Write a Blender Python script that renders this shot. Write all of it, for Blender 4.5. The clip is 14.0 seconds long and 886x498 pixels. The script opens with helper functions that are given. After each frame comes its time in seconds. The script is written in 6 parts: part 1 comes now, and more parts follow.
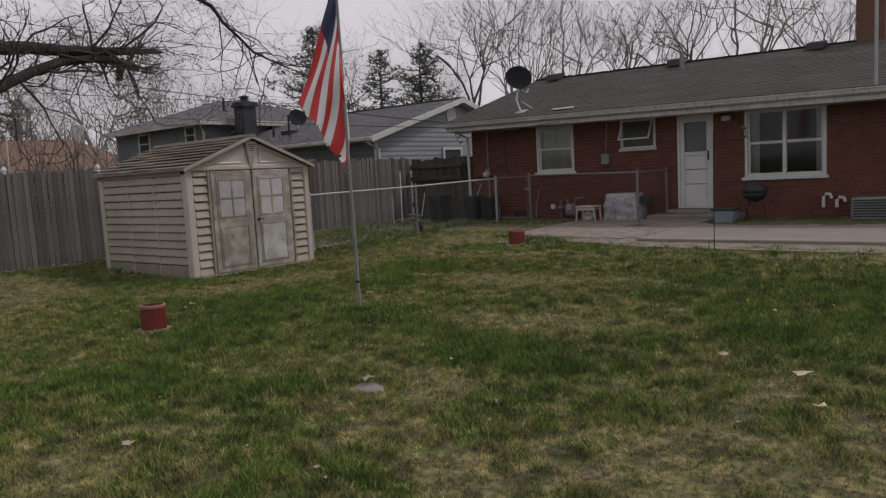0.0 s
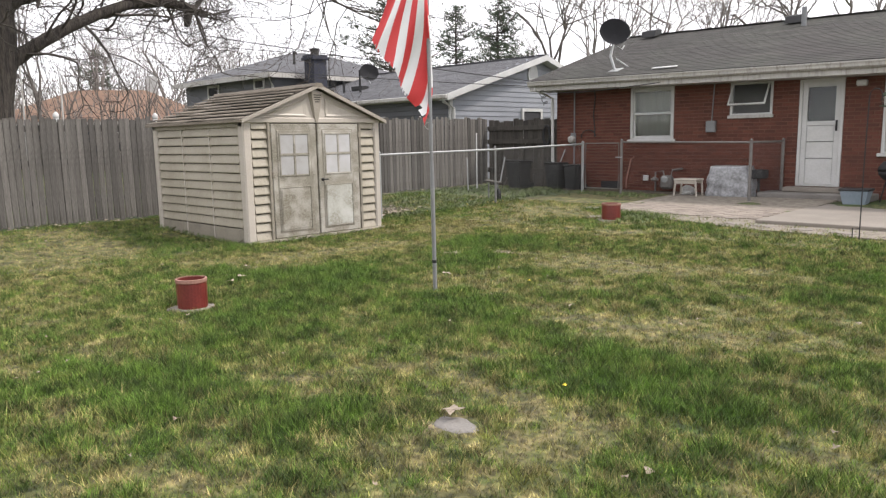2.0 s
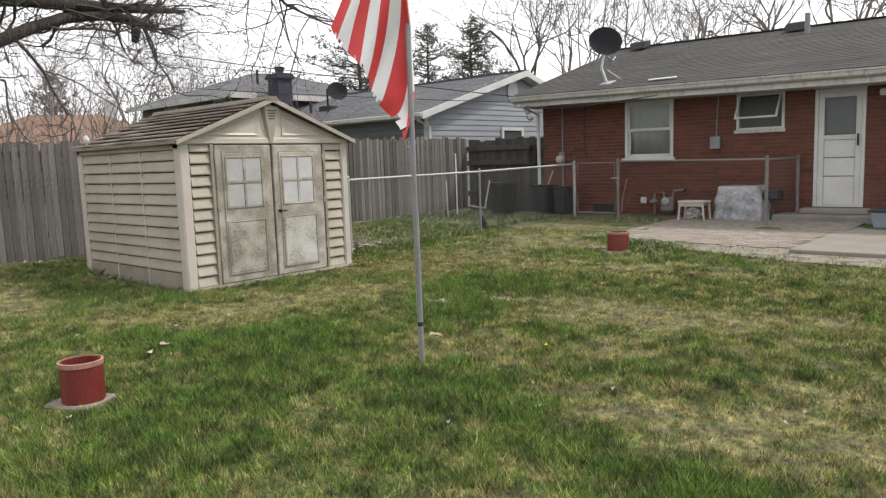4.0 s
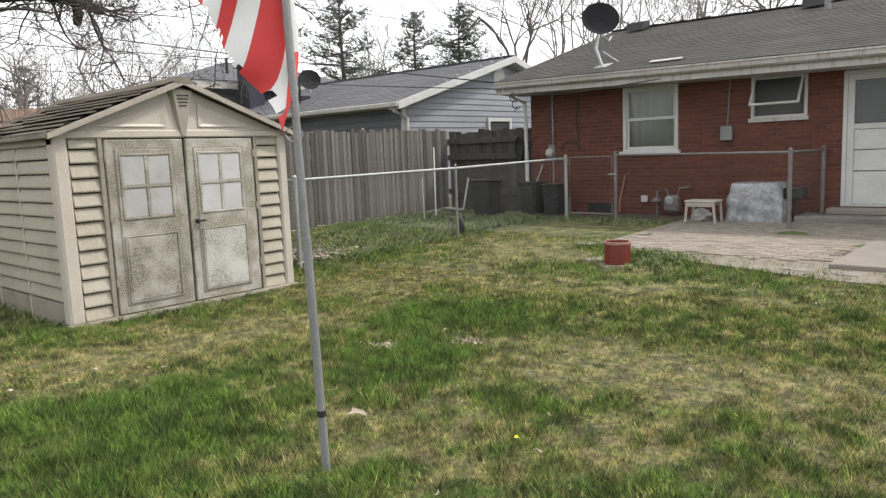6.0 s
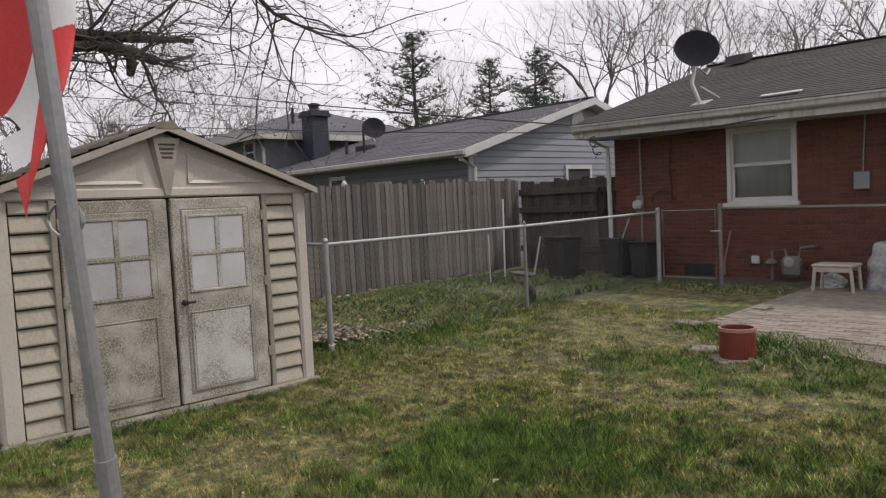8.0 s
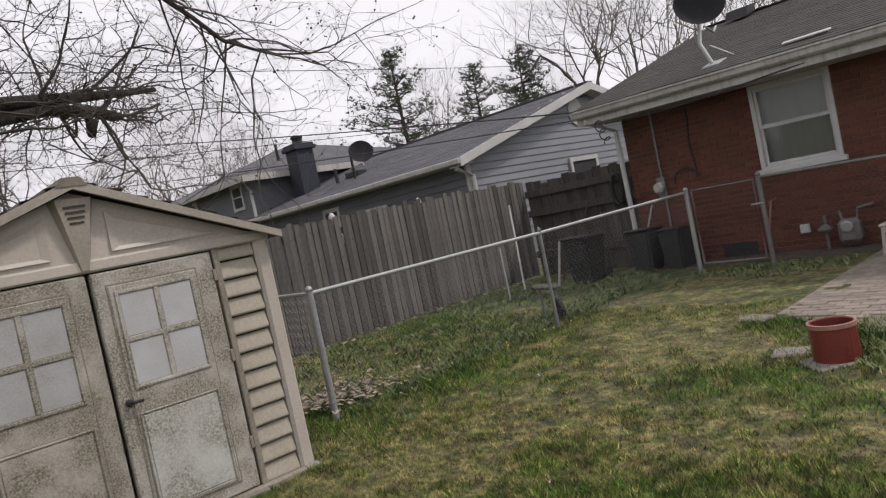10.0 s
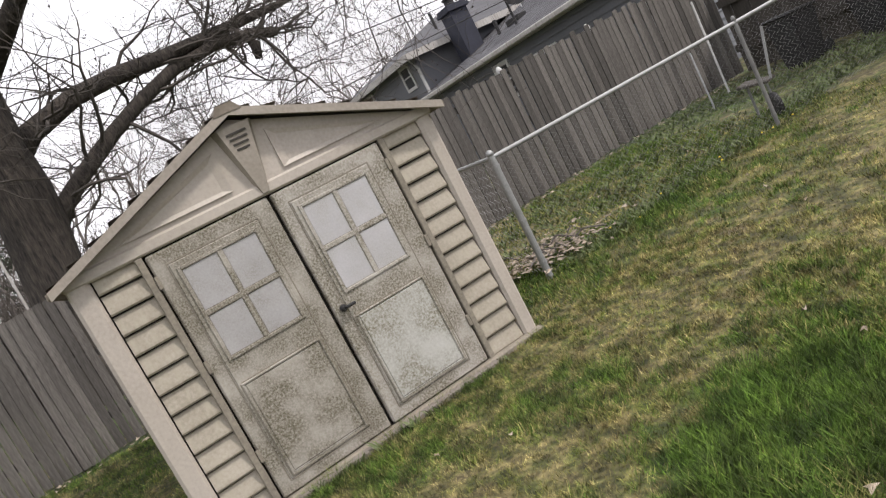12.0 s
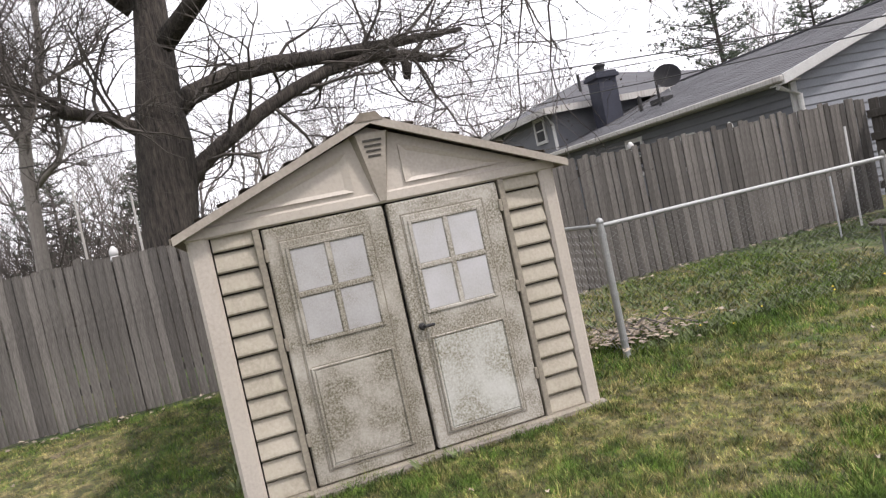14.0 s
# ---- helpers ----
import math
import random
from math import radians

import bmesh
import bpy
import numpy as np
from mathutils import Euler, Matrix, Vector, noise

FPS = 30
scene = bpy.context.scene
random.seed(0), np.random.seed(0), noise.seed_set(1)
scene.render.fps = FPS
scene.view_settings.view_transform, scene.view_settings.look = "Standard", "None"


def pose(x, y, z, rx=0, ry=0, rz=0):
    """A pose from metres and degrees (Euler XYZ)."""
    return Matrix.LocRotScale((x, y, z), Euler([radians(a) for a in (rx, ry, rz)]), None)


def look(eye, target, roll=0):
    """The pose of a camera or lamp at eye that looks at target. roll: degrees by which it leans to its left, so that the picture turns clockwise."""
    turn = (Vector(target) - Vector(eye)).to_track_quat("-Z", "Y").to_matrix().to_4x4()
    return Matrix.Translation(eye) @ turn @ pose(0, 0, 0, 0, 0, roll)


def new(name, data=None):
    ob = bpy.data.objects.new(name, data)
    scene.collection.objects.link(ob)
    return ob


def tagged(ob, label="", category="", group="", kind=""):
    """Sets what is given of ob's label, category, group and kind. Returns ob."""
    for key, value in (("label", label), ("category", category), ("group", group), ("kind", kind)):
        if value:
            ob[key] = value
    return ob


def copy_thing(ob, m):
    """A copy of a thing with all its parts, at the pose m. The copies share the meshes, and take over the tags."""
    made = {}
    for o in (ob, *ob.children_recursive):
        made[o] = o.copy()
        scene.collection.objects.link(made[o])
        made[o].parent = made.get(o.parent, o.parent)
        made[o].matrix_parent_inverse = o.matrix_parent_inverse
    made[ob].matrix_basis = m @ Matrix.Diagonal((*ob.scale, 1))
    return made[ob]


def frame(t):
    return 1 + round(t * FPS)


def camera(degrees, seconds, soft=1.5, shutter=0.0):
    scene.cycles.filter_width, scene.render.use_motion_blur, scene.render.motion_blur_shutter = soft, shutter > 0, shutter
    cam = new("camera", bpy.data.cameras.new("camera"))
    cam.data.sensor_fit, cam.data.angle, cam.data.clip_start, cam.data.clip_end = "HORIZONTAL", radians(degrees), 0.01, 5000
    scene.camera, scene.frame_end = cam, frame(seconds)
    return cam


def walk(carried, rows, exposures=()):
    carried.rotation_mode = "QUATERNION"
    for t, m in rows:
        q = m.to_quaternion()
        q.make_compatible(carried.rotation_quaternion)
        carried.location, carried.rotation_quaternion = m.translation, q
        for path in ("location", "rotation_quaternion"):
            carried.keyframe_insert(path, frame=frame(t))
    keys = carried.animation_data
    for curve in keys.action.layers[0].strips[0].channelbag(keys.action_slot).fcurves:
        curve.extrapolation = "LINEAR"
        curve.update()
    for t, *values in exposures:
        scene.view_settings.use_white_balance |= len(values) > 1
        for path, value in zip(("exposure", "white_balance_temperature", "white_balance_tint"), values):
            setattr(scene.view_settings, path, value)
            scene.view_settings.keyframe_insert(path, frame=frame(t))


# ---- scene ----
cam = camera(63.1, 14.0, soft=1.3)
PATH = [
    (0, (1.652, 0.487, 1.432), (0.402, 2.035, 1.224), -3.1),
    (0.5, (1.322, 0.75, 1.438), (-0.078, 2.158, 1.198), -2.1),
    (1, (1.1, 0.975, 1.402), (-0.314, 2.346, 1.052), -2.2),
    (1.5, (0.804, 1.159, 1.418), (-0.567, 2.588, 1.135), -0.9),
    (2, (0.532, 1.415, 1.398), (-0.845, 2.834, 1.098), -1.1),
    (2.5, (0.185, 1.71, 1.405), (-1.194, 3.14, 1.176), -0.6),
    (3, (-0.175, 1.943, 1.422), (-1.516, 3.408, 1.186), -2.0),
    (3.2, (-0.311, 2.054, 1.408), (-1.646, 3.527, 1.195), -2.0),
    (5.3, (-1.303, 3.545, 1.383), (-2.615, 5.023, 1.079), -1.8),
    (5.5, (-1.421, 3.7, 1.356), (-2.732, 5.189, 1.104), -2.4),
    (6, (-1.617, 4.141, 1.418), (-2.934, 5.623, 1.155), -2.3),
    (6.5, (-1.813, 4.623, 1.479), (-3.44, 5.766, 1.266), -1.2),
    (7, (-2.126, 4.935, 1.452), (-3.641, 6.238, 1.386), -0.6),
    (7.5, (-2.437, 5.228, 1.446), (-3.897, 6.593, 1.374), -3.1),
    (8, (-2.7, 5.632, 1.515), (-4.178, 6.974, 1.391), -2.8),
    (8.2, (-2.875, 5.708, 1.491), (-4.286, 7.125, 1.43), -2.8),
    (10.3, (-3.727, 6.606, 1.559), (-5.248, 7.897, 1.422), -13.3),
    (10.5, (-3.82, 6.628, 1.549), (-5.383, 7.86, 1.353), -13.4),
    (11, (-3.839, 6.77, 1.525), (-5.515, 7.836, 1.295), -20.8),
    (11.5, (-3.797, 6.843, 1.515), (-5.507, 7.858, 1.293), -27.5),
    (12, (-3.876, 6.845, 1.52), (-5.702, 7.61, 1.236), -27.3),
    (12.5, (-3.894, 6.78, 1.49), (-5.792, 7.328, 1.178), -25.3),
    (13, (-3.879, 6.763, 1.486), (-5.799, 7.264, 1.241), -21.5),
    (13.5, (-3.838, 6.737, 1.489), (-5.77, 7.182, 1.223), -16.2),
    (14, (-3.732, 6.766, 1.501), (-5.643, 7.35, 1.416), -12.3),
]
EXPOSURES = [(0, -1.34, 6500, 18), (0.5, -0.66, 6500, 15), (1.0, -0.02, 6500, 13), (1.5, 0.19, 6500, 13), (2.3, 0.08, 6500, 13), (3.2, -0.14, 6500, 12), (5.3, 0.06, 6500, 9), (6.0, 0.06, 6500, 9), (6.5, 0.06, 6500, 11), (7.0, -0.07, 6500, 13), (7.5, -0.29, 6500, 14), (8.2, -0.76, 6500, 15), (10.3, -0.71, 6500, 16), (11.5, -0.39, 6500, 15), (13.0, 0.0, 6500, 15), (14.0, 0.03, 6400, 16)]
walk(cam, [(t, look(eye, target, roll)) for t, eye, target, roll in PATH], EXPOSURES)

# ---- world, sun ----
world = bpy.data.worlds.new("overcast")
scene.world = world
world.use_nodes = True
wn, wl = world.node_tree.nodes, world.node_tree.links
sky = wn.new("ShaderNodeTexSky")
sky.sky_type, sky.sun_disc = "NISHITA", False
SUN_EL, SUN_AZ = 51.0, 43.0
sky.sun_elevation, sky.sun_rotation = radians(SUN_EL), radians(SUN_AZ)
sky.dust_density, sky.ozone_density = 4.0, 1.0
hs = wn.new("ShaderNodeHueSaturation")
hs.inputs["Saturation"].default_value = 0.12
veil = wn.new("ShaderNodeMix")
veil.data_type = "RGBA"
veil.inputs["Factor"].default_value = 0.78
veil.inputs["B"].default_value = (17.0, 17.1, 17.5, 1)
wl.new(sky.outputs["Color"], hs.inputs["Color"])
wl.new(hs.outputs["Color"], veil.inputs["A"])
bg = wn["Background"]
wl.new(veil.outputs["Result"], bg.inputs["Color"])
bg.inputs["Strength"].default_value = 0.11
sun = new("sun", bpy.data.lights.new("sun", "SUN"))
sun.data.energy, sun.data.angle, sun.data.color = 3.2, radians(4.5), (1.0, 0.95, 0.87)
az, el = radians(SUN_AZ), radians(SUN_EL)
sun_dir = Vector((math.sin(az) * math.cos(el), math.cos(az) * math.cos(el), math.sin(el)))
sun.matrix_world = look(sun_dir * 50, (0, 0, 0))


# ---- materials ----
def mat(name, a, b, scale=6.0, fine=60.0, rough=0.8, metal=0.0, bump=0.15, dist=0.01, island=0.0, stretch=(1, 1, 1), stain=None, stain_scale=2.0, stain_at=(0.5, 0.65), rnd=0.0, streak=None):
    """Two colours mixed by coarse and fine noise, an optional stain, and fine relief."""
    m = bpy.data.materials.new(name)
    m.use_nodes = True
    n, l = m.node_tree.nodes, m.node_tree.links
    p = n["Principled BSDF"]
    tc = n.new("ShaderNodeTexCoord")
    mp = n.new("ShaderNodeMapping")
    mp.inputs["Scale"].default_value = stretch
    l.new(tc.outputs["Object"], mp.inputs["Vector"])

    def noise_node(sc, detail=4.0):
        t = n.new("ShaderNodeTexNoise")
        t.inputs["Scale"].default_value, t.inputs["Detail"].default_value = sc, detail
        l.new(mp.outputs["Vector"], t.inputs["Vector"])
        return t.outputs["Fac"]

    def ramp(fac, lo, hi):
        r = n.new("ShaderNodeMapRange")
        r.inputs["From Min"].default_value, r.inputs["From Max"].default_value = lo, hi
        l.new(fac, r.inputs["Value"])
        return r.outputs["Result"]

    def mix(fac, x, y, kind="MIX"):
        k = n.new("ShaderNodeMix")
        k.data_type, k.blend_type = "RGBA", kind
        if isinstance(fac, float):
            k.inputs["Factor"].default_value = fac
        else:
            l.new(fac, k.inputs["Factor"])
        for s, v in (("A", x), ("B", y)):
            if isinstance(v, tuple):
                k.inputs[s].default_value = (*v, 1)
            else:
                l.new(v, k.inputs[s])
        return k.outputs["Result"]

    coarse, small = noise_node(scale), noise_node(fine, 6.0)
    both = n.new("ShaderNodeMath")
    both.operation = "MULTIPLY_ADD"
    l.new(small, both.inputs[0])
    both.inputs[1].default_value = 0.5
    half = n.new("ShaderNodeMath")
    half.operation = "MULTIPLY"
    half.inputs[1].default_value = 0.5
    l.new(coarse, half.inputs[0])
    l.new(half.outputs[0], both.inputs[2])
    col = mix(ramp(both.outputs[0], 0.36, 0.64), a, b)
    if stain:
        grains = ramp(noise_node(stain_scale * 20.0, 5.0), stain_at[0] - 0.14, stain_at[1] + 0.08)
        areas = ramp(noise_node(stain_scale, 5.0), stain_at[0] - 0.12, stain_at[1])
        mul = n.new("ShaderNodeMath")
        mul.operation = "MULTIPLY"
        l.new(grains, mul.inputs[0])
        l.new(areas, mul.inputs[1])
        col = mix(mul.outputs[0], col, stain)
    if streak:
        ws = n.new("ShaderNodeTexNoise")
        ws.inputs["Scale"].default_value, ws.inputs["Detail"].default_value = streak[1], 5.0
        m2 = n.new("ShaderNodeMapping")
        m2.inputs["Scale"].default_value = streak[2]
        l.new(tc.outputs["Object"], m2.inputs["Vector"])
        l.new(m2.outputs["Vector"], ws.inputs["Vector"])
        col = mix(ramp(ws.outputs["Fac"], 0.5, 0.75), col, streak[0])
    if island or rnd:
        if island:
            src = n.new("ShaderNodeNewGeometry").outputs["Random Per Island"]
        else:
            src = n.new("ShaderNodeObjectInfo").outputs["Random"]
        amount = island or rnd
        r = n.new("ShaderNodeMapRange")
        r.inputs["To Min"].default_value, r.inputs["To Max"].default_value = 1 - amount, 1 + amount
        l.new(src, r.inputs["Value"])
        hv = n.new("ShaderNodeHueSaturation")
        l.new(r.outputs["Result"], hv.inputs["Value"])
        l.new(col, hv.inputs["Color"])
        col = hv.outputs["Color"]
    l.new(col, p.inputs["Base Color"])
    p.inputs["Roughness"].default_value, p.inputs["Metallic"].default_value = rough, metal
    if bump:
        bp = n.new("ShaderNodeBump")
        bp.inputs["Strength"].default_value, bp.inputs["Distance"].default_value = bump, dist
        l.new(both.outputs[0], bp.inputs["Height"])
        l.new(bp.outputs["Normal"], p.inputs["Normal"])
    return m


def grass_material(name, lush_a, lush_b, dry_a, dry_b, dirt, spread=0.0):
    """Lawn: the kind of growth comes from the sheet's lush attribute, broken up by noise."""
    m = mat(name, lush_a, lush_b, 3.0, 40.0, 0.9, bump=0.5, dist=0.02)
    n, l = m.node_tree.nodes, m.node_tree.links
    p = n["Principled BSDF"]
    first = p.inputs["Base Color"].links[0].from_socket
    tc = n.new("ShaderNodeTexCoord")
    at = n.new("ShaderNodeAttribute")
    at.attribute_name = "lush"

    def noise_node(sc, d=6.0):
        t = n.new("ShaderNodeTexNoise")
        t.inputs["Scale"].default_value, t.inputs["Detail"].default_value = sc, d
        l.new(tc.outputs["Object"], t.inputs["Vector"])
        return t.outputs["Fac"]

    def mix(fac, x, y):
        k = n.new("ShaderNodeMix")
        k.data_type = "RGBA"
        l.new(fac, k.inputs["Factor"])
        for s, v in (("A", x), ("B", y)):
            if isinstance(v, tuple):
                k.inputs[s].default_value = (*v, 1)
            else:
                l.new(v, k.inputs[s])
        return k.outputs["Result"]

    def rng(fac, lo, hi):
        r = n.new("ShaderNodeMapRange")
        r.inputs["From Min"].default_value, r.inputs["From Max"].default_value = lo, hi
        l.new(fac, r.inputs["Value"])
        return r.outputs["Result"]

    dry = mix(rng(noise_node(9.0), 0.4, 0.62), dry_a, dry_b)
    dry = mix(rng(noise_node(2.3), 0.62, 0.72), dry, dirt)
    add = n.new("ShaderNodeMath")
    add.operation = "MULTIPLY_ADD"
    l.new(noise_node(7.0), add.inputs[0])
    add.inputs[1].default_value = 1.4
    l.new(at.outputs["Fac"], add.inputs[2])
    grown = mix(rng(add.outputs[0], 0.88, 1.36), dry, first)
    # tufts and thin spots a hand wide, with the shading of uneven tufts painted in
    tufts = n.new("ShaderNodeHueSaturation")
    tr_ = n.new("ShaderNodeMapRange")
    tr_.inputs["From Min"].default_value, tr_.inputs["From Max"].default_value = 0.39, 0.61
    tr_.inputs["To Min"].default_value, tr_.inputs["To Max"].default_value = 0.55, 1.42
    l.new(noise_node(26.0, 10.0), tr_.inputs["Value"])
    clump_shade = n.new("ShaderNodeMapRange")
    clump_shade.inputs["From Min"].default_value, clump_shade.inputs["From Max"].default_value = 0.36, 0.64
    clump_shade.inputs["To Min"].default_value, clump_shade.inputs["To Max"].default_value = 0.58, 1.36
    l.new(noise_node(5.5, 3.0), clump_shade.inputs["Value"])
    both = n.new("ShaderNodeMath")
    both.operation = "MULTIPLY"
    l.new(tr_.outputs["Result"], both.inputs[0])
    l.new(clump_shade.outputs["Result"], both.inputs[1])
    l.new(both.outputs[0], tufts.inputs["Value"])
    l.new(grown, tufts.inputs["Color"])
    grown = tufts.outputs["Color"]
    if spread:
        hv = n.new("ShaderNodeHueSaturation")
        r = n.new("ShaderNodeMapRange")
        r.inputs["To Min"].default_value, r.inputs["To Max"].default_value = 1 - spread, 1 + spread
        l.new(n.new("ShaderNodeNewGeometry").outputs["Random Per Island"], r.inputs["Value"])
        l.new(r.outputs["Result"], hv.inputs["Value"])
        l.new(grown, hv.inputs["Color"])
        grown = hv.outputs["Color"]
    l.new(grown, p.inputs["Base Color"])
    return m


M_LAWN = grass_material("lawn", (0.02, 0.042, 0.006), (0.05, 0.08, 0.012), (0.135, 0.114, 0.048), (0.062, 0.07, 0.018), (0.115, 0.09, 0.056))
M_BLADE = grass_material("grass_blades", (0.05, 0.105, 0.012), (0.112, 0.175, 0.026), (0.31, 0.262, 0.112), (0.143, 0.155, 0.036), (0.25, 0.205, 0.105), 0.48)
M_BRICK = mat("brick", (0.08, 0.026, 0.017), (0.125, 0.042, 0.027), 3, 90, 0.85, bump=0.3, dist=0.004, rnd=0.24)
M_BRICKJ = mat("brick_joined", (0.08, 0.026, 0.017), (0.125, 0.042, 0.027), 3, 90, 0.85, bump=0.3, dist=0.004, island=0.24)
M_MORTAR = mat("mortar", (0.11, 0.056, 0.038), (0.165, 0.09, 0.064), 5, 120, 0.95)
M_ROOF = mat("dark_shingle", (0.022, 0.02, 0.019), (0.044, 0.039, 0.037), 2, 70, 0.95, bump=0.4, island=0.22, stain=(0.06, 0.065, 0.05), stain_scale=0.6)
M_NROOF = mat("grey_shingle", (0.07, 0.07, 0.078), (0.105, 0.105, 0.113), 1.5, 50, 0.95, bump=0.3, island=0.14)
M_BROWNROOF = mat("brown_shingle", (0.14, 0.085, 0.06), (0.2, 0.13, 0.095), 1.5, 30, 0.95, island=0.15)
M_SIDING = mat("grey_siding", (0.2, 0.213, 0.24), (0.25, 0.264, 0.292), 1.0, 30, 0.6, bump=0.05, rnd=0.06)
# the grey siding darkened, with the shade of walls off the sun painted in
M_SHADESIDE = mat("shaded_siding", (0.11, 0.115, 0.13), (0.14, 0.145, 0.16), 1.0, 30, 0.7, bump=0.05)
M_WHITE = mat("white_paint", (0.42, 0.42, 0.41), (0.53, 0.53, 0.52), 3, 40, 0.5, bump=0.08, stain=(0.42, 0.40, 0.37), stain_scale=2.5, stain_at=(0.58, 0.8))
M_GUTTER = mat("aged_gutter_paint", (0.36, 0.345, 0.325), (0.47, 0.455, 0.43), 2, 30, 0.5, bump=0.05, streak=((0.25, 0.23, 0.2), 3.0, (6, 6, 0.5)))
M_FENCE = mat("weathered_fence_wood", (0.06, 0.054, 0.049), (0.158, 0.147, 0.135), 3, 30, 0.9, bump=0.5, stretch=(6, 6, 0.5), rnd=0.4, streak=((0.045, 0.038, 0.032), 2.0, (5, 5, 0.6)))
M_DARKWOOD = mat("dark_weathered_wood", (0.03, 0.027, 0.023), (0.075, 0.067, 0.058), 3, 30, 0.9, bump=0.5, stretch=(6, 6, 0.5), rnd=0.3)
M_VINYL = mat("beige_vinyl", (0.275, 0.245, 0.192), (0.38, 0.343, 0.28), 2, 60, 0.55, bump=0.1, stain=(0.21, 0.185, 0.135), stain_scale=2.5, stain_at=(0.47, 0.7), streak=((0.34, 0.31, 0.24), 4.0, (7, 7, 0.8)))
M_VINYLTRIM = mat("pale_vinyl_trim", (0.37, 0.33, 0.285), (0.47, 0.425, 0.375), 2, 50, 0.5, bump=0.06, stain=(0.38, 0.35, 0.27), stain_scale=2.5, stain_at=(0.55, 0.8))
M_KEYSTONE = mat("brown_grey_vinyl", (0.25, 0.22, 0.185), (0.34, 0.305, 0.26), 3, 50, 0.6, bump=0.08)
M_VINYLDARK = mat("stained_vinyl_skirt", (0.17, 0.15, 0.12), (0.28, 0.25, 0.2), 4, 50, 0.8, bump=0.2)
M_DOORV = mat("mildewed_white_vinyl", (0.40, 0.375, 0.335), (0.49, 0.465, 0.425), 2, 60, 0.5, bump=0.1, stain=(0.125, 0.11, 0.07), stain_scale=4.0, stain_at=(0.41, 0.56))
M_DOORP = mat("mildewed_panel_vinyl", (0.44, 0.44, 0.41), (0.52, 0.52, 0.49), 2, 60, 0.5, bump=0.1, stain=(0.16, 0.142, 0.09), stain_scale=4.0, stain_at=(0.44, 0.6))
M_PANEDIRTY = mat("grimy_frosted_pane", (0.32, 0.315, 0.315), (0.39, 0.383, 0.383), 4, 80, 0.45, bump=0.03, stain=(0.25, 0.24, 0.21), stain_scale=6)
M_DOORDIRTY = mat("heavily_mildewed_vinyl", (0.33, 0.305, 0.265), (0.42, 0.395, 0.35), 2, 60, 0.55, bump=0.12, stain=(0.11, 0.097, 0.062), stain_scale=4.5, stain_at=(0.4, 0.55))
M_DOORG = mat("frosted_window_vinyl", (0.40, 0.395, 0.405), (0.47, 0.465, 0.475), 4, 80, 0.4, bump=0.03, stain=(0.34, 0.33, 0.3), stain_scale=7)
M_SHEDROOF = mat("grey_brown_plastic_shingle", (0.13, 0.108, 0.085), (0.22, 0.19, 0.152), 3, 40, 0.8, bump=0.3, island=0.12)
# near-black colour that stands in for shade inside gaps and slots
M_GAPSHADE = mat("gap_shade", (0.03, 0.027, 0.022), (0.05, 0.045, 0.04), 5, 50, 0.9, bump=0)
M_DULLSTEEL = mat("rusty_dull_steel", (0.13, 0.12, 0.112), (0.2, 0.19, 0.18), 8, 80, 0.7, metal=0.3, bump=0.05)
M_MESH = mat("dull_wire", (0.17, 0.17, 0.168), (0.24, 0.24, 0.237), 8, 80, 0.6, metal=0.3, bump=0)
M_STEEL = mat("galvanised_steel", (0.26, 0.27, 0.27), (0.36, 0.37, 0.37), 8, 80, 0.55, metal=0.4, bump=0.05)
M_POLE = mat("aluminium_pole", (0.22, 0.22, 0.228), (0.3, 0.3, 0.31), 8, 80, 0.5, metal=0.3, bump=0.03)
M_CONC = mat("concrete", (0.165, 0.145, 0.124), (0.232, 0.207, 0.18), 2, 60, 0.9, bump=0.2, stain=(0.22, 0.19, 0.16), stain_scale=1.6)
M_OLDCONC = mat("dark_old_concrete", (0.13, 0.12, 0.11), (0.22, 0.205, 0.19), 3, 60, 0.9, bump=0.3)
M_PAVER = mat("worn_paver", (0.185, 0.152, 0.125), (0.265, 0.228, 0.196), 3, 70, 0.9, bump=0.3, rnd=0.2)
M_PAVERJ = mat("worn_paver_joined", (0.185, 0.152, 0.125), (0.265, 0.228, 0.196), 3, 70, 0.9, bump=0.3, island=0.2)
M_GRAVEL = mat("gravel_soil", (0.12, 0.1, 0.077), (0.27, 0.24, 0.2), 9, 70, 0.95, bump=0.8, dist=0.02)
M_RED = mat("red_enamel", (0.1, 0.015, 0.013), (0.155, 0.027, 0.022), 5, 60, 0.35, bump=0.06, stain=(0.17, 0.04, 0.03), stain_scale=6)
M_RIM = mat("worn_red_rim", (0.24, 0.12, 0.09), (0.32, 0.18, 0.14), 8, 60, 0.7, bump=0.1)
M_SOIL = mat("soil", (0.05, 0.038, 0.028), (0.09, 0.07, 0.05), 10, 80, 0.95, bump=0.5)
M_BLACK = mat("black_plastic", (0.013, 0.013, 0.014), (0.024, 0.024, 0.025), 4, 50, 0.7, bump=0.05)
M_GREYMETER = mat("grey_metal_box", (0.16, 0.165, 0.17), (0.22, 0.225, 0.23), 6, 60, 0.5, metal=0.3, bump=0.05)
M_TARP = mat("grey_tarp", (0.17, 0.172, 0.18), (0.36, 0.365, 0.38), 5, 20, 0.36, bump=0.35, dist=0.03)
M_PLASTIC = mat("cream_plastic", (0.36, 0.325, 0.28), (0.45, 0.415, 0.365), 4, 50, 0.5, bump=0.05)
M_BLUEGREY = mat("blue_grey_plastic", (0.16, 0.2, 0.24), (0.22, 0.26, 0.3), 4, 50, 0.5, bump=0.05)
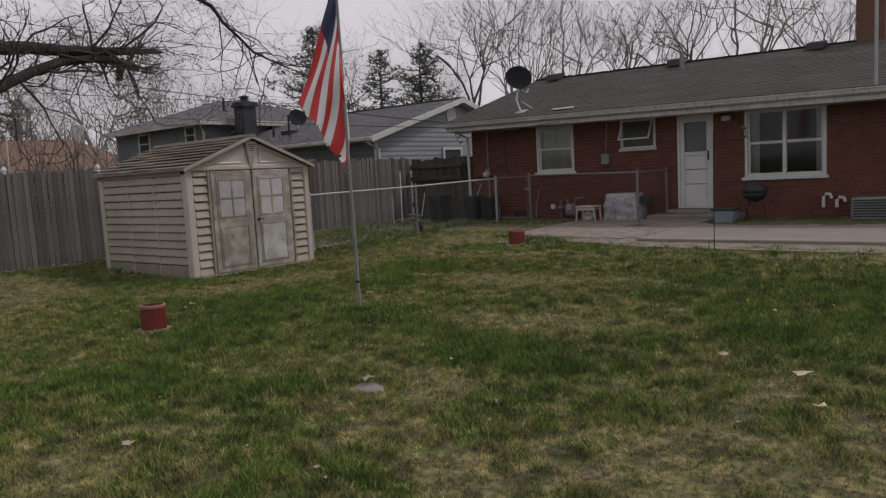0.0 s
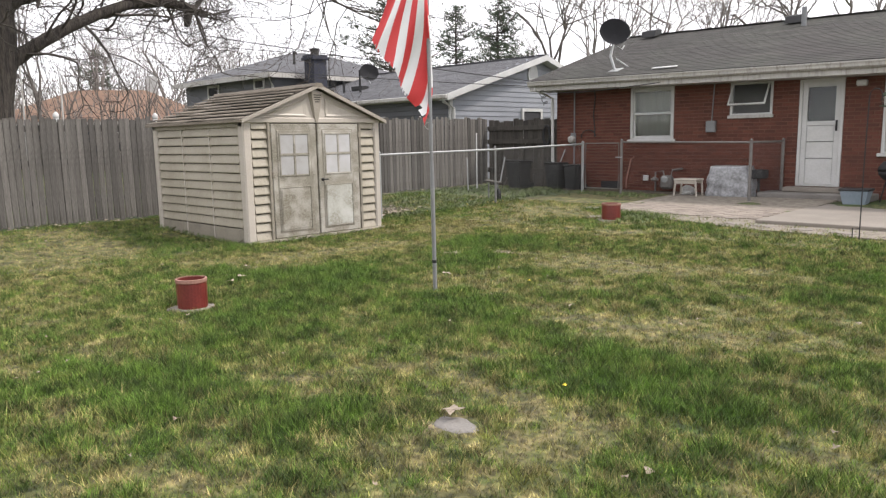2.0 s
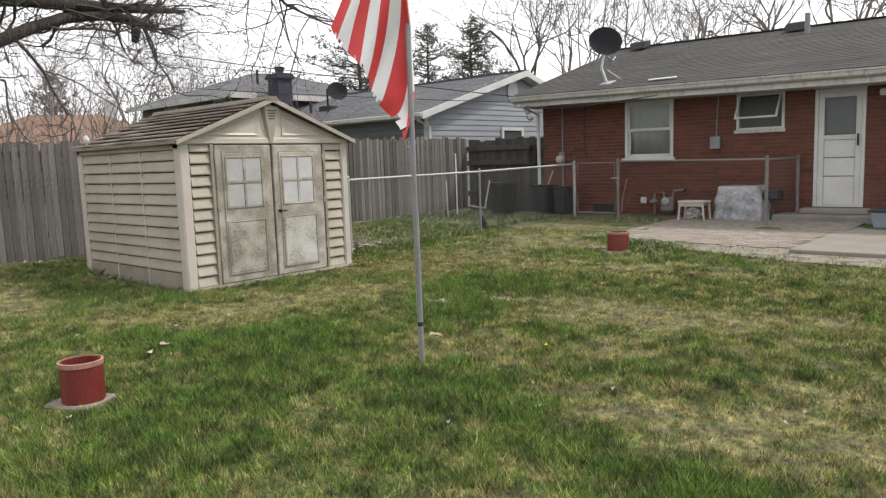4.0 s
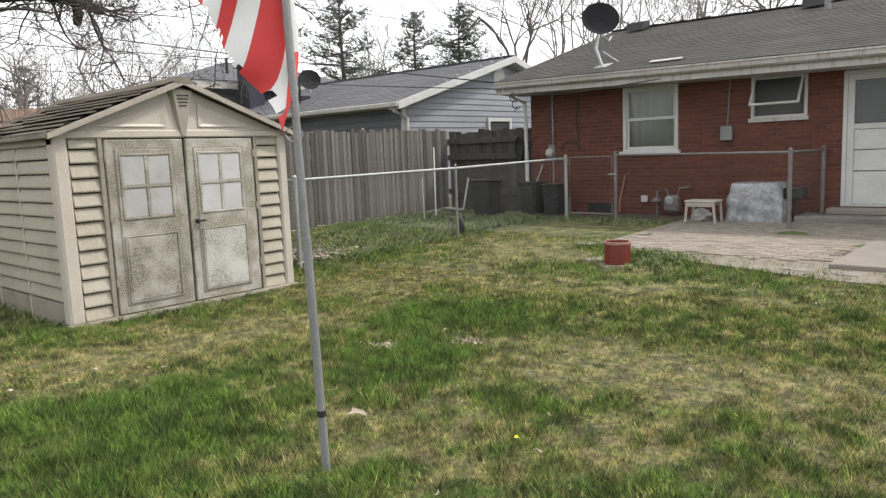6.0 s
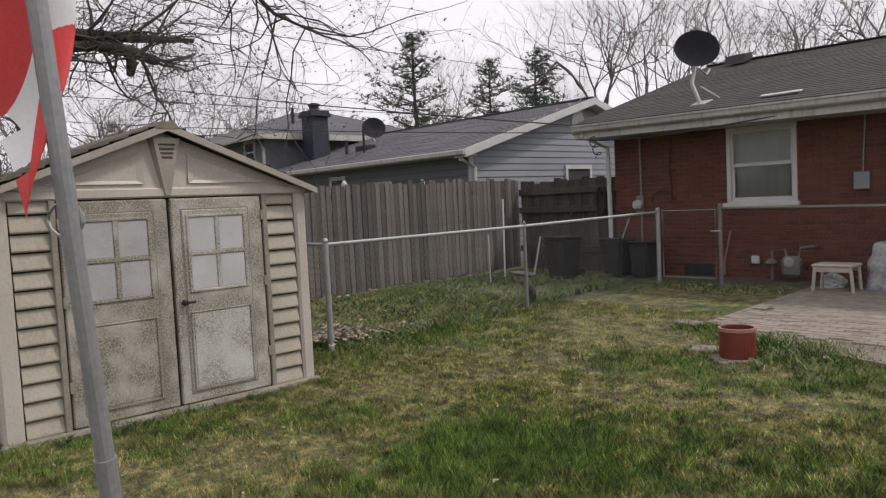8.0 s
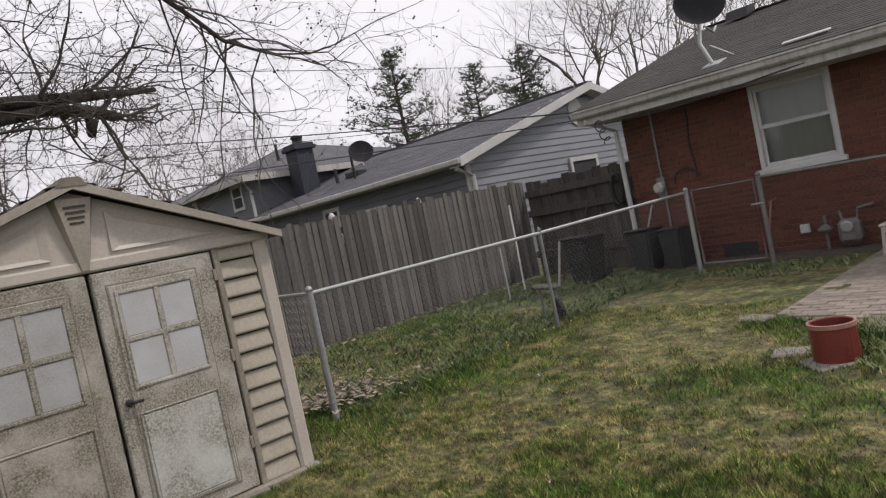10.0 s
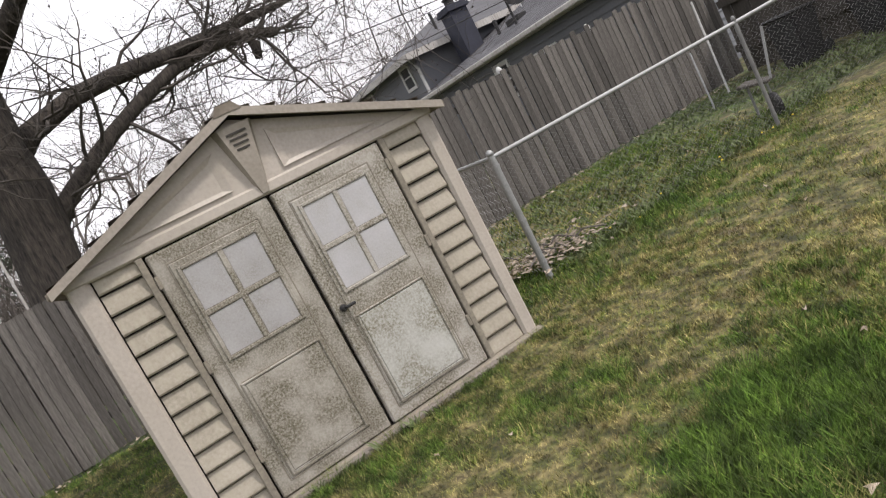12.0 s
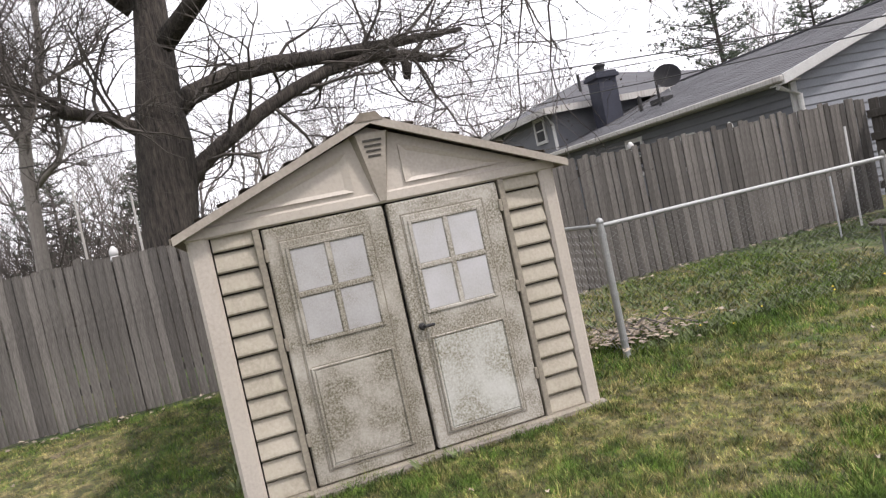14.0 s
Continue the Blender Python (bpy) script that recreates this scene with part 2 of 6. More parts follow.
M_BARK = mat("oak_bark", (0.012, 0.01, 0.009), (0.078, 0.065, 0.054), 5, 14, 0.95, bump=1.0, dist=0.08, stretch=(3, 3, 0.5))
M_PALEBARK = mat("pale_grey_bark", (0.17, 0.153, 0.138), (0.3, 0.275, 0.25), 4, 25, 0.95, bump=0.6, dist=0.02, stretch=(3, 3, 0.6))
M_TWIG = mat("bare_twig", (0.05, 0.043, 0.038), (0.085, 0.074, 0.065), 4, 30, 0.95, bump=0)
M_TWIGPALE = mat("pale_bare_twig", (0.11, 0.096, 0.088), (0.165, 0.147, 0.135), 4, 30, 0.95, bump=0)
# twigs paled in colour to stand for haze and sky glare
M_TWIGHAZE = mat("far_hazed_twig", (0.16, 0.142, 0.13), (0.235, 0.21, 0.195), 4, 30, 0.95, bump=0)
M_NEEDLE = mat("pine_needles", (0.045, 0.065, 0.042), (0.105, 0.13, 0.085), 2, 20, 0.9, bump=0, island=0.4)
M_CHIM = mat("dark_blue_painted_brick", (0.018, 0.02, 0.032), (0.03, 0.033, 0.05), 4, 40, 0.8, bump=0.2)
M_DISH = mat("dark_dish_enamel", (0.022, 0.022, 0.025), (0.035, 0.035, 0.04), 3, 40, 0.8, bump=0)
M_LEAF = mat("dead_leaf", (0.2, 0.155, 0.11), (0.4, 0.34, 0.27), 6, 60, 0.8, bump=0.1, island=0.35)
M_WEED = mat("weed_leaf", (0.075, 0.11, 0.035), (0.17, 0.2, 0.09), 6, 60, 0.8, bump=0, island=0.35)
M_FLAGRED = mat("red_nylon", (0.55, 0.035, 0.04), (0.64, 0.06, 0.06), 5, 200, 0.6, bump=0.05)
M_FLAGWHITE = mat("white_nylon", (0.72, 0.71, 0.72), (0.8, 0.79, 0.8), 5, 200, 0.6, bump=0.05)
M_FLAGBLUE = mat("navy_nylon", (0.025, 0.03, 0.08), (0.04, 0.045, 0.1), 5, 200, 0.6, bump=0.05)
M_WIRE = mat("black_cable", (0.02, 0.02, 0.02), (0.03, 0.03, 0.03), 4, 50, 0.6, bump=0)
M_CURTAIN = mat("pale_curtain", (0.7, 0.7, 0.65), (0.78, 0.78, 0.73), 3, 60, 0.9, bump=0.1, stretch=(12, 1, 0.4))
M_ROOM = mat("dim_room", (0.11, 0.10, 0.09), (0.15, 0.14, 0.125), 2, 30, 0.9, bump=0)
M_SCREEN = mat("dark_screen_mesh", (0.06, 0.06, 0.06), (0.09, 0.09, 0.09), 3, 200, 0.7, bump=0)


def glass_material():
    m = bpy.data.materials.new("window_glass")
    m.use_nodes = True
    n, l = m.node_tree.nodes, m.node_tree.links
    tr, gl = n.new("ShaderNodeBsdfTransparent"), n.new("ShaderNodeBsdfGlossy")
    tr.inputs["Color"].default_value = (0.95, 0.965, 0.96, 1)
    gl.inputs["Roughness"].default_value = 0.03
    fr = n.new("ShaderNodeFresnel")
    fr.inputs["IOR"].default_value = 1.33
    mx = n.new("ShaderNodeMixShader")
    l.new(fr.outputs[0], mx.inputs[0])
    l.new(tr.outputs[0], mx.inputs[1])
    l.new(gl.outputs[0], mx.inputs[2])
    l.new(mx.outputs[0], n["Material Output"].inputs["Surface"])
    return m


M_GLASS = glass_material()


# ---- building helpers ----
def thing(name, label, category, at=(0, 0, 0), group="", kind=""):
    ob = new(name)
    ob.location = at
    ob.empty_display_size = 0.1
    return tagged(ob, label, category, group, kind)


def link_mesh(name, me, material, parent, label=""):
    """Mesh given in world coordinates, put under its thing."""
    for k in (material if isinstance(material, (list, tuple)) else [material]):
        me.materials.append(k)
    ob = new(name, me)
    if parent is not None:
        top = Matrix.Translation(parent.location) if parent.parent is None else Matrix.Translation(parent.parent.location) @ parent.matrix_parent_inverse @ parent.matrix_basis
        ob.parent = parent
        ob.matrix_parent_inverse = top.inverted()
    return tagged(ob, label)


def part(name, bm, material, parent, label="", smooth=False):
    me = bpy.data.meshes.new(name)
    bm.to_mesh(me)
    bm.free()
    if smooth:
        me.polygons.foreach_set("use_smooth", [True] * len(me.polygons))
    return link_mesh(name, me, material, parent, label)


def raw(name, verts, faces, material, parent, label="", smooth=False):
    me = bpy.data.meshes.new(name)
    me.from_pydata([tuple(v) for v in verts], [], faces)
    if smooth:
        # end caps stay flat, so that the sides keep their own normals
        me.polygons.foreach_set("use_smooth", [len(q) == 4 for q in faces])
    return link_mesh(name, me, material, parent, label)


def box(bm, x0, x1, y0, y1, z0, z1, bevel=0.0, m=None):
    """A box, bevelled when asked, optionally turned by m."""
    vs = [bm.verts.new(p) for p in ((x0, y0, z0), (x1, y0, z0), (x1, y1, z0), (x0, y1, z0), (x0, y0, z1), (x1, y0, z1), (x1, y1, z1), (x0, y1, z1))]
    fs = [bm.faces.new([vs[i] for i in f]) for f in ((0, 3, 2, 1), (4, 5, 6, 7), (0, 1, 5, 4), (1, 2, 6, 5), (2, 3, 7, 6), (3, 0, 4, 7))]
    if m is not None:
        bmesh.ops.transform(bm, matrix=m, verts=vs)
    if bevel:
        edges = list({e for f in fs for e in f.edges})
        bmesh.ops.bevel(bm, geom=edges, offset=bevel, segments=1, affect="EDGES", profile=0.5)
    return bm


def boxes(*lists, bevel=0.0):
    bm = bmesh.new()
    for b in lists:
        box(bm, *b, bevel=bevel)
    return bm


def prism(bm, outline, axis, a, b):
    """Extrude a flat outline of (u, v) between a and b along axis: x gives (a, u, v), y gives (u, a, v), z gives (u, v, a)."""
    def at(u, v, w):
        return {"x": (w, u, v), "y": (u, w, v), "z": (u, v, w)}[axis]
    lo = [bm.verts.new(at(u, v, a)) for u, v in outline]
    hi = [bm.verts.new(at(u, v, b)) for u, v in outline]
    n = len(outline)
    bm.faces.new(lo)
    bm.faces.new(hi[::-1])
    for i in range(n):
        bm.faces.new((lo[i], hi[i], hi[(i + 1) % n], lo[(i + 1) % n]))
    bmesh.ops.recalc_face_normals(bm, faces=bm.faces)
    return bm


def tube(verts, faces, points, radii, sides=5):
    """Append a tapering tube along points."""
    base = len(verts)
    k = len(points)
    for i in range(k):
        p = Vector(points[i])
        d = (Vector(points[min(i + 1, k - 1)]) - Vector(points[max(i - 1, 0)])).normalized()
        u = d.orthogonal().normalized() if abs(d.z) > 0.9 else d.cross(Vector((0, 0, 1))).normalized()
        w = d.cross(u)
        for s in range(sides):
            a = 2 * math.pi * s / sides
            verts.append(p + (u * math.cos(a) + w * math.sin(a)) * radii[i])
    for i in range(k - 1):
        for s in range(sides):
            a, b = base + i * sides + s, base + i * sides + (s + 1) % sides
            faces.append((a, b, b + sides, a + sides))
    faces.append(tuple(base + s for s in range(sides))[::-1])
    faces.append(tuple(base + (k - 1) * sides + s for s in range(sides)))


def rod(name, points, radius, material, parent, label="", sides=12):
    v, f = [], []
    tube(v, f, points, [radius] * len(points), sides)
    return raw(name, v, f, material, parent, label)


def lathe(profile, at, n=24, closed=True):
    """A turned body from (radius, height) pairs."""
    bm = bmesh.new()
    rings = []
    for r, z in profile:
        rings.append([bm.verts.new((at[0] + r * math.cos(2 * math.pi * i / n), at[1] + r * math.sin(2 * math.pi * i / n), at[2] + z)) for i in range(n)])
    for a, b in zip(rings, rings[1:]):
        for i in range(n):
            bm.faces.new((a[i], a[(i + 1) % n], b[(i + 1) % n], b[i]))
    if closed:
        bm.faces.new(rings[0][::-1])
        bm.faces.new(rings[-1])
    return bm


def smoothstep(x):
    x = np.clip(x, 0, 1)
    return x * x * (3 - 2 * x)


def ground_z(x, y):
    """Height of the lawn: nearly level, rising towards the house and the board fence."""
    return 0.16 * smoothstep((np.asarray(y) - 8.5) / 7.5) + 0.10 * smoothstep((-8.8 - np.asarray(x)) / 3.4) * (1 - smoothstep((np.asarray(y) - 8.5) / 7.5))


def lattice(x, y, scale, seed):
    """Smooth value noise between 0 and 1 on arrays."""
    table = np.random.RandomState(seed).rand(64, 64)
    u, v = np.asarray(x) * scale, np.asarray(y) * scale
    i, j = np.floor(u).astype(int), np.floor(v).astype(int)
    fu, fv = smoothstep(u - i), smoothstep(v - j)
    g = lambda a, b: table[a % 64, b % 64]
    return (g(i, j) * (1 - fu) + g(i + 1, j) * fu) * (1 - fv) + (g(i, j + 1) * (1 - fu) + g(i + 1, j + 1) * fu) * fv


# greener patches of the lawn: x, y, half-widths, strength
PATCHES = [(-6.4, 5.2, 0.6, 0.35, 0.6), (-5.7, 5.8, 0.6, 0.6, 0.7), (-5.1, 6.2, 0.5, 0.6, 0.55), (-5.1, 7.6, 0.5, 0.5, 0.7), (-5.8, 8.6, 0.45, 0.45, 0.9), (-5.3, 8.9, 0.35, 0.35, 0.6), (-4.1, 7.3, 0.4, 0.25, 0.45),
           (-4.4, 4.4, 0.7, 0.6, 0.5), (-5.0, 5.2, 0.6, 0.4, 0.5), (-3.7, 5.8, 0.6, 0.4, 0.5), (-3.5, 3.1, 0.6, 0.4, 0.4), (-2.5, 7.1, 0.5, 0.3, 0.4), (-1.3, 5.0, 0.7, 0.35, 0.45), (-1.2, 7.7, 0.5, 0.3, 0.4),
           (-0.6, 4.1, 0.5, 0.3, 0.35), (0.1, 6.4, 0.6, 0.35, 0.35), (-5.35, 12.3, 0.4, 0.3, 0.9), (-6.35, 12.55, 0.4, 0.3, 0.9), (-9.1, 12.6, 0.35, 2.2, 0.4), (-2.4, 3.4, 0.5, 0.4, 0.35)]
BARE = [(-7.3, 5.6, 0.6, 0.6, 0.6), (-7.0, 6.5, 0.5, 0.7, 0.6), (-6.75, 7.6, 0.4, 0.8, 0.6), (-7.3, 9.3, 0.9, 0.5, 0.6), (-4.1, 8.4, 0.6, 0.6, 0.6), (-3.3, 8.3, 0.6, 0.5, 0.5), (-6.2, 10.2, 1.2, 0.4, 0.5), (-7.1, 12.0, 1.0, 0.6, 0.4),
        (-4.8, 10.3, 0.8, 0.4, 0.4), (-9.8, 5.2, 1.4, 0.5, 0.45), (-8.5, 4.3, 1.0, 0.5, 0.45), (-2.3, 8.7, 1.0, 0.5, 0.4), (-1.7, 6.1, 0.7, 0.4, 0.5), (-2.6, 6.1, 0.4, 0.3, 0.3), (-1.5, 4.3, 0.4, 0.2, 0.4), (-2.1, 2.0, 0.7, 0.5, 0.4),
        (0.2, 3.7, 0.5, 0.3, 0.45), (-0.5, 3.1, 0.5, 0.25, 0.4), (-7.5, 14.6, 0.9, 0.5, 0.6)]


def lush(x, y):
    v = 0.5 * lattice(x, y, 0.55, 3) + 0.4 * lattice(x, y, 1.7, 5) + 0.5 * lattice(x, y, 4.1, 7) + 0.45 * lattice(x, y, 9.3, 8) - 0.48
    for px, py, a, b, s in PATCHES:
        v = v + s * np.exp(-(((x - px) / a) ** 2 + ((y - py) / b) ** 2))
    for px, py, a, b, s in BARE:
        v = v - s * np.exp(-(((x - px) / a) ** 2 + ((y - py) / b) ** 2))
    return np.clip(v, 0, 1)


# ---- ground ----
def axis_steps(lo, hi, step, far):
    near = np.arange(lo, hi + 1e-6, step)
    out = np.geomspace(step * 4, far, 14)
    return np.concatenate([lo - out[::-1], near, hi + out])


def build_ground():
    xs, ys = axis_steps(-14.0, 5.0, 0.16, 700), axis_steps(-1.0, 17.5, 0.16, 700)
    gx, gy = np.meshgrid(xs, ys, indexing="ij")
    gz = ground_z(gx, gy) + 0.02 * (lattice(gx, gy, 1.1, 11) - 0.5) + 0.012 * (lattice(gx, gy, 3.3, 12) - 0.5)
    verts = np.stack([gx, gy, gz], -1).reshape(-1, 3)
    ny = len(ys)
    faces = [(i * ny + j, (i + 1) * ny + j, (i + 1) * ny + j + 1, i * ny + j + 1) for i in range(len(xs) - 1) for j in range(ny - 1)]
    me = bpy.data.meshes.new("ground")
    me.from_pydata(verts.tolist(), [], faces)
    at = me.attributes.new("lush", "FLOAT", "POINT")
    at.data.foreach_set("value", lush(verts[:, 0], verts[:, 1]).astype(np.float32))
    me.polygons.foreach_set("use_smooth", [True] * len(me.polygons))
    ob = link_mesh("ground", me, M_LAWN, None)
    tagged(ob, "patchy green and straw-coloured lawn on level ground", "ground", kind="structure")


build_ground()

# ---- board fence ----
FENCE_X = -12.35


def build_fence():
    fence = thing("board_fence", "tall weathered grey wooden board fence with uneven tops", "fence", (FENCE_X, 6, 0.1), kind="structure")
    rng = random.Random(4)
    shapes = []
    for k in range(6):
        bm = bmesh.new()
        w, h = 0.089, 1.74 + rng.uniform(-0.03, 0.03)
        c = rng.uniform(0.004, 0.02)
        prism(bm, [(-w / 2, 0), (w / 2, 0), (w / 2, h - c), (w / 2 - c, h), (-w / 2 + c, h - rng.uniform(0, 0.01)), (-w / 2, h - c)], "x", 0, 0.018)
        me = bpy.data.meshes.new("picket")
        bm.to_mesh(me)
        bm.free()
        me.materials.append(M_FENCE)
        shapes.append(me)
    y = -5.0
    while y < 16.45:
        ob = new("picket", shapes[rng.randrange(6)])
        ob.parent = fence
        ob.location = (rng.uniform(-0.006, 0.006), y - 6, float(ground_z(FENCE_X, y)) - 0.07 + rng.uniform(-0.02, 0.02))
        ob.rotation_euler = (rng.uniform(-0.008, 0.008), rng.uniform(-0.006, 0.006), rng.uniform(-0.03, 0.03))
        y += 0.0935 + rng.uniform(0.0, 0.009)
    for z in (0.45, 1.1, 1.65):
        part("rail", boxes((FENCE_X - 0.06, FENCE_X - 0.015, -5, 16.5, z, z + 0.09)), M_FENCE, fence)
    for k in range(13):
        y = 15.74 - 1.675 * k
        part("post", boxes((FENCE_X - 0.15, FENCE_X - 0.06, y - 0.045, y + 0.045, -0.1, 1.8), bevel=0.006), M_FENCE, fence)
        lamp = thing("post_cap_light", "small white plastic cap light on a fence post", "light", (FENCE_X - 0.1, y, 1.8), group="cap lights along the fence")
        part("base", lathe([(0.05, 0), (0.055, 0.02), (0.04, 0.06)], (FENCE_X - 0.1, y, 1.8), 12), M_WHITE, lamp, smooth=True)
        part("cap", lathe([(0.04, 0), (0.05, 0.03), (0.045, 0.07), (0.02, 0.105), (0.002, 0.115)], (FENCE_X - 0.1, y, 1.86), 12), M_WHITE, lamp, smooth=True)
    dark = thing("dark_fence_panel", "dark weathered wooden fence panel beside the brick house", "fence", (-11.2, 16.55, 0.1), kind="structure")
    for i in range(14):
        x = FENCE_X + 0.02 + i * 0.165
        part("board", boxes((x, x + 0.166, 16.55 + 0.02 * (i % 2), 16.575 + 0.02 * (i % 2), 0.1, 1.86 + rng.uniform(-0.05, 0.05)), bevel=0.004), M_DARKWOOD, dark)
    for z in (0.5, 1.25, 1.6):
        part("cross_board", boxes((FENCE_X, -10.05, 16.5, 16.54, z, z + 0.12), bevel=0.004), M_DARKWOOD, dark)


build_fence()


# ---- brick house ----
WALL_Y, WALL_L, WALL_R = 16.44, -10.03, 6.0
OPENINGS = [(-8.0, -6.95, 1.31, 2.46), (-5.72, -4.87, 1.77, 2.45), (-4.37, -3.58, 0.37, 2.4), (-2.93, -1.38, 1.0, 2.42)]
house = thing("brick_house", "single-storey red brick house with dark shingle roof and white trim", "house", (-2, 20.5, 0.1))


def roof_drop(x):
    return -0.016 * (x + 10)


def lap_roof(bm, x0, x1, y0, z0, y1, z1, courses, drop=None, jitter=0.0, split=0, seed=1):
    """A stepped shingle slope between two level lines, in separate overlapping courses."""
    rng = random.Random(seed)
    for c in range(courses):
        a, b = c / courses, (c + 1.15) / courses
        b = min(b, 1.0)
        ya, yb, za, zb = y0 + (y1 - y0) * a, y0 + (y1 - y0) * b, z0 + (z1 - z0) * a, z0 + (z1 - z0) * b
        t = 0.007
        edges = [x0, x1]
        if split:
            x = x0 + rng.uniform(0.1, split)
            edges = [x0]
            while x < x1:
                edges.append(x)
                x += split * rng.uniform(0.7, 1.3)
            edges.append(x1)
        for xa, xb in zip(edges, edges[1:]):
            h = rng.uniform(0, jitter)
            pts = [(xa, ya, za + t + h), (xb, ya, za + t + h), (xb, yb, zb + 0.002), (xa, yb, zb + 0.002), (xa, ya, za - 0.004), (xb, ya, za - 0.004)]
            if drop:
                pts = [(x, y, z + drop(x)) for x, y, z in pts]
            v = [bm.verts.new(p) for p in pts]
            bm.faces.new((v[0], v[1], v[2], v[3]))
            bm.faces.new((v[4], v[5], v[1], v[0]))
    return bm


def build_house():
    base = 0.1
    spans = sorted({WALL_L, WALL_R, *[o[0] for o in OPENINGS], *[o[1] for o in OPENINGS]})
    bm = bmesh.new()
    back = WALL_Y + 0.24
    for a, b in zip(spans, spans[1:]):
        hole = [o for o in OPENINGS if o[0] <= a + 1e-6 and o[1] >= b - 1e-6]
        if hole:
            box(bm, a, b, WALL_Y + 0.009, back, base - 0.2, hole[0][2])
            box(bm, a, b, WALL_Y + 0.009, back, hole[0][3], 2.56)
        else:
            box(bm, a, b, WALL_Y + 0.009, back, base - 0.2, 2.56)
    bmesh.ops.remove_doubles(bm, verts=bm.verts[:], dist=0.0005)
    wall = part("wall", bm, M_MORTAR, house, "red brick wall")
    part("side_wall", boxes((WALL_L + 0.009, WALL_L + 0.24, back, 24.4, base - 0.2, 2.56)), M_MORTAR, house)
    part("side_wall", boxes((WALL_R - 0.24, WALL_R, back, 24.4, base - 0.2, 2.56)), M_MORTAR, house)
    part("rear_wall", boxes((WALL_L, WALL_R, 24.4, 24.6, base - 0.2, 2.56)), M_MORTAR, house)
    part("room_floor", boxes((WALL_L + 0.25, WALL_R - 0.25, back, 24.4, 0.2, 0.3)), M_ROOM, house)
    part("room_back", boxes((WALL_L + 0.25, WALL_R - 0.25, 20.0, 20.1, 0.3, 2.5)), M_ROOM, house)
    part("room_ceiling", boxes((WALL_L + 0.25, WALL_R - 0.25, back, 24.4, 2.5, 2.55)), M_WHITE, house)
    # gable end
    bm = bmesh.new()
    prism(bm, [(WALL_Y, 2.56), (24.6, 2.56), (20.52, 4.02)], "x", WALL_L, WALL_L + 0.2)
    part("gable", bm, M_WHITE, house)
    # roof
    bm = bmesh.new()
    lap_roof(bm, -10.35, 6.4, 15.70, 2.74, 20.52, 4.17, 34, roof_drop, 0.003, 0.9, 3)
    for p in (((-10.35, 15.72, 2.72), (6.4, 15.72, 2.72), (6.4, 20.52, 4.15), (-10.35, 20.52, 4.15)), ((-10.35, 25.3, 2.72), (6.4, 25.3, 2.72), (6.4, 20.52, 4.165), (-10.35, 20.52, 4.165))):
        bm.faces.new([bm.verts.new((x, y, z + roof_drop(x))) for x, y, z in p])
    roof = tagged(part("roof", bm, M_ROOF, house, "dark weathered asphalt shingle roof"), kind="stuff")
    bm = bmesh.new()
    for i in range(56):
        x = -10.35 + i * 0.3
        box(bm, x, x + 0.31, 20.40, 20.64, 4.165 + roof_drop(x), 4.185 + roof_drop(x) + 0.006 * (i % 2))
    part("ridge_cap", bm, M_ROOF, roof)
    bm = bmesh.new()
    prism(bm, [(15.70, 2.60), (20.52, 4.03), (25.3, 2.6), (25.3, 2.73), (20.52, 4.16), (15.70, 2.73)], "x", -10.37, -10.33)
    part("rake_board", bm, M_GUTTER, house)
    bm = bmesh.new()
    prism(bm, [(15.76, 2.50), (16.44, 2.50), (16.44, 2.53), (15.80, 2.53), (15.80, 2.70), (15.76, 2.70)], "x", -10.35, 6.4)
    for vert in bm.verts:
        vert.co.z += roof_drop(vert.co.x)
    part("soffit", bm, M_GUTTER, house, "pale painted soffit and fascia")
    # gutter with a rounded lip
    bm = bmesh.new()
    sec = [(15.76, 2.73), (15.76, 2.61), (15.70, 2.60), (15.66, 2.63), (15.65, 2.69), (15.63, 2.70), (15.63, 2.725), (15.66, 2.725), (15.665, 2.71), (15.67, 2.64), (15.71, 2.615), (15.75, 2.63), (15.75, 2.73)]
    xa, xb = -10.35, 6.4
    lo = [bm.verts.new((xa, y, z + roof_drop(xa))) for y, z in sec]
    hi = [bm.verts.new((xb, y, z + roof_drop(xb))) for y, z in sec]
    for i in range(len(sec)):
        j = (i + 1) % len(sec)
        bm.faces.new((lo[i], hi[i], hi[j], lo[j]))
    bm.faces.new(lo), bm.faces.new(hi[::-1])
    part("gutter", bm, M_GUTTER, house, "pale aged metal gutter")
    rod("downspout", [(-10.2, 15.72, 2.66), (-10.2, 15.75, 2.55), (-10.1, 16.35, 2.35), (-10.1, 16.37, 0.2)], 0.04, M_WHITE, house, sides=8)
    # windows
    def window(name, o, lites, label, curtain=0.0, rail=0.5):
        x0, x1, z0, z1 = o
        f = 0.06
        y0, y1 = WALL_Y - 0.012, WALL_Y + 0.08
        win = part(name, boxes((x0, x0 + f, y0, y1, z0, z1), (x1 - f, x1, y0, y1, z0, z1), (x0 + f, x1 - f, y0, y1, z1 - f, z1), (x0 + f, x1 - f, y0, y1, z0, z0 + f * 0.7), bevel=0.006), M_WHITE, house, label)
        part("sill", boxes((x0 - 0.05, x1 + 0.05, WALL_Y - 0.07, WALL_Y + 0.06, z0 - 0.06, z0 + 0.006), bevel=0.008), M_WHITE, win)
        w = (x1 - x0 - 2 * f) / lites
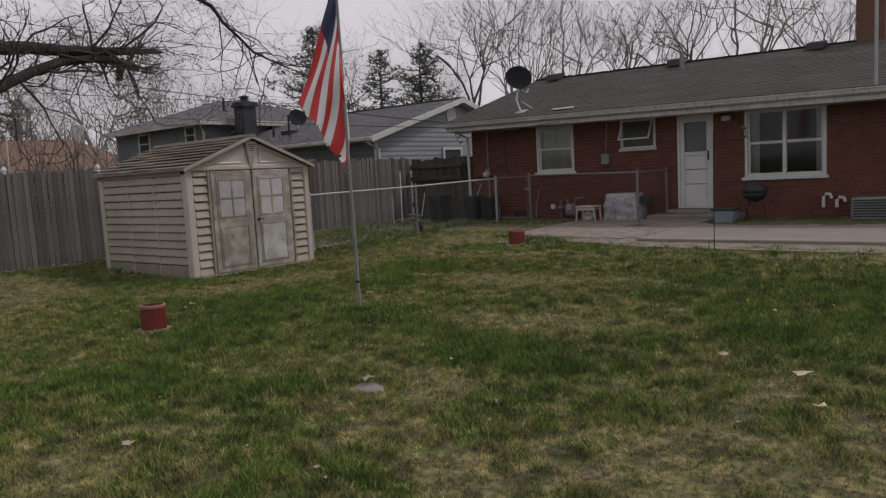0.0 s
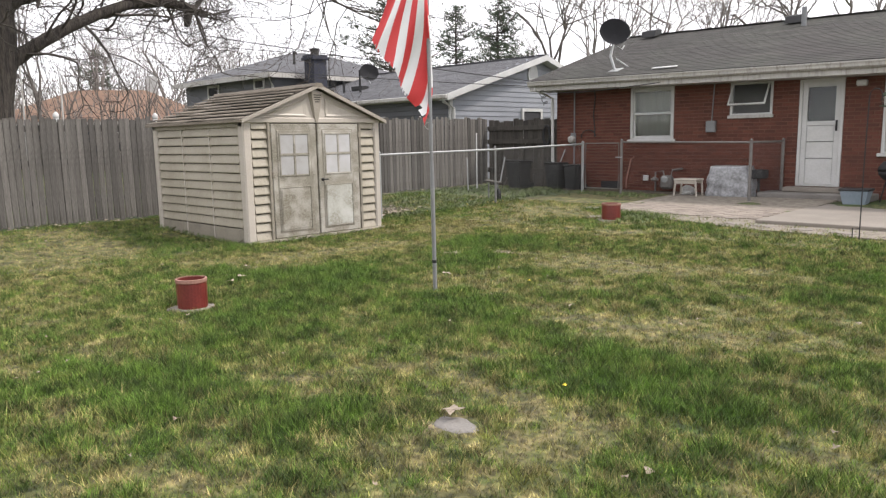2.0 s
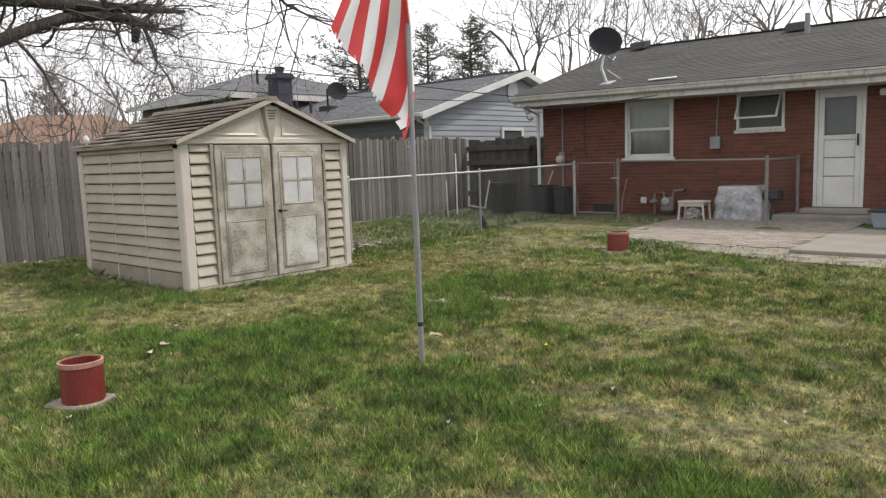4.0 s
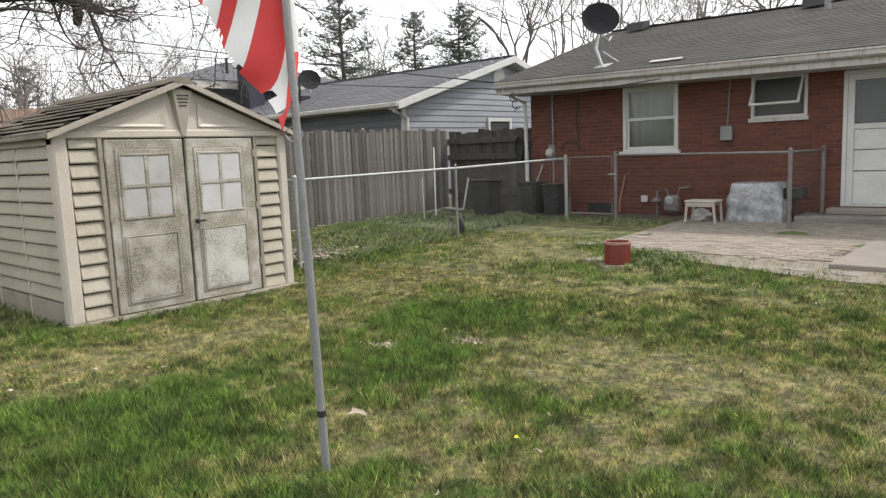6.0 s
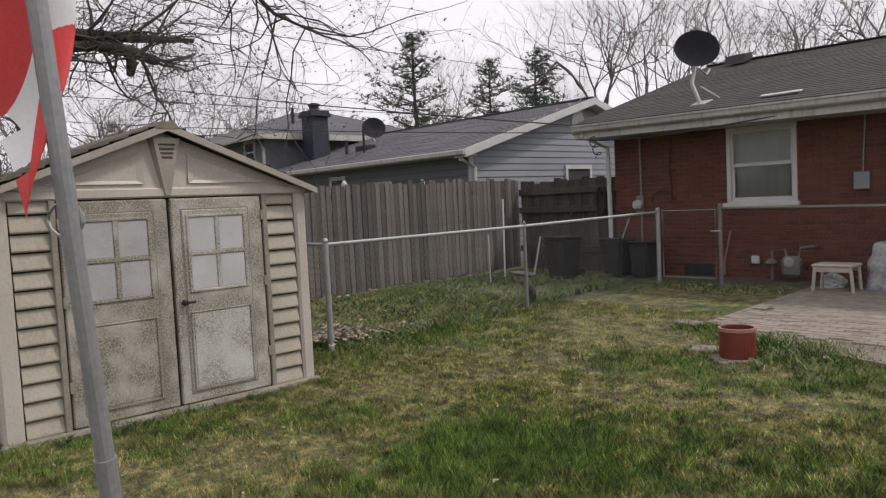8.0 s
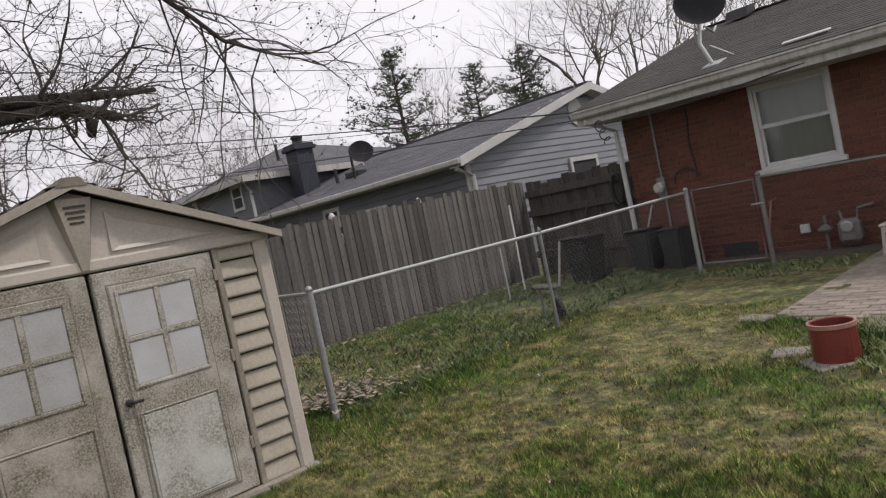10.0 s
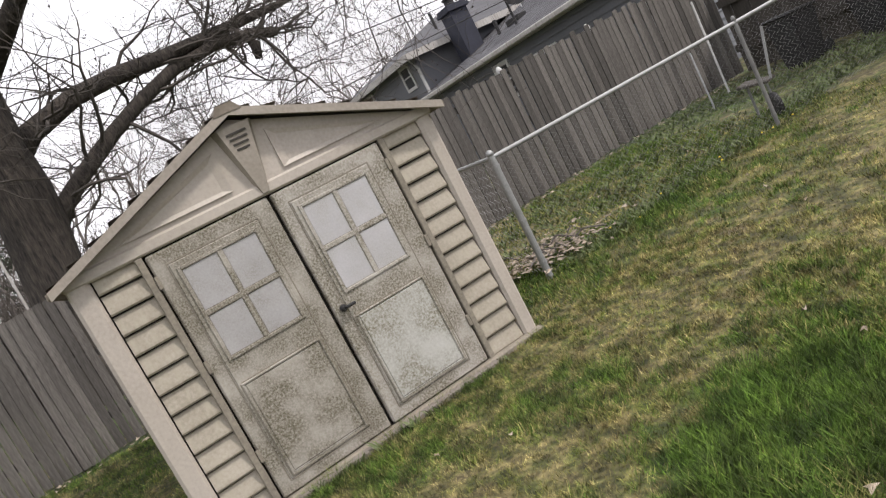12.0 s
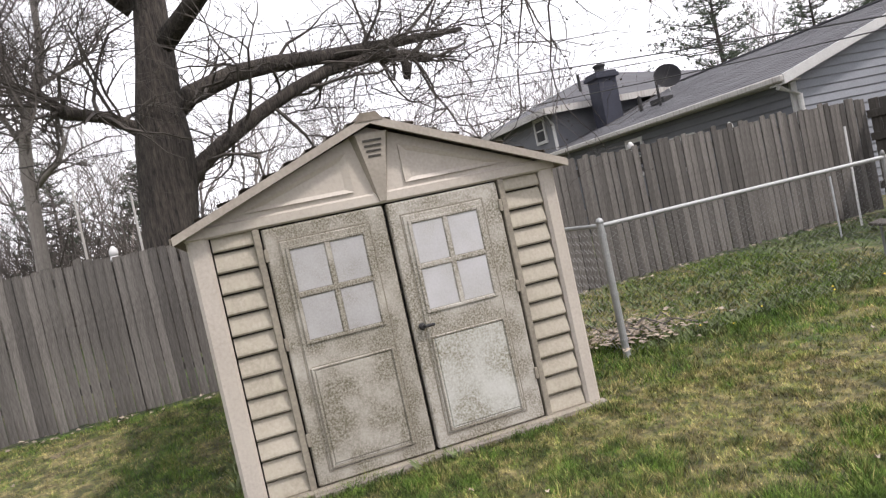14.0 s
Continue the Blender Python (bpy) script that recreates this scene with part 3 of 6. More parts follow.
        for k in range(lites):
            a, b = x0 + f + k * w, x0 + f + (k + 1) * w
            zm = z0 + (z1 - z0) * rail
            s = 0.04
            for (lo, hi, yy) in ((z0 + f * 0.7, zm + 0.03, WALL_Y + 0.045), (zm - 0.03, z1 - f, WALL_Y + 0.02)):
                part("sash", boxes((a, a + s, yy, yy + 0.03, lo, hi), (b - s, b, yy, yy + 0.03, lo, hi), (a + s, b - s, yy, yy + 0.03, lo, lo + s), (a + s, b - s, yy, yy + 0.03, hi - s, hi), bevel=0.004), M_WHITE, win)
                p = part("pane", boxes((a + s - 0.005, b - s + 0.005, yy + 0.012, yy + 0.017, lo + s - 0.005, hi - s + 0.005)), M_GLASS, win)
                p.visible_shadow = False
            if k:
                part("mullion", boxes((a - 0.035, a + 0.035, WALL_Y - 0.01, WALL_Y + 0.07, z0 + f * 0.7, z1 - f), bevel=0.005), M_WHITE, win)
        return win

    w1 = window("window", OPENINGS[0], 1, "white double-hung window with pale curtain behind")
    def drape(x0, x1, z0, z1, y, name="curtain"):
        bm = bmesh.new()
        n = max(6, int((x1 - x0) / 0.03))
        rows = [[bm.verts.new((x0 + (x1 - x0) * i / n, y + 0.018 * math.sin(i * 1.3) + 0.008 * math.sin(i * 3.1), z)) for i in range(n + 1)] for z in (z0, z1)]
        for i in range(n):
            bm.faces.new((rows[0][i], rows[0][i + 1], rows[1][i + 1], rows[1][i]))
        bmesh.ops.solidify(bm, geom=bm.faces[:], thickness=0.004)
        return bm
    part("curtain", drape(-7.95, -7.0, 1.3, 2.45, WALL_Y + 0.112), M_CURTAIN, w1, smooth=True)
    w3 = window("window", OPENINGS[3], 2, "wide white twin double-hung window with dark room behind")
    part("curtain", drape(-2.86, -2.68, 1.05, 2.4, WALL_Y + 0.18), M_CURTAIN, w3, smooth=True)
    part("curtain", drape(-1.6, -1.44, 1.05, 2.4, WALL_Y + 0.18), M_CURTAIN, w3, smooth=True)
    # awning window, tilted open
    x0, x1, z0, z1 = OPENINGS[1]
    win = part("window", boxes((x0, x0 + 0.05, WALL_Y - 0.01, WALL_Y + 0.1, z0, z1), (x1 - 0.05, x1, WALL_Y - 0.01, WALL_Y + 0.1, z0, z1), (x0 + 0.05, x1 - 0.05, WALL_Y - 0.01, WALL_Y + 0.1, z1 - 0.05, z1), (x0 + 0.05, x1 - 0.05, WALL_Y - 0.01, WALL_Y + 0.1, z0, z0 + 0.04), bevel=0.005), M_WHITE, house, "small white awning window tilted open")
    part("sill", boxes((x0 - 0.03, x1 + 0.03, WALL_Y - 0.05, WALL_Y + 0.05, z0 - 0.06, z0 + 0.004), bevel=0.006), M_GUTTER, win)
    m = pose(0, WALL_Y - 0.015, z1 - 0.03, -32)
    bm = bmesh.new()
    h = z1 - z0 - 0.16
    for b in ((x0 + 0.05, x0 + 0.085, 0, 0.03, -h, 0), (x1 - 0.085, x1 - 0.05, 0, 0.03, -h, 0), (x0 + 0.085, x1 - 0.085, 0, 0.03, -0.035, 0), (x0 + 0.085, x1 - 0.085, 0, 0.03, -h, -h + 0.035)):
        box(bm, *b, bevel=0.004, m=m)
    part("sash", bm, M_WHITE, win, "white sash tilted outwards")
    p = part("pane", box(bmesh.new(), x0 + 0.08, x1 - 0.08, 0.012, 0.017, -h + 0.03, -0.03, m=m), M_GLASS, win)
    p.visible_shadow = False
    part("insect_screen", boxes((x0 + 0.05, x1 - 0.05, WALL_Y + 0.07, WALL_Y + 0.074, z0 + 0.04, z1 - 0.05)), M_SCREEN, win)
    # storm door
    x0, x1, z0, z1 = OPENINGS[2]
    door = part("door", boxes((x0, x0 + 0.06, WALL_Y - 0.015, WALL_Y + 0.12, z0, z1), (x1 - 0.06, x1, WALL_Y - 0.015, WALL_Y + 0.12, z0, z1), (x0 + 0.06, x1 - 0.06, WALL_Y - 0.015, WALL_Y + 0.12, z1 - 0.06, z1), (x0 + 0.06, x1 - 0.06, WALL_Y - 0.015, WALL_Y + 0.12, z0, z0 + 0.03), bevel=0.006), M_WHITE, house, "closed white storm door with dark glass in its upper half")
    a, b, zm = x0 + 0.06, x1 - 0.06, 1.58
    part("stile", boxes((a, a + 0.09, WALL_Y + 0.01, WALL_Y + 0.05, z0 + 0.03, z1 - 0.06), (b - 0.09, b, WALL_Y + 0.01, WALL_Y + 0.05, z0 + 0.03, z1 - 0.06), (a + 0.09, b - 0.09, WALL_Y + 0.01, WALL_Y + 0.05, z1 - 0.15, z1 - 0.06), (a + 0.09, b - 0.09, WALL_Y + 0.01, WALL_Y + 0.05, zm - 0.05, zm + 0.03), bevel=0.004), M_WHITE, door)
    for lo, hi in ((z0 + 0.03, 0.9), (0.905, 1.22), (1.225, zm - 0.05)):
        part("lower_panel", boxes((a + 0.09, b - 0.09, WALL_Y + 0.018, WALL_Y + 0.045, lo, hi - 0.004), bevel=0.012), M_WHITE, door)
    part("pane", boxes((a + 0.085, b - 0.085, WALL_Y + 0.03, WALL_Y + 0.035, zm + 0.02, z1 - 0.14)), M_GLASS, door).visible_shadow = False
    part("inner_door", boxes((a, b, WALL_Y + 0.15, WALL_Y + 0.19, z0, z1)), M_SCREEN, door)
    part("handle", boxes((b - 0.06, b - 0.035, WALL_Y - 0.04, WALL_Y + 0.012, 1.42, 1.62), bevel=0.006), M_BLACK, door, "dark door handle")
    # roof things
    for x, y, z in ((-9.5, 20.1, 4.04), (-5.75, 20.1, 3.97), (-2.3, 20.1, 3.9)):
        bm = bmesh.new()
        prism(bm, [(y - 0.2, z), (y + 0.2, z + 0.1), (y + 0.2, z + 0.24), (y - 0.12, z + 0.17)], "x", x - 0.2, x + 0.2)
        part("roof_vent", bm, M_BLACK, roof)
    rod("vent_pipe", [(-5.4, 19.6, 3.7), (-5.4, 19.6, 4.25)], 0.055, M_GREYMETER, roof)
    part("flashing", box(bmesh.new(), -0.28, 0.28, -0.05, 0.05, 0, 0.02, 0.004, pose(-7.0, 16.05, 2.82, 16, 0, 0)), M_WHITE, roof)
    chimney = part("chimney", boxes((-1.5, -0.9, 20.3, 20.9, 3.5, 5.0), bevel=0.01), M_MORTAR, roof, "red brick chimney")
    part("cap", boxes((-1.56, -0.84, 20.24, 20.96, 5.0, 5.12), bevel=0.015), M_CONC, chimney)
    rod("mast", [(-0.45, 15.74, 2.45), (-0.45, 15.74, 4.6)], 0.03, M_STEEL, house)
    # wall fittings
    part("wall_light", boxes((-3.38, -3.2, WALL_Y - 0.11, WALL_Y, 2.22, 2.33), bevel=0.02), M_WHITE, house, "white wall light beside the door")
    part("junction_box", boxes((-6.19, -5.99, WALL_Y - 0.09, WALL_Y, 1.44, 1.68), bevel=0.01), M_GREYMETER, house)
    rod("conduit", [(-6.09, WALL_Y - 0.02, 1.68), (-6.05, WALL_Y - 0.02, 2.5)], 0.012, M_GREYMETER, house)
    part("socket", boxes((-7.63, -7.51, WALL_Y - 0.05, WALL_Y, 0.39, 0.51), bevel=0.01), M_WHITE, house)
    em = part("electric_meter", lathe([(0.08, 0), (0.09, 0.03), (0.085, 0.1), (0.05, 0.13)], (0, 0, 0), 16), M_GUTTER, house)
    em.matrix_basis = pose(-9.53, WALL_Y - 0.04, 1.34, 90)
    part("meter_box", boxes((-9.6, -9.46, WALL_Y - 0.05, WALL_Y, 1.18, 1.5), bevel=0.01), M_GREYMETER, house)
    rod("conduit", [(-9.5, WALL_Y - 0.03, 0.3), (-9.5, WALL_Y - 0.03, 2.5)], 0.018, M_GREYMETER, house)
    rod("cable", [(-8.95 + 0.02 * math.sin(i), WALL_Y - 0.02, 2.48 - i * 0.12) for i in range(10)], 0.012, M_WIRE, house)
    rod("cable", [(-8.95 + 0.2 * math.cos(a) - 0.15, WALL_Y - 0.03, 1.4 + 0.16 * math.sin(a)) for a in np.linspace(0, 3.4, 12)], 0.012, M_WIRE, house)
    rod("cable", [(x, 15.8 + 0.05 * math.sin(x), 2.46 - 0.05 * math.sin((x + 10) * 1.3)) for x in np.linspace(-9.9, -6.0, 16)], 0.01, M_WIRE, house)
    rod("cable_loop", [(-10.0 + 0.07 * math.cos(a * 2.1) + 0.012 * a, 15.75 + 0.01 * a, 2.5 - 0.045 * a + 0.05 * math.sin(a * 2.1)) for a in np.linspace(0, 7.5, 40)], 0.009, M_WIRE, house, sides=6)
    rod("rusty_pipe", [(-8.05, WALL_Y - 0.05, 0.2), (-8.05, WALL_Y - 0.05, 0.4), (-7.94, WALL_Y - 0.05, 0.88), (-7.86, WALL_Y - 0.06, 0.92)], 0.016, M_RIM, house, "rust-red bent pipe", sides=7)
    part("crawl_vent", boxes((-8.75, -8.25, WALL_Y - 0.006, WALL_Y + 0.02, 0.16, 0.36)), M_BLACK, house)
    for x, top in ((-1.42, 0.62), (-1.18, 0.55)):
        rod("vent_pipe", [(x, WALL_Y + 0.01, 0.5)] and [(x, WALL_Y - 0.08, 0.36), (x, WALL_Y - 0.08, top - 0.05), (x + 0.04, WALL_Y - 0.09, top), (x + 0.12, WALL_Y - 0.1, top), (x + 0.15, WALL_Y - 0.1, top - 0.08)], 0.033, M_WHITE, house, "white plastic vent pipe")
    # dish on the roof
    dish = thing("satellite_dish", "dark grey satellite dish on a bent mast on the roof", "satellite dish", (-8.28, 16.24, 2.87))
    rod("mast", [(-8.28, 16.22, 2.84), (-8.46, 16.3, 3.2), (-8.5, 16.48, 3.52)], 0.03, M_STEEL, dish)
    rod("strut", [(-8.12, 16.5, 2.95), (-8.36, 16.36, 3.15)], 0.015, M_STEEL, dish)
    part("foot", box(bmesh.new(), -0.12, 0.12, -0.15, 0.15, 0, 0.02, 0.004, pose(-8.28, 16.24, 2.87, 16.5)), M_STEEL, dish)
    bm = bmesh.new()
    rings = []
    for r in (0.0001, 0.12, 0.24, 0.34, 0.38):
        rings.append([bm.verts.new((r * 0.95 * math.cos(a), r * 0.82 * math.sin(a), 0.75 * r * r)) for a in np.linspace(0, 2 * math.pi, 28, endpoint=False)])
    for a, b in zip(rings, rings[1:]):
        for i in range(28):
            bm.faces.new((a[i], a[(i + 1) % 28], b[(i + 1) % 28], b[i]))
    bmesh.ops.solidify(bm, geom=bm.faces[:], thickness=0.012)
    reflector = part("reflector", bm, M_DISH, dish, smooth=True)
    reflector.matrix_basis = look((-8.44, 16.45, 3.71), (-8.44 - 0.42, 16.45 + 0.9, 3.71 - 0.42), -40)
    rod("feed_arm", [(-8.44, 16.5, 3.45), (-8.5, 16.85, 3.4), (-8.52, 17.0, 3.5)], 0.015, M_STEEL, dish)
    return wall


brick_wall = build_house()


# ---- patio ----
def front_edge(x):
    return 12.95 - 0.13 * (x + 5.5)


def build_patio():
    soil = part("soil_strip", boxes((-10.0, -3.55, 15.76, 16.43, 0.0, 0.168)), M_SOIL, None)
    tagged(soil, "strip of dark bare soil along the brick wall", "soil", kind="structure")
    slab = part("patio", boxes((-3.5, 5.5, 12.15, 16.42, -0.05, 0.15), bevel=0.01), M_CONC, None)
    tagged(slab, "pale worn concrete patio slab behind the house", "patio", kind="structure")
    bed = bmesh.new()
    pts = [(-6.5, 12.9), (-5.9, 12.35), (-4.9, 12.05), (-3.4, 11.6), (-1.5, 11.5), (1.5, 11.4), (5, 11.5), (5, 12.4), (-3.4, 12.4), (-3.4, 15.75), (-6.5, 15.75)]
    top = [bed.verts.new((x, y, float(ground_z(x, y)) + 0.02)) for x, y in pts]
    low = [bed.verts.new((x, y, -0.05)) for x, y in pts]
    bed.faces.new(top)
    for i in range(len(pts)):
        j = (i + 1) % len(pts)
        bed.faces.new((low[i], low[j], top[j], top[i]))
    g = part("gravel_bed", bed, M_GRAVEL, None)
    tagged(g, "strip of pale gravel and soil beside the patio", "gravel", kind="structure")
    step = thing("door_step", "low dark concrete step below the back door", "step", (-3.9, 16.0, 0.15), kind="structure")
    part("tread", boxes((-4.85, -2.9, 15.75, 16.43, 0.1, 0.27), bevel=0.02), M_OLDCONC, step)
    part("upper_tread", boxes((-4.5, -3.45, 16.1, 16.43, 0.27, 0.36), bevel=0.015), M_CONC, step)
    rng = random.Random(8)
    for x, y, w in ((-3.3, 11.95, 0.35), (-2.75, 11.85, 0.3), (-2.2, 11.8, 0.33), (-1.6, 11.75, 0.3), (-0.7, 11.7, 0.3), (-6.65, 12.75, 0.28), (-5.95, 11.75, 0.25), (-3.75, 12.0, 0.3)):
        s = thing("stepping_stone", "flat pale concrete stepping stone in the grass edge", "stone", (x, y, 0.1), group="stones along the patio")
        part("slab", box(bmesh.new(), -w / 2, w / 2, -0.11, 0.11, -0.05, 0.05, 0.015, pose(x, y, float(ground_z(x, y)) - 0.02, 0, 0, rng.uniform(-25, 15))), M_CONC, s)


build_patio()


# ---- garden shed ----
SX, SXB, SY0, SY1 = -8.21, -10.93, 6.6, 9.02
SC = (SY0 + SY1) / 2
EAVE, APEX = 1.70, 2.16


def build_shed():
    shed = thing("garden_shed", "weathered beige vinyl garden shed with mildewed double doors", "shed", (-9.5, SC, 0.0))
    # core, near-black so the board gaps read as lap shadow
    bm = bmesh.new()
    prism(bm, [(SY0 + 0.05, 0.02), (SY1 - 0.05, 0.02), (SY1 - 0.05, EAVE), (SC, APEX - 0.05), (SY0 + 0.05, EAVE)], "x", SXB + 0.05, SX - 0.06)
    part("core", bm, M_GAPSHADE, shed)
    part("base_strip", boxes((SX - 0.02, SX + 0.05, SY0 - 0.02, SY1 + 0.03, -0.05, 0.045), bevel=0.012), M_VINYLDARK, shed)
    part("door_sill", boxes((SX + 0.0, SX + 0.1, SC - 0.82, SC + 0.8, -0.04, 0.035), bevel=0.008), M_CONC, shed)
    # corner posts
    for y0, y1, lab in ((SY0, SY0 + 0.13, ""), (SY1 - 0.11, SY1, "")):
        part("corner_post", boxes((SX - 0.13, SX + 0.012, y0, y1, 0.0, EAVE), bevel=0.02), M_VINYLTRIM, shed)
        part("corner_post", boxes((SXB, SXB + 0.12, y0, y1, 0.0, EAVE), bevel=0.02), M_VINYLTRIM, shed)

    def lap(u0, u1, z0, z1, axis, face, out, name, material):
        """One lap board, thicker at its foot; face is the wall's plane, out the outward sign."""
        bm = bmesh.new()
        prof = [(face - out * 0.025, z0 + 0.014), (face + out * 0.014, z0 + 0.007), (face + out * 0.02, z0 + 0.018), (face + out * 0.018, z0 + 0.032), (face - out * 0.008, z1 - 0.002), (face - out * 0.025, z1)]
        if axis == "y":
            prism(bm, prof, "y", u0, u1)
        else:
            prism(bm, [(v, z) for v, z in prof], "x", u0, u1)
        return part(name, bm, material, shed)

    n = 13
    h = (EAVE - 0.03) / n
    for i in range(n):
        z0 = 0.03 + i * h
        for a, b in ((SY0 + 0.14, SC - 0.83), (SC + 0.83, SY1 - 0.12)):
            lap(a, b, z0 + 0.004, z0 + h, "y", SX - 0.02, 1, "lap_board", M_VINYL)
    # sides: three bays between slim ribs, dark skirt at the foot
    m = 11
    hs_ = (EAVE - 0.22 - 0.08) / m
    bays = np.linspace(SXB + 0.12, SX - 0.13, 4)
    for side, out, y in ((0, -1, SY0 + 0.03), (1, 1, SY1 - 0.03)):
        for k in range(3):
            for i in range(m):
                z0 = 0.22 + i * hs_
                lap(bays[k] + 0.012, bays[k + 1] - 0.012, z0 + 0.003, z0 + hs_, "x", y, out, "lap_board", M_VINYL)
            ys = sorted((y - out * 0.02, y + out * 0.012))
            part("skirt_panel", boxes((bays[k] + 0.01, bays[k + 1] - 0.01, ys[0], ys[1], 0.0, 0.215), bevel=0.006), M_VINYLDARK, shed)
        ys = sorted((y - out * 0.02, y + out * 0.015))
        for k in (1, 2):
            part("rib", boxes((bays[k] - 0.014, bays[k] + 0.014, ys[0], ys[1], 0.0, EAVE), bevel=0.005), M_VINYLTRIM, shed)
        part("top_plate", boxes((SXB, SX, min(y, y + out * 0.03), max(y, y + out * 0.03), EAVE - 0.08, EAVE), bevel=0.005), M_VINYL, shed)
    # gable: raised frame, two sunk panels, the vented wedge
    gab = bmesh.new()
    prism(gab, [(SY0 - 0.02, EAVE - 0.01), (SY1 + 0.02, EAVE - 0.01), (SC, APEX)], "x", SX - 0.06, SX + 0.004)
    gable = part("gable", gab, M_VINYLTRIM, shed)
    for s in (-1, 1):
        a, b = SC + s * 0.17, SC + s * 0.88
        bm = bmesh.new()
        outer = [(a, EAVE + 0.075), (b, EAVE + 0.075), (a, EAVE + 0.325)]
        inner = [(a + s * 0.05, EAVE + 0.10), (b - s * 0.14, EAVE + 0.10), (a + s * 0.05, EAVE + 0.275)]
        vo = [bm.verts.new((SX + 0.018, y, z)) for y, z in outer]
        vb = [bm.verts.new((SX + 0.004, y, z)) for y, z in outer]
        vi = [bm.verts.new((SX + 0.005, y, z)) for y, z in inner]
        for i in range(3):
            j = (i + 1) % 3
            bm.faces.new((vo[i], vo[j], vi[j], vi[i]))
            bm.faces.new((vb[i], vb[j], vo[j], vo[i]))
        bm.faces.new(vi)
        bmesh.ops.recalc_face_normals(bm, faces=bm.faces)
        part("gable_panel", bm, M_VINYLTRIM, gable)
    part("header", boxes((SX - 0.05, SX + 0.02, SY0 - 0.01, SY1 + 0.01, EAVE - 0.03, EAVE + 0.045), bevel=0.012), M_VINYLTRIM, shed)
    bm = bmesh.new()
    lo = [(SX + 0.0, SC - 0.03, EAVE - 0.02), (SX + 0.0, SC + 0.03, EAVE - 0.02), (SX + 0.0, SC + 0.13, APEX - 0.04), (SX + 0.0, SC - 0.13, APEX - 0.04)]
    hi = [(SX + 0.03, SC - 0.02, EAVE - 0.015), (SX + 0.03, SC + 0.02, EAVE - 0.015), (SX + 0.07, SC + 0.1, APEX - 0.045), (SX + 0.07, SC - 0.1, APEX - 0.045)]
    vl, vh = [bm.verts.new(p) for p in lo], [bm.verts.new(p) for p in hi]
    bm.faces.new(vh)
    for i in range(4):
        j = (i + 1) % 4
        bm.faces.new((vl[i], vl[j], vh[j], vh[i]))
    wedge = part("keystone", bm, M_KEYSTONE, gable, "darker brown-grey vented wedge")
    # vent openings as strips with their inner shade painted on
    for i in range(4):
        z = APEX - 0.10 - i * 0.032
        w = 0.062 - i * 0.007
        part("vent_slot", boxes((SX + 0.052 - 0.004 * i, SX + 0.072 - 0.004 * i, SC - w, SC + w, z, z + 0.013)), M_GAPSHADE, wedge)
    # doors
    zt, zb = EAVE - 0.04, 0.05
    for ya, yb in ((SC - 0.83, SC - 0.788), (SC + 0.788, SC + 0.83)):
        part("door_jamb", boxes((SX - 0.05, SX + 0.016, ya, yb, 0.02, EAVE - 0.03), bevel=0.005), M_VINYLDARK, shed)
    for s in (-1, 1):
        y0, y1 = (SC - 0.775, SC - 0.012) if s < 0 else (SC + 0.012, SC + 0.775)
        f = SX + 0.012
        face = M_DOORDIRTY if s < 0 else M_DOORV
        leaf = part("door", boxes((SX - 0.045, f, y0, y1, zb, zt), bevel=0.01), face, shed, "mildewed white vinyl door leaf with four frosted panes")
        a, b = y0 + 0.115, y1 - 0.115
        if s < 0:
            b = y1 - 0.14
        else:
            a, b = y0 + 0.11, y1 - 0.155
        # raised inner field with a sunk border
        part("field", boxes((f - 0.004, f + 0.010, a - 0.03, b + 0.03, 0.13, zt - 0.09), bevel=0.009), face, leaf)
        for k, (ya, yb, za, zc) in enumerate(((a - 0.037, a - 0.031, 0.12, zt - 0.083), (b + 0.031, b + 0.036, 0.12, zt - 0.083), (a - 0.031, b + 0.031, zt - 0.089, zt - 0.083), (a - 0.031, b + 0.031, 0.12, 0.127), (a - 0.002, b + 0.002, 0.773, 0.780), (a - 0.015, a - 0.009, 0.15, 0.77), (b + 0.009, b + 0.015, 0.15, 0.77), (a - 0.009, b + 0.009, 0.143, 0.15))):
            part("grimy_joint", boxes((f - 0.004, f + (0.0125 if k > 3 else 0.003), ya, yb, za, zc)), M_VINYLDARK, leaf)
        zw0, zw1 = 0.92, zt - 0.13
        part("window_frame", boxes((f + 0.004, f + 0.02, a, a + 0.022, zw0, zw1), (f + 0.004, f + 0.02, b - 0.022, b, zw0, zw1), (f + 0.004, f + 0.02, a + 0.022, b - 0.022, zw0, zw0 + 0.022), (f + 0.004, f + 0.02, a + 0.022, b - 0.022, zw1 - 0.022, zw1), bevel=0.004), face, leaf)
        ym, zm = (a + b) / 2, (zw0 + zw1) / 2
        part("muntin", boxes((f + 0.005, f + 0.019, ym - 0.016, ym + 0.016, zw0 + 0.02, zw1 - 0.02), bevel=0.004), face, leaf)
        part("muntin", boxes((f + 0.005, f + 0.0195, a + 0.02, b - 0.02, zm - 0.016, zm + 0.016), bevel=0.004), face, leaf)
        for ya, yb in ((a + 0.022, ym - 0.016), (ym + 0.016, b - 0.022)):
            for za, zc in ((zw0 + 0.022, zm - 0.016), (zm + 0.016, zw1 - 0.022)):
                part("pane", boxes((f + 0.002, f + 0.0115, ya + 0.003, yb - 0.003, za + 0.003, zc - 0.003), bevel=0.002), M_PANEDIRTY if s < 0 else M_DOORG, leaf)
        part("lower_panel", boxes((f + 0.002, f + 0.016, a + 0.005, b - 0.005, 0.16, 0.76), bevel=0.012), (M_DOORDIRTY if s < 0 else M_DOORP), leaf)
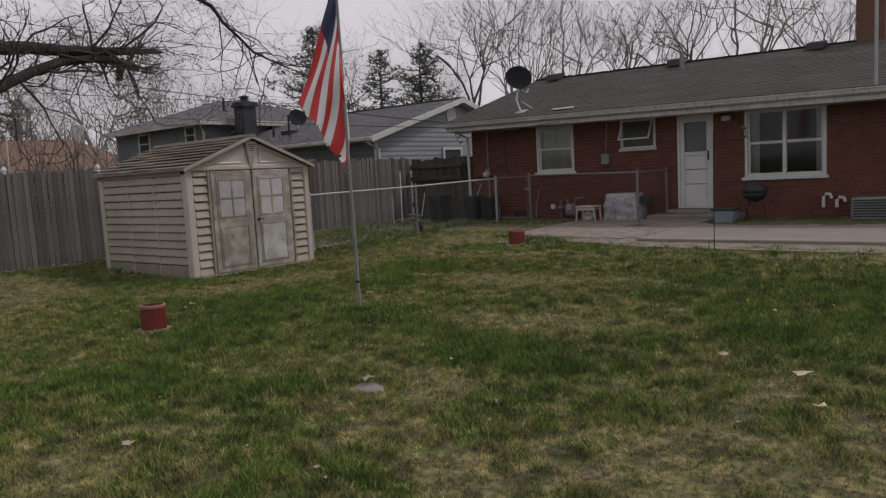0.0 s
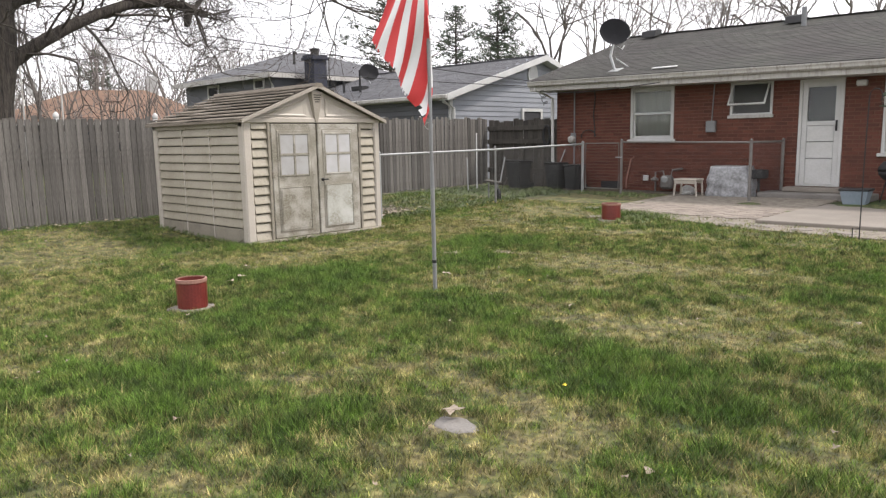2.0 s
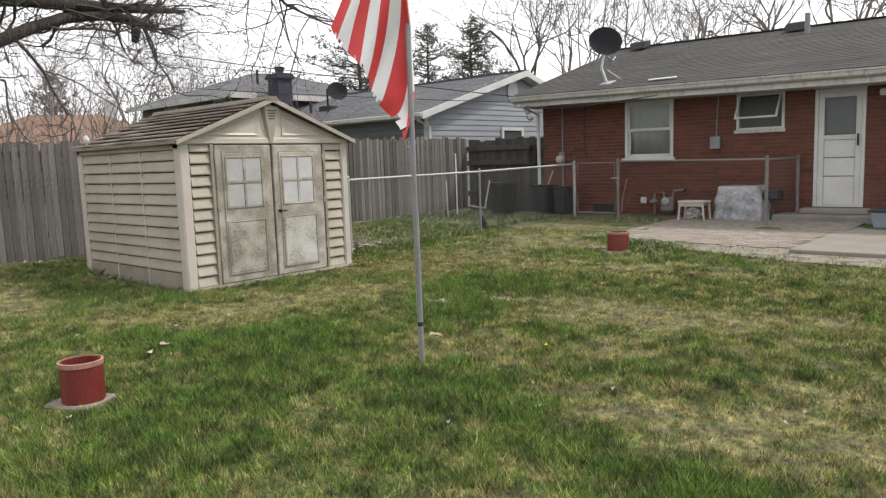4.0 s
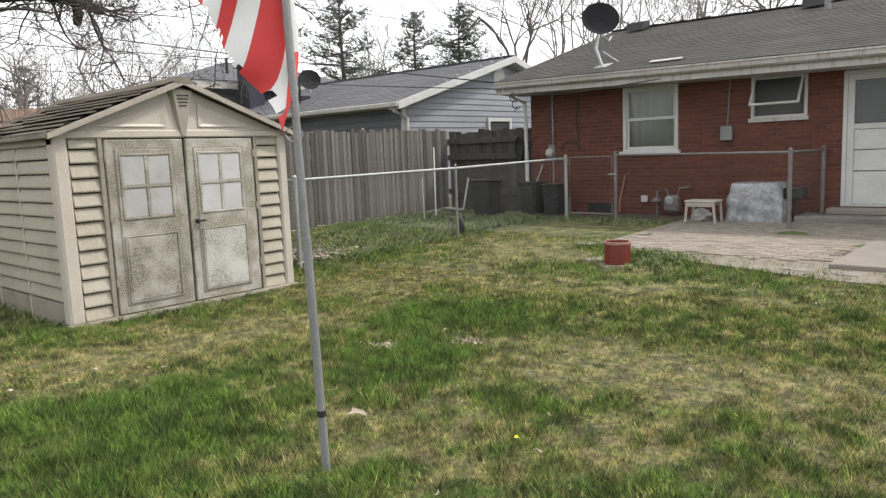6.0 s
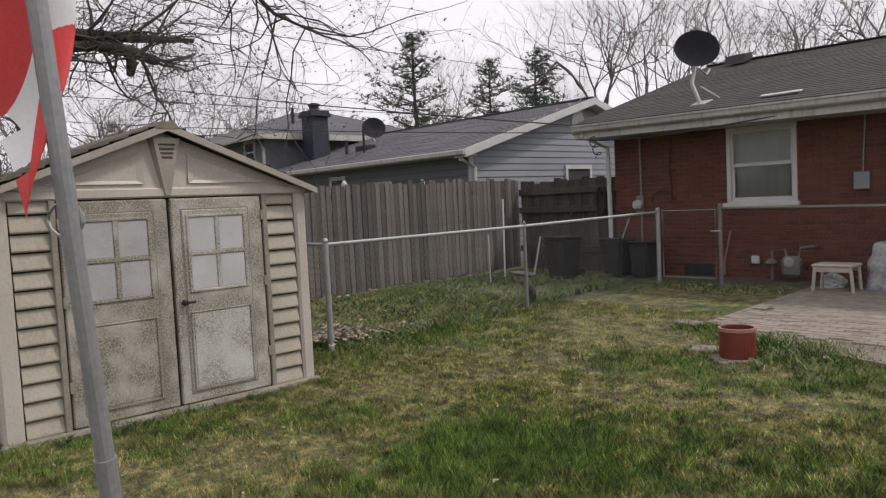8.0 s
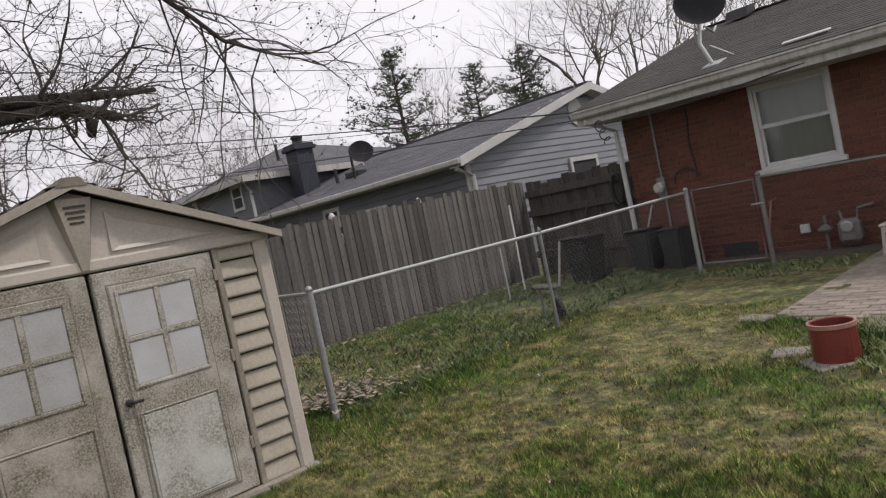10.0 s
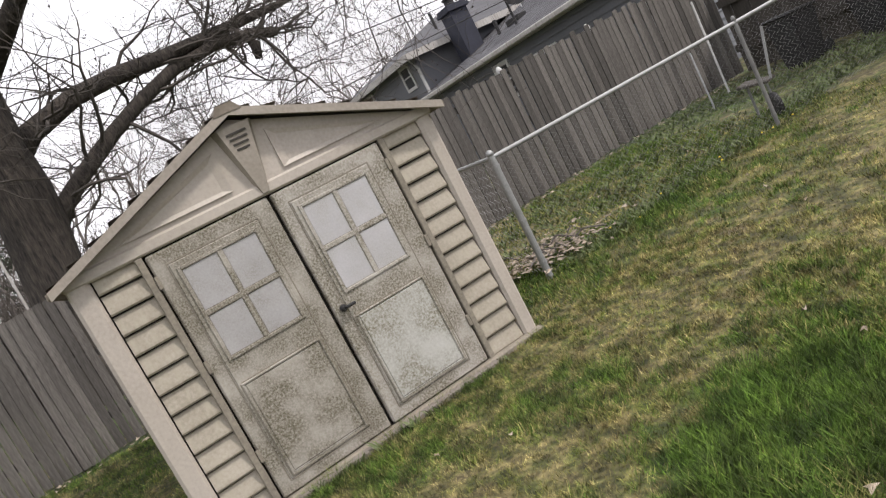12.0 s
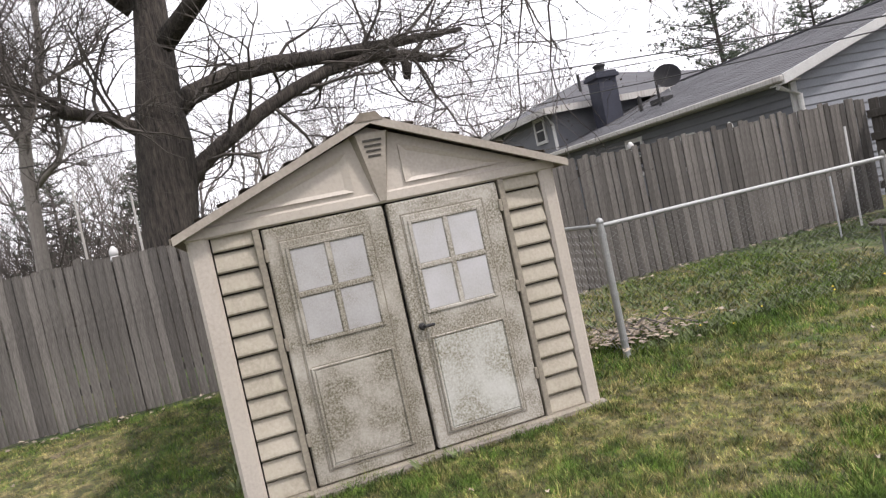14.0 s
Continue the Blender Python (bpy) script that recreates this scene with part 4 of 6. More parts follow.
        part("panel_rim", boxes((f + 0.004, f + 0.021, a - 0.008, b + 0.008, 0.76, 0.772), (f + 0.004, f + 0.021, a - 0.008, a + 0.004, 0.15, 0.76), (f + 0.004, f + 0.021, b - 0.004, b + 0.008, 0.15, 0.76), bevel=0.003), face, leaf)
        if s > 0:
            hd = part("handle", lathe([(0.022, 0), (0.024, 0.015), (0.012, 0.03), (0.012, 0.05)], (0, 0, 0), 14), M_BLACK, leaf, "black lever handle")
            hd.matrix_basis = pose(f, y0 + 0.06, 0.85, 0, 90, 0)
            part("lever", boxes((f + 0.035, f + 0.05, y0 + 0.05, y0 + 0.14, 0.84, 0.86), bevel=0.006), M_BLACK, hd)
        for z in (0.35, 0.95, 1.5):
            yh = y0 if s < 0 else y1
            part("hinge", boxes((f - 0.004, f + 0.012, yh - 0.012, yh + 0.012, z - 0.04, z + 0.04), bevel=0.004), M_VINYLDARK, leaf)
    # roof of overlapping courses, with rake trim and a ridge cap
    x0, x1 = SXB - 0.06, SX + 0.1
    for s in (-1, 1):
        ye, ze = SC + s * 1.275, EAVE - 0.005
        bm = bmesh.new()
        k = 9
        for c in range(k):
            a, b = c / k, min((c + 1.2) / k, 1.0)
            ya, za = ye + (SC - ye) * a, ze + (APEX + 0.04 - ze) * a
            yb, zb_ = ye + (SC - ye) * b, ze + (APEX + 0.04 - ze) * b
            rng = random.Random(c + 50 * s)
            xs = [x0, *sorted(rng.uniform(x0 + 0.1, x1 - 0.1) for _ in range(7)), x1]
            for xa, xb in zip(xs, xs[1:]):
                up = rng.uniform(0.036, 0.048)
                v = [bm.verts.new(p) for p in ((xa, ya, za + up), (xb, ya, za + up), (xb, yb, zb_ + 0.004), (xa, yb, zb_ + 0.004), (xa, ya, za + up - 0.016), (xb, ya, za + up - 0.016))]
                bm.faces.new((v[0], v[1], v[2], v[3]) if s < 0 else (v[3], v[2], v[1], v[0]))
                bm.faces.new((v[4], v[5], v[1], v[0]) if s < 0 else (v[0], v[1], v[5], v[4]))
        for z in (0.0,):
            v = [bm.verts.new(p) for p in ((x0, ye, ze - 0.012), (x1, ye, ze - 0.012), (x1, SC, APEX + 0.028), (x0, SC, APEX + 0.028))]
            bm.faces.new(v)
        part("roof_slope", bm, M_SHEDROOF, shed, "brown-grey moulded shingle roof panel")
        bm = bmesh.new()
        prism(bm, [(ye, ze - 0.03), (SC, APEX + 0.006), (SC, APEX + 0.06), (ye, ze + 0.02)], "x", SX + 0.085, SX + 0.115)
        part("rake_trim", bm, M_KEYSTONE, shed)
        part("eave_trim", boxes((x0, x1, min(ye, ye + s * 0.015), max(ye, ye + s * 0.015), ze - 0.02, ze + 0.018), bevel=0.004), M_SHEDROOF, shed)
    bm = bmesh.new()
    prism(bm, [(SC - 0.09, APEX + 0.02), (SC - 0.05, APEX + 0.075), (SC + 0.05, APEX + 0.075), (SC + 0.09, APEX + 0.02)], "x", x0, SX + 0.12)
    part("ridge_cap", bm, M_SHEDROOF, shed)


build_shed()


# ---- flag ----
def build_flag():
    base = Vector((-4.14, 6.115, 0.0))
    top = Vector((-3.88, 5.82, 3.55))
    along = lambda z: base + (top - base) * (z / top.z)
    pole = thing("flagpole", "thin grey metal flagpole standing in the lawn", "flagpole", tuple(base))
    rod("lower_tube", [tuple(along(-0.05)), tuple(along(1.08))], 0.019, M_POLE, pole)
    rod("upper_tube", [tuple(along(1.08)), tuple(along(3.55))], 0.0165, M_POLE, pole)
    rod("black_band", [tuple(along(0.27)), tuple(along(0.30))], 0.0215, M_BLACK, pole)
    rod("collar", [tuple(along(1.075)), tuple(along(1.09))], 0.0198, M_POLE, pole)
    rod("ring", [tuple(along(1.52) + Vector((-0.03 * math.cos(a) - 0.02, -0.02 * math.cos(a), 0.03 * math.sin(a)))) for a in np.linspace(0, 6.2, 14)], 0.003, M_STEEL, pole, sides=5)
    left, away = Vector((-0.73, -0.68, 0)), Vector((-0.68, 0.73, 0))
    A, B, C, D = (0.02, 3.5), (0.50, 2.27), (0.05, 1.52), (0.0, 2.5)
    nu, nv = 60, 78
    verts, faces, idx = [], [], []
    for j in range(nv + 1):
        v = j / nv
        # the topmost stripes are pleated behind the rest
        q = (v - 0.3) / 0.7 if v > 0.3 else (0.3 - v) / 0.7
        for i in range(nu + 1):
            u = i / nu
            e0 = (A[0] + (B[0] - A[0]) * u ** 1.15, A[1] + (B[1] - A[1]) * u)
            e1 = (D[0] + (C[0] - D[0]) * u ** 1.5, D[1] + (C[1] - D[1]) * u)
            l = e0[0] + (e1[0] - e0[0]) * q ** 0.9
            z = e0[1] + (e1[1] - e0[1]) * q
            # the lower edge rolls over towards the pole
            if q > 0.62:
                l -= 0.17 * u * math.sin((q - 0.62) / 0.38 * math.pi) * math.sin(u * math.pi) ** 0.5
            fold = 0.05 * u * math.sin(q * 8.0 + 1.2 * u) + 0.05 * q * math.sin(u * 7.0 + q * 4.0) + 0.012 * math.sin(q * 23 + u * 9) + (0.03 + 0.09 * (0.3 - v) if v < 0.3 else 0)
            l += 0.022 * math.sin(q * 13 + u * 6) * u
            verts.append(along(z) + left * l + away * (fold - 0.03 * math.sin(q * math.pi)))
    for j in range(nv):
        for i in range(nu):
            a = j * (nu + 1) + i
            if i == nu - 1 and random.Random(j).random() < 0.25:
                continue
            faces.append((a, a + 1, a + nu + 2, a + nu + 1))
            stripe = j * 13 // nv
            idx.append(2 if (i < nu * 0.4 and stripe < 7) else stripe % 2)
    me = bpy.data.meshes.new("flag")
    me.from_pydata(verts, [], faces)
    me.polygons.foreach_set("material_index", idx)
    me.polygons.foreach_set("use_smooth", [True] * len(me.polygons))
    link_mesh("flag", me, [M_FLAGRED, M_FLAGWHITE, M_FLAGBLUE], pole, "limp red and white striped flag with frayed end")


build_flag()


# ---- planters ----
def planter(at, r, h, seed):
    at = (at[0], at[1], float(ground_z(at[0], at[1])))
    pot = thing("planter", "round red enamel planter pipe on a small concrete pad", "planter", at, group="red planters on the lawn")
    part("body", lathe([(r * 0.96, 0.0), (r, 0.02), (r, h - 0.03), (r * 1.03, h - 0.025), (r * 1.03, h), (r * 0.9, h), (r * 0.89, h - 0.12)], at, 28, False), M_RED, pot, smooth=False)
    part("rim", lathe([(r * 1.035, h - 0.022), (r * 1.04, h + 0.006), (r * 0.93, h + 0.008), (r * 0.92, h - 0.01)], at, 28, False), M_RIM, pot)
    part("soil", lathe([(r * 0.9, h - 0.10), (r * 0.885, h - 0.062), (0.01, h - 0.058)], at, 20), M_SOIL, pot)
    part("pad", box(bmesh.new(), -r * 1.5, r * 1.05, -r * 1.15, r * 1.1, -0.04, 0.018, 0.012, pose(*at, 0, 0, 30 + seed)), M_CONC, pot)


planter((-5.25, 4.27), 0.125, 0.26, 0)
planter((-5.58, 11.62), 0.15, 0.27, 20)


# ---- chain-link fence ----
def chain_fence():
    fence = thing("chain_link_fence", "galvanised chain-link fence with round posts and top rail", "fence", (-9.15, 9.82, 0.05), kind="structure")
    nodes = [(-12.2, 9.6, 1.2), (-9.15, 9.82, 1.18), (-8.9, 12.7, 1.21), (-8.54, 15.32, 1.27)]
    east = [(-7.57, 15.33, 1.3), (-4.68, 14.95, 1.27), (-4.6, 16.35, 1.27)]

    def panel(a, b, name="mesh_panel", foot=0.06, parent=fence, wire=0.001):
        ax, ay, az_ = a
        bx, by, bz = b
        length = math.hypot(bx - ax, by - ay)
        d = ((bx - ax) / length, (by - ay) / length)
        pitch = 0.065
        v, f = [], []
        count = int(length / pitch)
        for w in range(count):
            s0 = w * pitch
            pts = []
            k = 0
            z0 = float(ground_z(ax + d[0] * s0, ay + d[1] * s0)) + foot - 0.04
            top = az_ + (bz - az_) * s0 / length
            z = z0
            while z < top:
                s = s0 + (pitch if k % 2 else 0)
                pts.append((ax + d[0] * s + (0.003 if k % 2 else -0.003) * d[1], ay + d[1] * s - (0.003 if k % 2 else -0.003) * d[0], z))
                z += 0.038
                k += 1
            tube(v, f, pts, [wire] * len(pts), 3)
        raw(name, v, f, M_MESH, parent)

    def post(p, r=0.03, metal=M_STEEL):
        x, y, z = p
        g = float(ground_z(x, y)) - 0.05
        ob = rod("post", [(x, y, g), (x, y, z)], r, metal, fence)
        part("post_cap", lathe([(r * 1.04, 0), (r * 1.06, 0.02), (r * 0.75, 0.04), (0.003, 0.05)], (x, y, z - 0.01), 12), metal, ob, smooth=True)
        for q in (0.15, 0.55, z - 0.12):
            part("band", lathe([(r * 1.08, 0), (r * 1.12, 0.005), (r * 1.12, 0.02), (r * 1.08, 0.025)], (x, y, max(q, g + 0.15)), 12), metal, ob)

    for p in nodes:
        post(p, 0.032 if p is not nodes[2] else 0.02, M_STEEL if p is not nodes[2] else M_MESH)
    for p in east:
        post(p, 0.03, M_DULLSTEEL)
    for line in (nodes, east):
        for a, b in zip(line, line[1:]):
            panel(a, b, wire=0.0024 if line is nodes else 0.001)
            rod("top_rail", [(a[0], a[1], a[2] - 0.03), (b[0], b[1], b[2] - 0.03)], 0.019, M_STEEL if line is nodes else M_DULLSTEEL, fence)
    # gate between the two runs
    gate = thing("chain_link_gate", "closed chain-link gate with a bent steel tube frame", "gate", (-8.05, 15.33, 0.2))
    a, b, lo, hi = -8.47, -7.64, 0.27, 1.25
    rod("gate_frame", [(a, 15.33, lo), (b, 15.33, lo), (b, 15.33, hi), (a, 15.33, hi), (a, 15.33, lo)], 0.017, M_DULLSTEEL, gate)
    panel((a, 15.34, 1.24), (b, 15.34, 1.24), foot=0.18, parent=gate)
    rod("latch", [(-7.7, 15.3, 0.95), (-7.55, 15.3, 0.95)], 0.012, M_STEEL, gate)


chain_fence()


# ---- neighbouring houses ----
def neighbour():
    nb = thing("neighbour_house", "grey-sided split-level house with grey shingle roof and white trim", "house", (-20, 20, 0))
    x0, x1, y0, y1 = -23.2, -14.15, 16.95, 25.6
    ridge_y, ridge_z, eave_z = 21.3, 4.06, 2.66
    # eave-side walls carry their shade in the siding colour
    part("wall", boxes((x0, x1 - 0.05, y0, y0 + 0.2, -0.1, 2.75)), M_SHADESIDE, nb, "grey side wall with shade under the eave in its colour")
    part("wall", boxes((x0, x1 - 0.05, y1 - 0.2, y1, -0.1, 2.75)), M_SHADESIDE, nb)
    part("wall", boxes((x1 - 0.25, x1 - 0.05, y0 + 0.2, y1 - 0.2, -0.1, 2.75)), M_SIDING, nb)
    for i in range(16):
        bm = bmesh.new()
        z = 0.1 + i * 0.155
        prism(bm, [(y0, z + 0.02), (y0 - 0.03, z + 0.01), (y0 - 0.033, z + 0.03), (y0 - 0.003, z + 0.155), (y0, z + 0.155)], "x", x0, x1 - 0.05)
        part("siding_board", bm, M_SHADESIDE, nb)
    gb = bmesh.new()
    prism(gb, [(y0, 2.75), (y1, 2.75), (ridge_y, ridge_z - 0.06)], "x", x1 - 0.25, x1 - 0.05)
    part("gable", gb, M_SIDING, nb)
    n, h = 26, 0.155
    for i in range(n):
        z = 0.05 + i * h
        ya, yb = y0, y1
        if z + h > 2.7:
            k = (z + h * 0.5 - 2.7) / (ridge_z - 2.7)
            ya, yb = y0 + (ridge_y - y0) * k, y1 + (ridge_y - y1) * k
            if k > 0.97:
                break
        bm = bmesh.new()
        prism(bm, [(0, z + 0.022), (0.016, z + 0.014), (0.02, z + 0.02), (0.019, z + 0.03), (0.004, z + h), (0, z + h)], "y", ya, yb)
        bmesh.ops.translate(bm, verts=bm.verts, vec=(x1 - 0.05, 0, 0))
        part("siding_board", bm, M_SIDING, nb)
    bm = bmesh.new()
    lap_roof(bm, x0, x1 + 0.3, y0 - 0.4, eave_z, ridge_y, ridge_z, 26, None, 0.006, 1.0, 9)
    v = [bm.verts.new(p) for p in ((x0, y1 + 0.4, eave_z), (x1 + 0.3, y1 + 0.4, eave_z), (x1 + 0.3, ridge_y, ridge_z + 0.01), (x0, ridge_y, ridge_z + 0.01))]
    bm.faces.new(v)
    roof = tagged(part("roof", bm, M_NROOF, nb, "grey asphalt shingle roof"), kind="stuff")
    part("ridge_cap", boxes((x0, x1 + 0.3, ridge_y - 0.12, ridge_y + 0.12, ridge_z - 0.005, ridge_z + 0.03)), M_NROOF, roof)
    for s, ye in ((-1, y0 - 0.42), (1, y1 + 0.42)):
        bm = bmesh.new()
        prism(bm, [(ye, eave_z - 0.16), (ridge_y, ridge_z - 0.17), (ridge_y, ridge_z + 0.01), (ye, eave_z + 0.02)], "x", x1 + 0.27, x1 + 0.31)
        part("rake_board", bm, M_WHITE, nb, "white rake board")
        bm = bmesh.new()
        prism(bm, [(ye, eave_z - 0.16), (ridge_y, ridge_z - 0.17), (ridge_y, ridge_z - 0.14), (ye, eave_z - 0.13)], "x", x1 - 0.05, x1 + 0.27)
        part("rake_soffit", bm, M_WHITE, nb)
    part("gutter", boxes((x0, x1 + 0.3, y0 - 0.5, y0 - 0.4, eave_z - 0.11, eave_z + 0.01), bevel=0.02), M_GUTTER, nb)
    part("soffit", boxes((x0, x1 + 0.25, y0 - 0.4, y0, eave_z - 0.12, eave_z - 0.09)), M_GUTTER, nb)
    rod("downspout", [(x1 + 0.1, y0 - 0.42, eave_z - 0.08), (x1 + 0.1, y0 - 0.38, eave_z - 0.18), (x1 + 0.05, y0 + 0.1, eave_z - 0.36), (x1 + 0.05, y0 + 0.12, 0.2)], 0.05, M_WHITE, nb, "white downspout")
    part("corner_board", boxes((x1 - 0.05, x1 + 0.0, y0 - 0.01, y0 + 0.12, 0, 2.7)), M_WHITE, nb)

    def win(cx, cy, cz, w, h, axis, parent=nb):
        if axis == "x":
            f = boxes((cx, cx + 0.05, cy - w / 2, cy - w / 2 + 0.09, cz, cz + h), (cx, cx + 0.05, cy + w / 2 - 0.09, cy + w / 2, cz, cz + h), (cx, cx + 0.05, cy - w / 2, cy + w / 2, cz + h, cz + h + 0.1), (cx, cx + 0.05, cy - w / 2, cy + w / 2, cz - 0.09, cz), (cx + 0.005, cx + 0.04, cy - w / 2, cy + w / 2, cz + h * 0.5, cz + h * 0.5 + 0.04))
            g = boxes((cx + 0.005, cx + 0.02, cy - w / 2 + 0.05, cy + w / 2 - 0.05, cz, cz + h))
        else:
            f = boxes((cx - w / 2, cx - w / 2 + 0.09, cy - 0.05, cy, cz, cz + h), (cx + w / 2 - 0.09, cx + w / 2, cy - 0.05, cy, cz, cz + h), (cx - w / 2, cx + w / 2, cy - 0.05, cy, cz + h, cz + h + 0.1), (cx - w / 2, cx + w / 2, cy - 0.05, cy, cz - 0.09, cz), (cx - w / 2, cx + w / 2, cy - 0.04, cy - 0.005, cz + h * 0.5, cz + h * 0.5 + 0.04))
            g = boxes((cx - w / 2 + 0.05, cx + w / 2 - 0.05, cy - 0.02, cy - 0.005, cz, cz + h))
        wn_ = part("window", f, M_WHITE, parent, "white-framed window")
        part("pane", g, M_DISH, wn_)

    win(x1 - 0.03, 20.9, 1.3, 1.1, 0.95, "x")
    win(-19.3, y0, 1.55, 0.75, 0.75, "y")
    win(-17.4, y0, 1.45, 0.9, 0.6, "y")
    bm = bmesh.new()
    ring = [(0.26 * math.cos(a), 0.34 * math.sin(a)) for a in np.linspace(0, 2 * math.pi, 20, endpoint=False)]
    prism(bm, [(20.95 + u, 3.45 + v_) for u, v_ in ring], "x", x1 - 0.04, x1 + 0.0)
    gv = part("gable_vent", bm, M_WHITE, nb, "white oval gable vent")
    for i in range(5):
        part("louvre", boxes((x1, x1 + 0.012, 20.77, 21.13, 3.26 + i * 0.09, 3.30 + i * 0.09)), M_WHITE, gv)
    # upper block
    ux0, ux1, uy0, uy1, ue = -30.0, -23.2, 16.9, 24.5, 3.95
    part("upper_wall", boxes((ux0, ux1, uy0, uy1, 0, ue)), M_SHADESIDE, nb)
    bm = bmesh.new()
    o = 0.45
    c = [bm.verts.new(p) for p in ((ux0 - o, uy0 - o, ue), (ux1 + o, uy0 - o, ue), (ux1 + o, uy1 + o, ue), (ux0 - o, uy1 + o, ue))]
    r = [bm.verts.new((-26.9, 20.2, 5.25)), bm.verts.new((-26.3, 21.2, 5.25))]
    for f in ((c[0], c[1], r[0]), (c[1], c[2], r[1], r[0]), (c[2], c[3], r[1]), (c[3], c[0], r[0], r[1])):
        bm.faces.new(f)
    up = part("upper_roof", bm, M_NROOF, nb, "grey hipped shingle roof")
    part("upper_fascia", boxes((ux0 - o, ux1 + o, uy0 - o - 0.05, uy0 - o, ue - 0.17, ue + 0.02), (ux1 + o, ux1 + o + 0.05, uy0 - o, uy1 + o, ue - 0.17, ue + 0.02)), M_GUTTER, nb)
    part("upper_soffit", boxes((ux0 - o, ux1 + o, uy0 - o, uy1 + o, ue - 0.06, ue - 0.02)), M_GUTTER, nb)
    rod("downspout", [(ux1 + 0.4, uy0 - 0.45, ue - 0.1), (ux1 + 0.05, uy0 - 0.05, ue - 0.45), (ux1 + 0.05, uy0 - 0.05, 2.7)], 0.05, M_WHITE, nb)
    win(-27.6, uy0, 2.95, 0.95, 0.75, "y")
    win(-24.1, uy0, 3.15, 0.75, 0.6, "y")
    ch = part("chimney", boxes((-22.7, -22.1, 18.0, 18.6, 2.6, 4.62), bevel=0.01), M_CHIM, nb, "dark blue painted brick chimney")
    part("crown", boxes((-22.78, -22.02, 17.92, 18.68, 4.45, 4.56), (-22.74, -22.06, 17.96, 18.64, 4.56, 4.64), bevel=0.01), M_CHIM, ch)
    part("flue", lathe([(0.15, 0), (0.15, 0.16), (0.19, 0.18), (0.19, 0.23), (0.02, 0.28)], (-22.4, 18.3, 4.64), 14), M_BLACK, ch)
    rod("vent_pipe", [(-20.6, 18.2, 2.9), (-20.6, 18.2, 3.55)], 0.05, M_BLACK, roof)
    rod("vent_pipe", [(-24.2, 18.6, 4.2), (-24.2, 18.6, 5.0)], 0.05, M_BLACK, up)
    part("roof_vent", boxes((-20.3, -19.7, 18.3, 18.6, 3.2, 3.34)), M_BLACK, roof)
    dish = thing("neighbour_dish", "small black satellite dish on the neighbour's grey roof", "satellite dish", (-18.9, 18.1, 3.1))
    rod("mast", [(-19.45, 18.0, 2.95), (-19.45, 18.0, 3.85)], 0.035, M_BLACK, dish)
    rod("arm", [(-19.45, 18.0, 3.7), (-18.9, 17.95, 3.72)], 0.02, M_BLACK, dish)
    rod("feed_arm", [(-18.85, 17.9, 3.45), (-18.4, 17.6, 3.3)], 0.015, M_STEEL, dish)
    bm = bmesh.new()
    rings = [[bm.verts.new((q * math.cos(a), q * 0.95 * math.sin(a), 0.7 * q * q)) for a in np.linspace(0, 2 * math.pi, 20, endpoint=False)] for q in (0.0001, 0.15, 0.28, 0.33)]
    for a, b in zip(rings, rings[1:]):
        for i in range(20):
            bm.faces.new((a[i], a[(i + 1) % 20], b[(i + 1) % 20], b[i]))
    bmesh.ops.solidify(bm, geom=bm.faces[:], thickness=0.012)
    rf = part("reflector", bm, M_DISH, dish, smooth=True)
    rf.matrix_basis = look((-18.9, 17.95, 3.7), (-19.9, 18.5, 3.3))


neighbour()


def far_house(at, w, d, wall_z, ridge_z, turn, roof_m, wall_m, label, chimney=True):
    h = thing("far_house", label, "house", (at[0], at[1], 0))
    m = pose(at[0], at[1], 0, 0, 0, turn)
    part("wall", box(bmesh.new(), -w / 2, w / 2, -d / 2, d / 2, 0, wall_z, m=m), wall_m, h)
    bm = bmesh.new()
    o = 0.5
    c = [(-w / 2 - o, -d / 2 - o), (w / 2 + o, -d / 2 - o), (w / 2 + o, d / 2 + o), (-w / 2 - o, d / 2 + o)]
    r0, r1 = (-w / 2 + d / 2, 0), (w / 2 - d / 2, 0)
    ends = [r0, r1, r1, r0]
    a, b = 0.0, 1.0
    for i in range(4):
        j = (i + 1) % 4
        q = lambda p, e, t, up: m @ Vector((p[0] + (e[0] - p[0]) * t, p[1] + (e[1] - p[1]) * t, wall_z + (ridge_z - wall_z) * t + up))
        bm.faces.new([bm.verts.new(q(c[i], ends[i], a, 0.03)), bm.verts.new(q(c[j], ends[j], a, 0.03)), bm.verts.new(q(c[j], ends[j], b, 0)), bm.verts.new(q(c[i], ends[i], b, 0))])
    bmesh.ops.remove_doubles(bm, verts=bm.verts[:], dist=0.04)
    part("roof", bm, roof_m, h)
    part("fascia", box(bmesh.new(), -w / 2 - o, w / 2 + o, -d / 2 - o, d / 2 + o, wall_z - 0.16, wall_z + 0.01, m=m), M_GUTTER, h)
    for k in (-0.3, 0.05, 0.3):
        wf = part("window", box(bmesh.new(), k * w - 0.6, k * w + 0.6, -d / 2 - 0.04, -d / 2, 1.0, 2.2, m=m), M_WHITE, h)
        part("pane", box(bmesh.new(), k * w - 0.5, k * w + 0.5, -d / 2 - 0.06, -d / 2 - 0.04, 1.1, 2.1, m=m), M_DISH, wf)
    if chimney:
        part("chimney", box(bmesh.new(), -0.35, 0.35, -0.35, 0.35, ridge_z - 0.8, ridge_z + 0.9, m=m @ Matrix.Translation((w * 0.2, 0.4, 0))), M_WHITE, h)
    return h


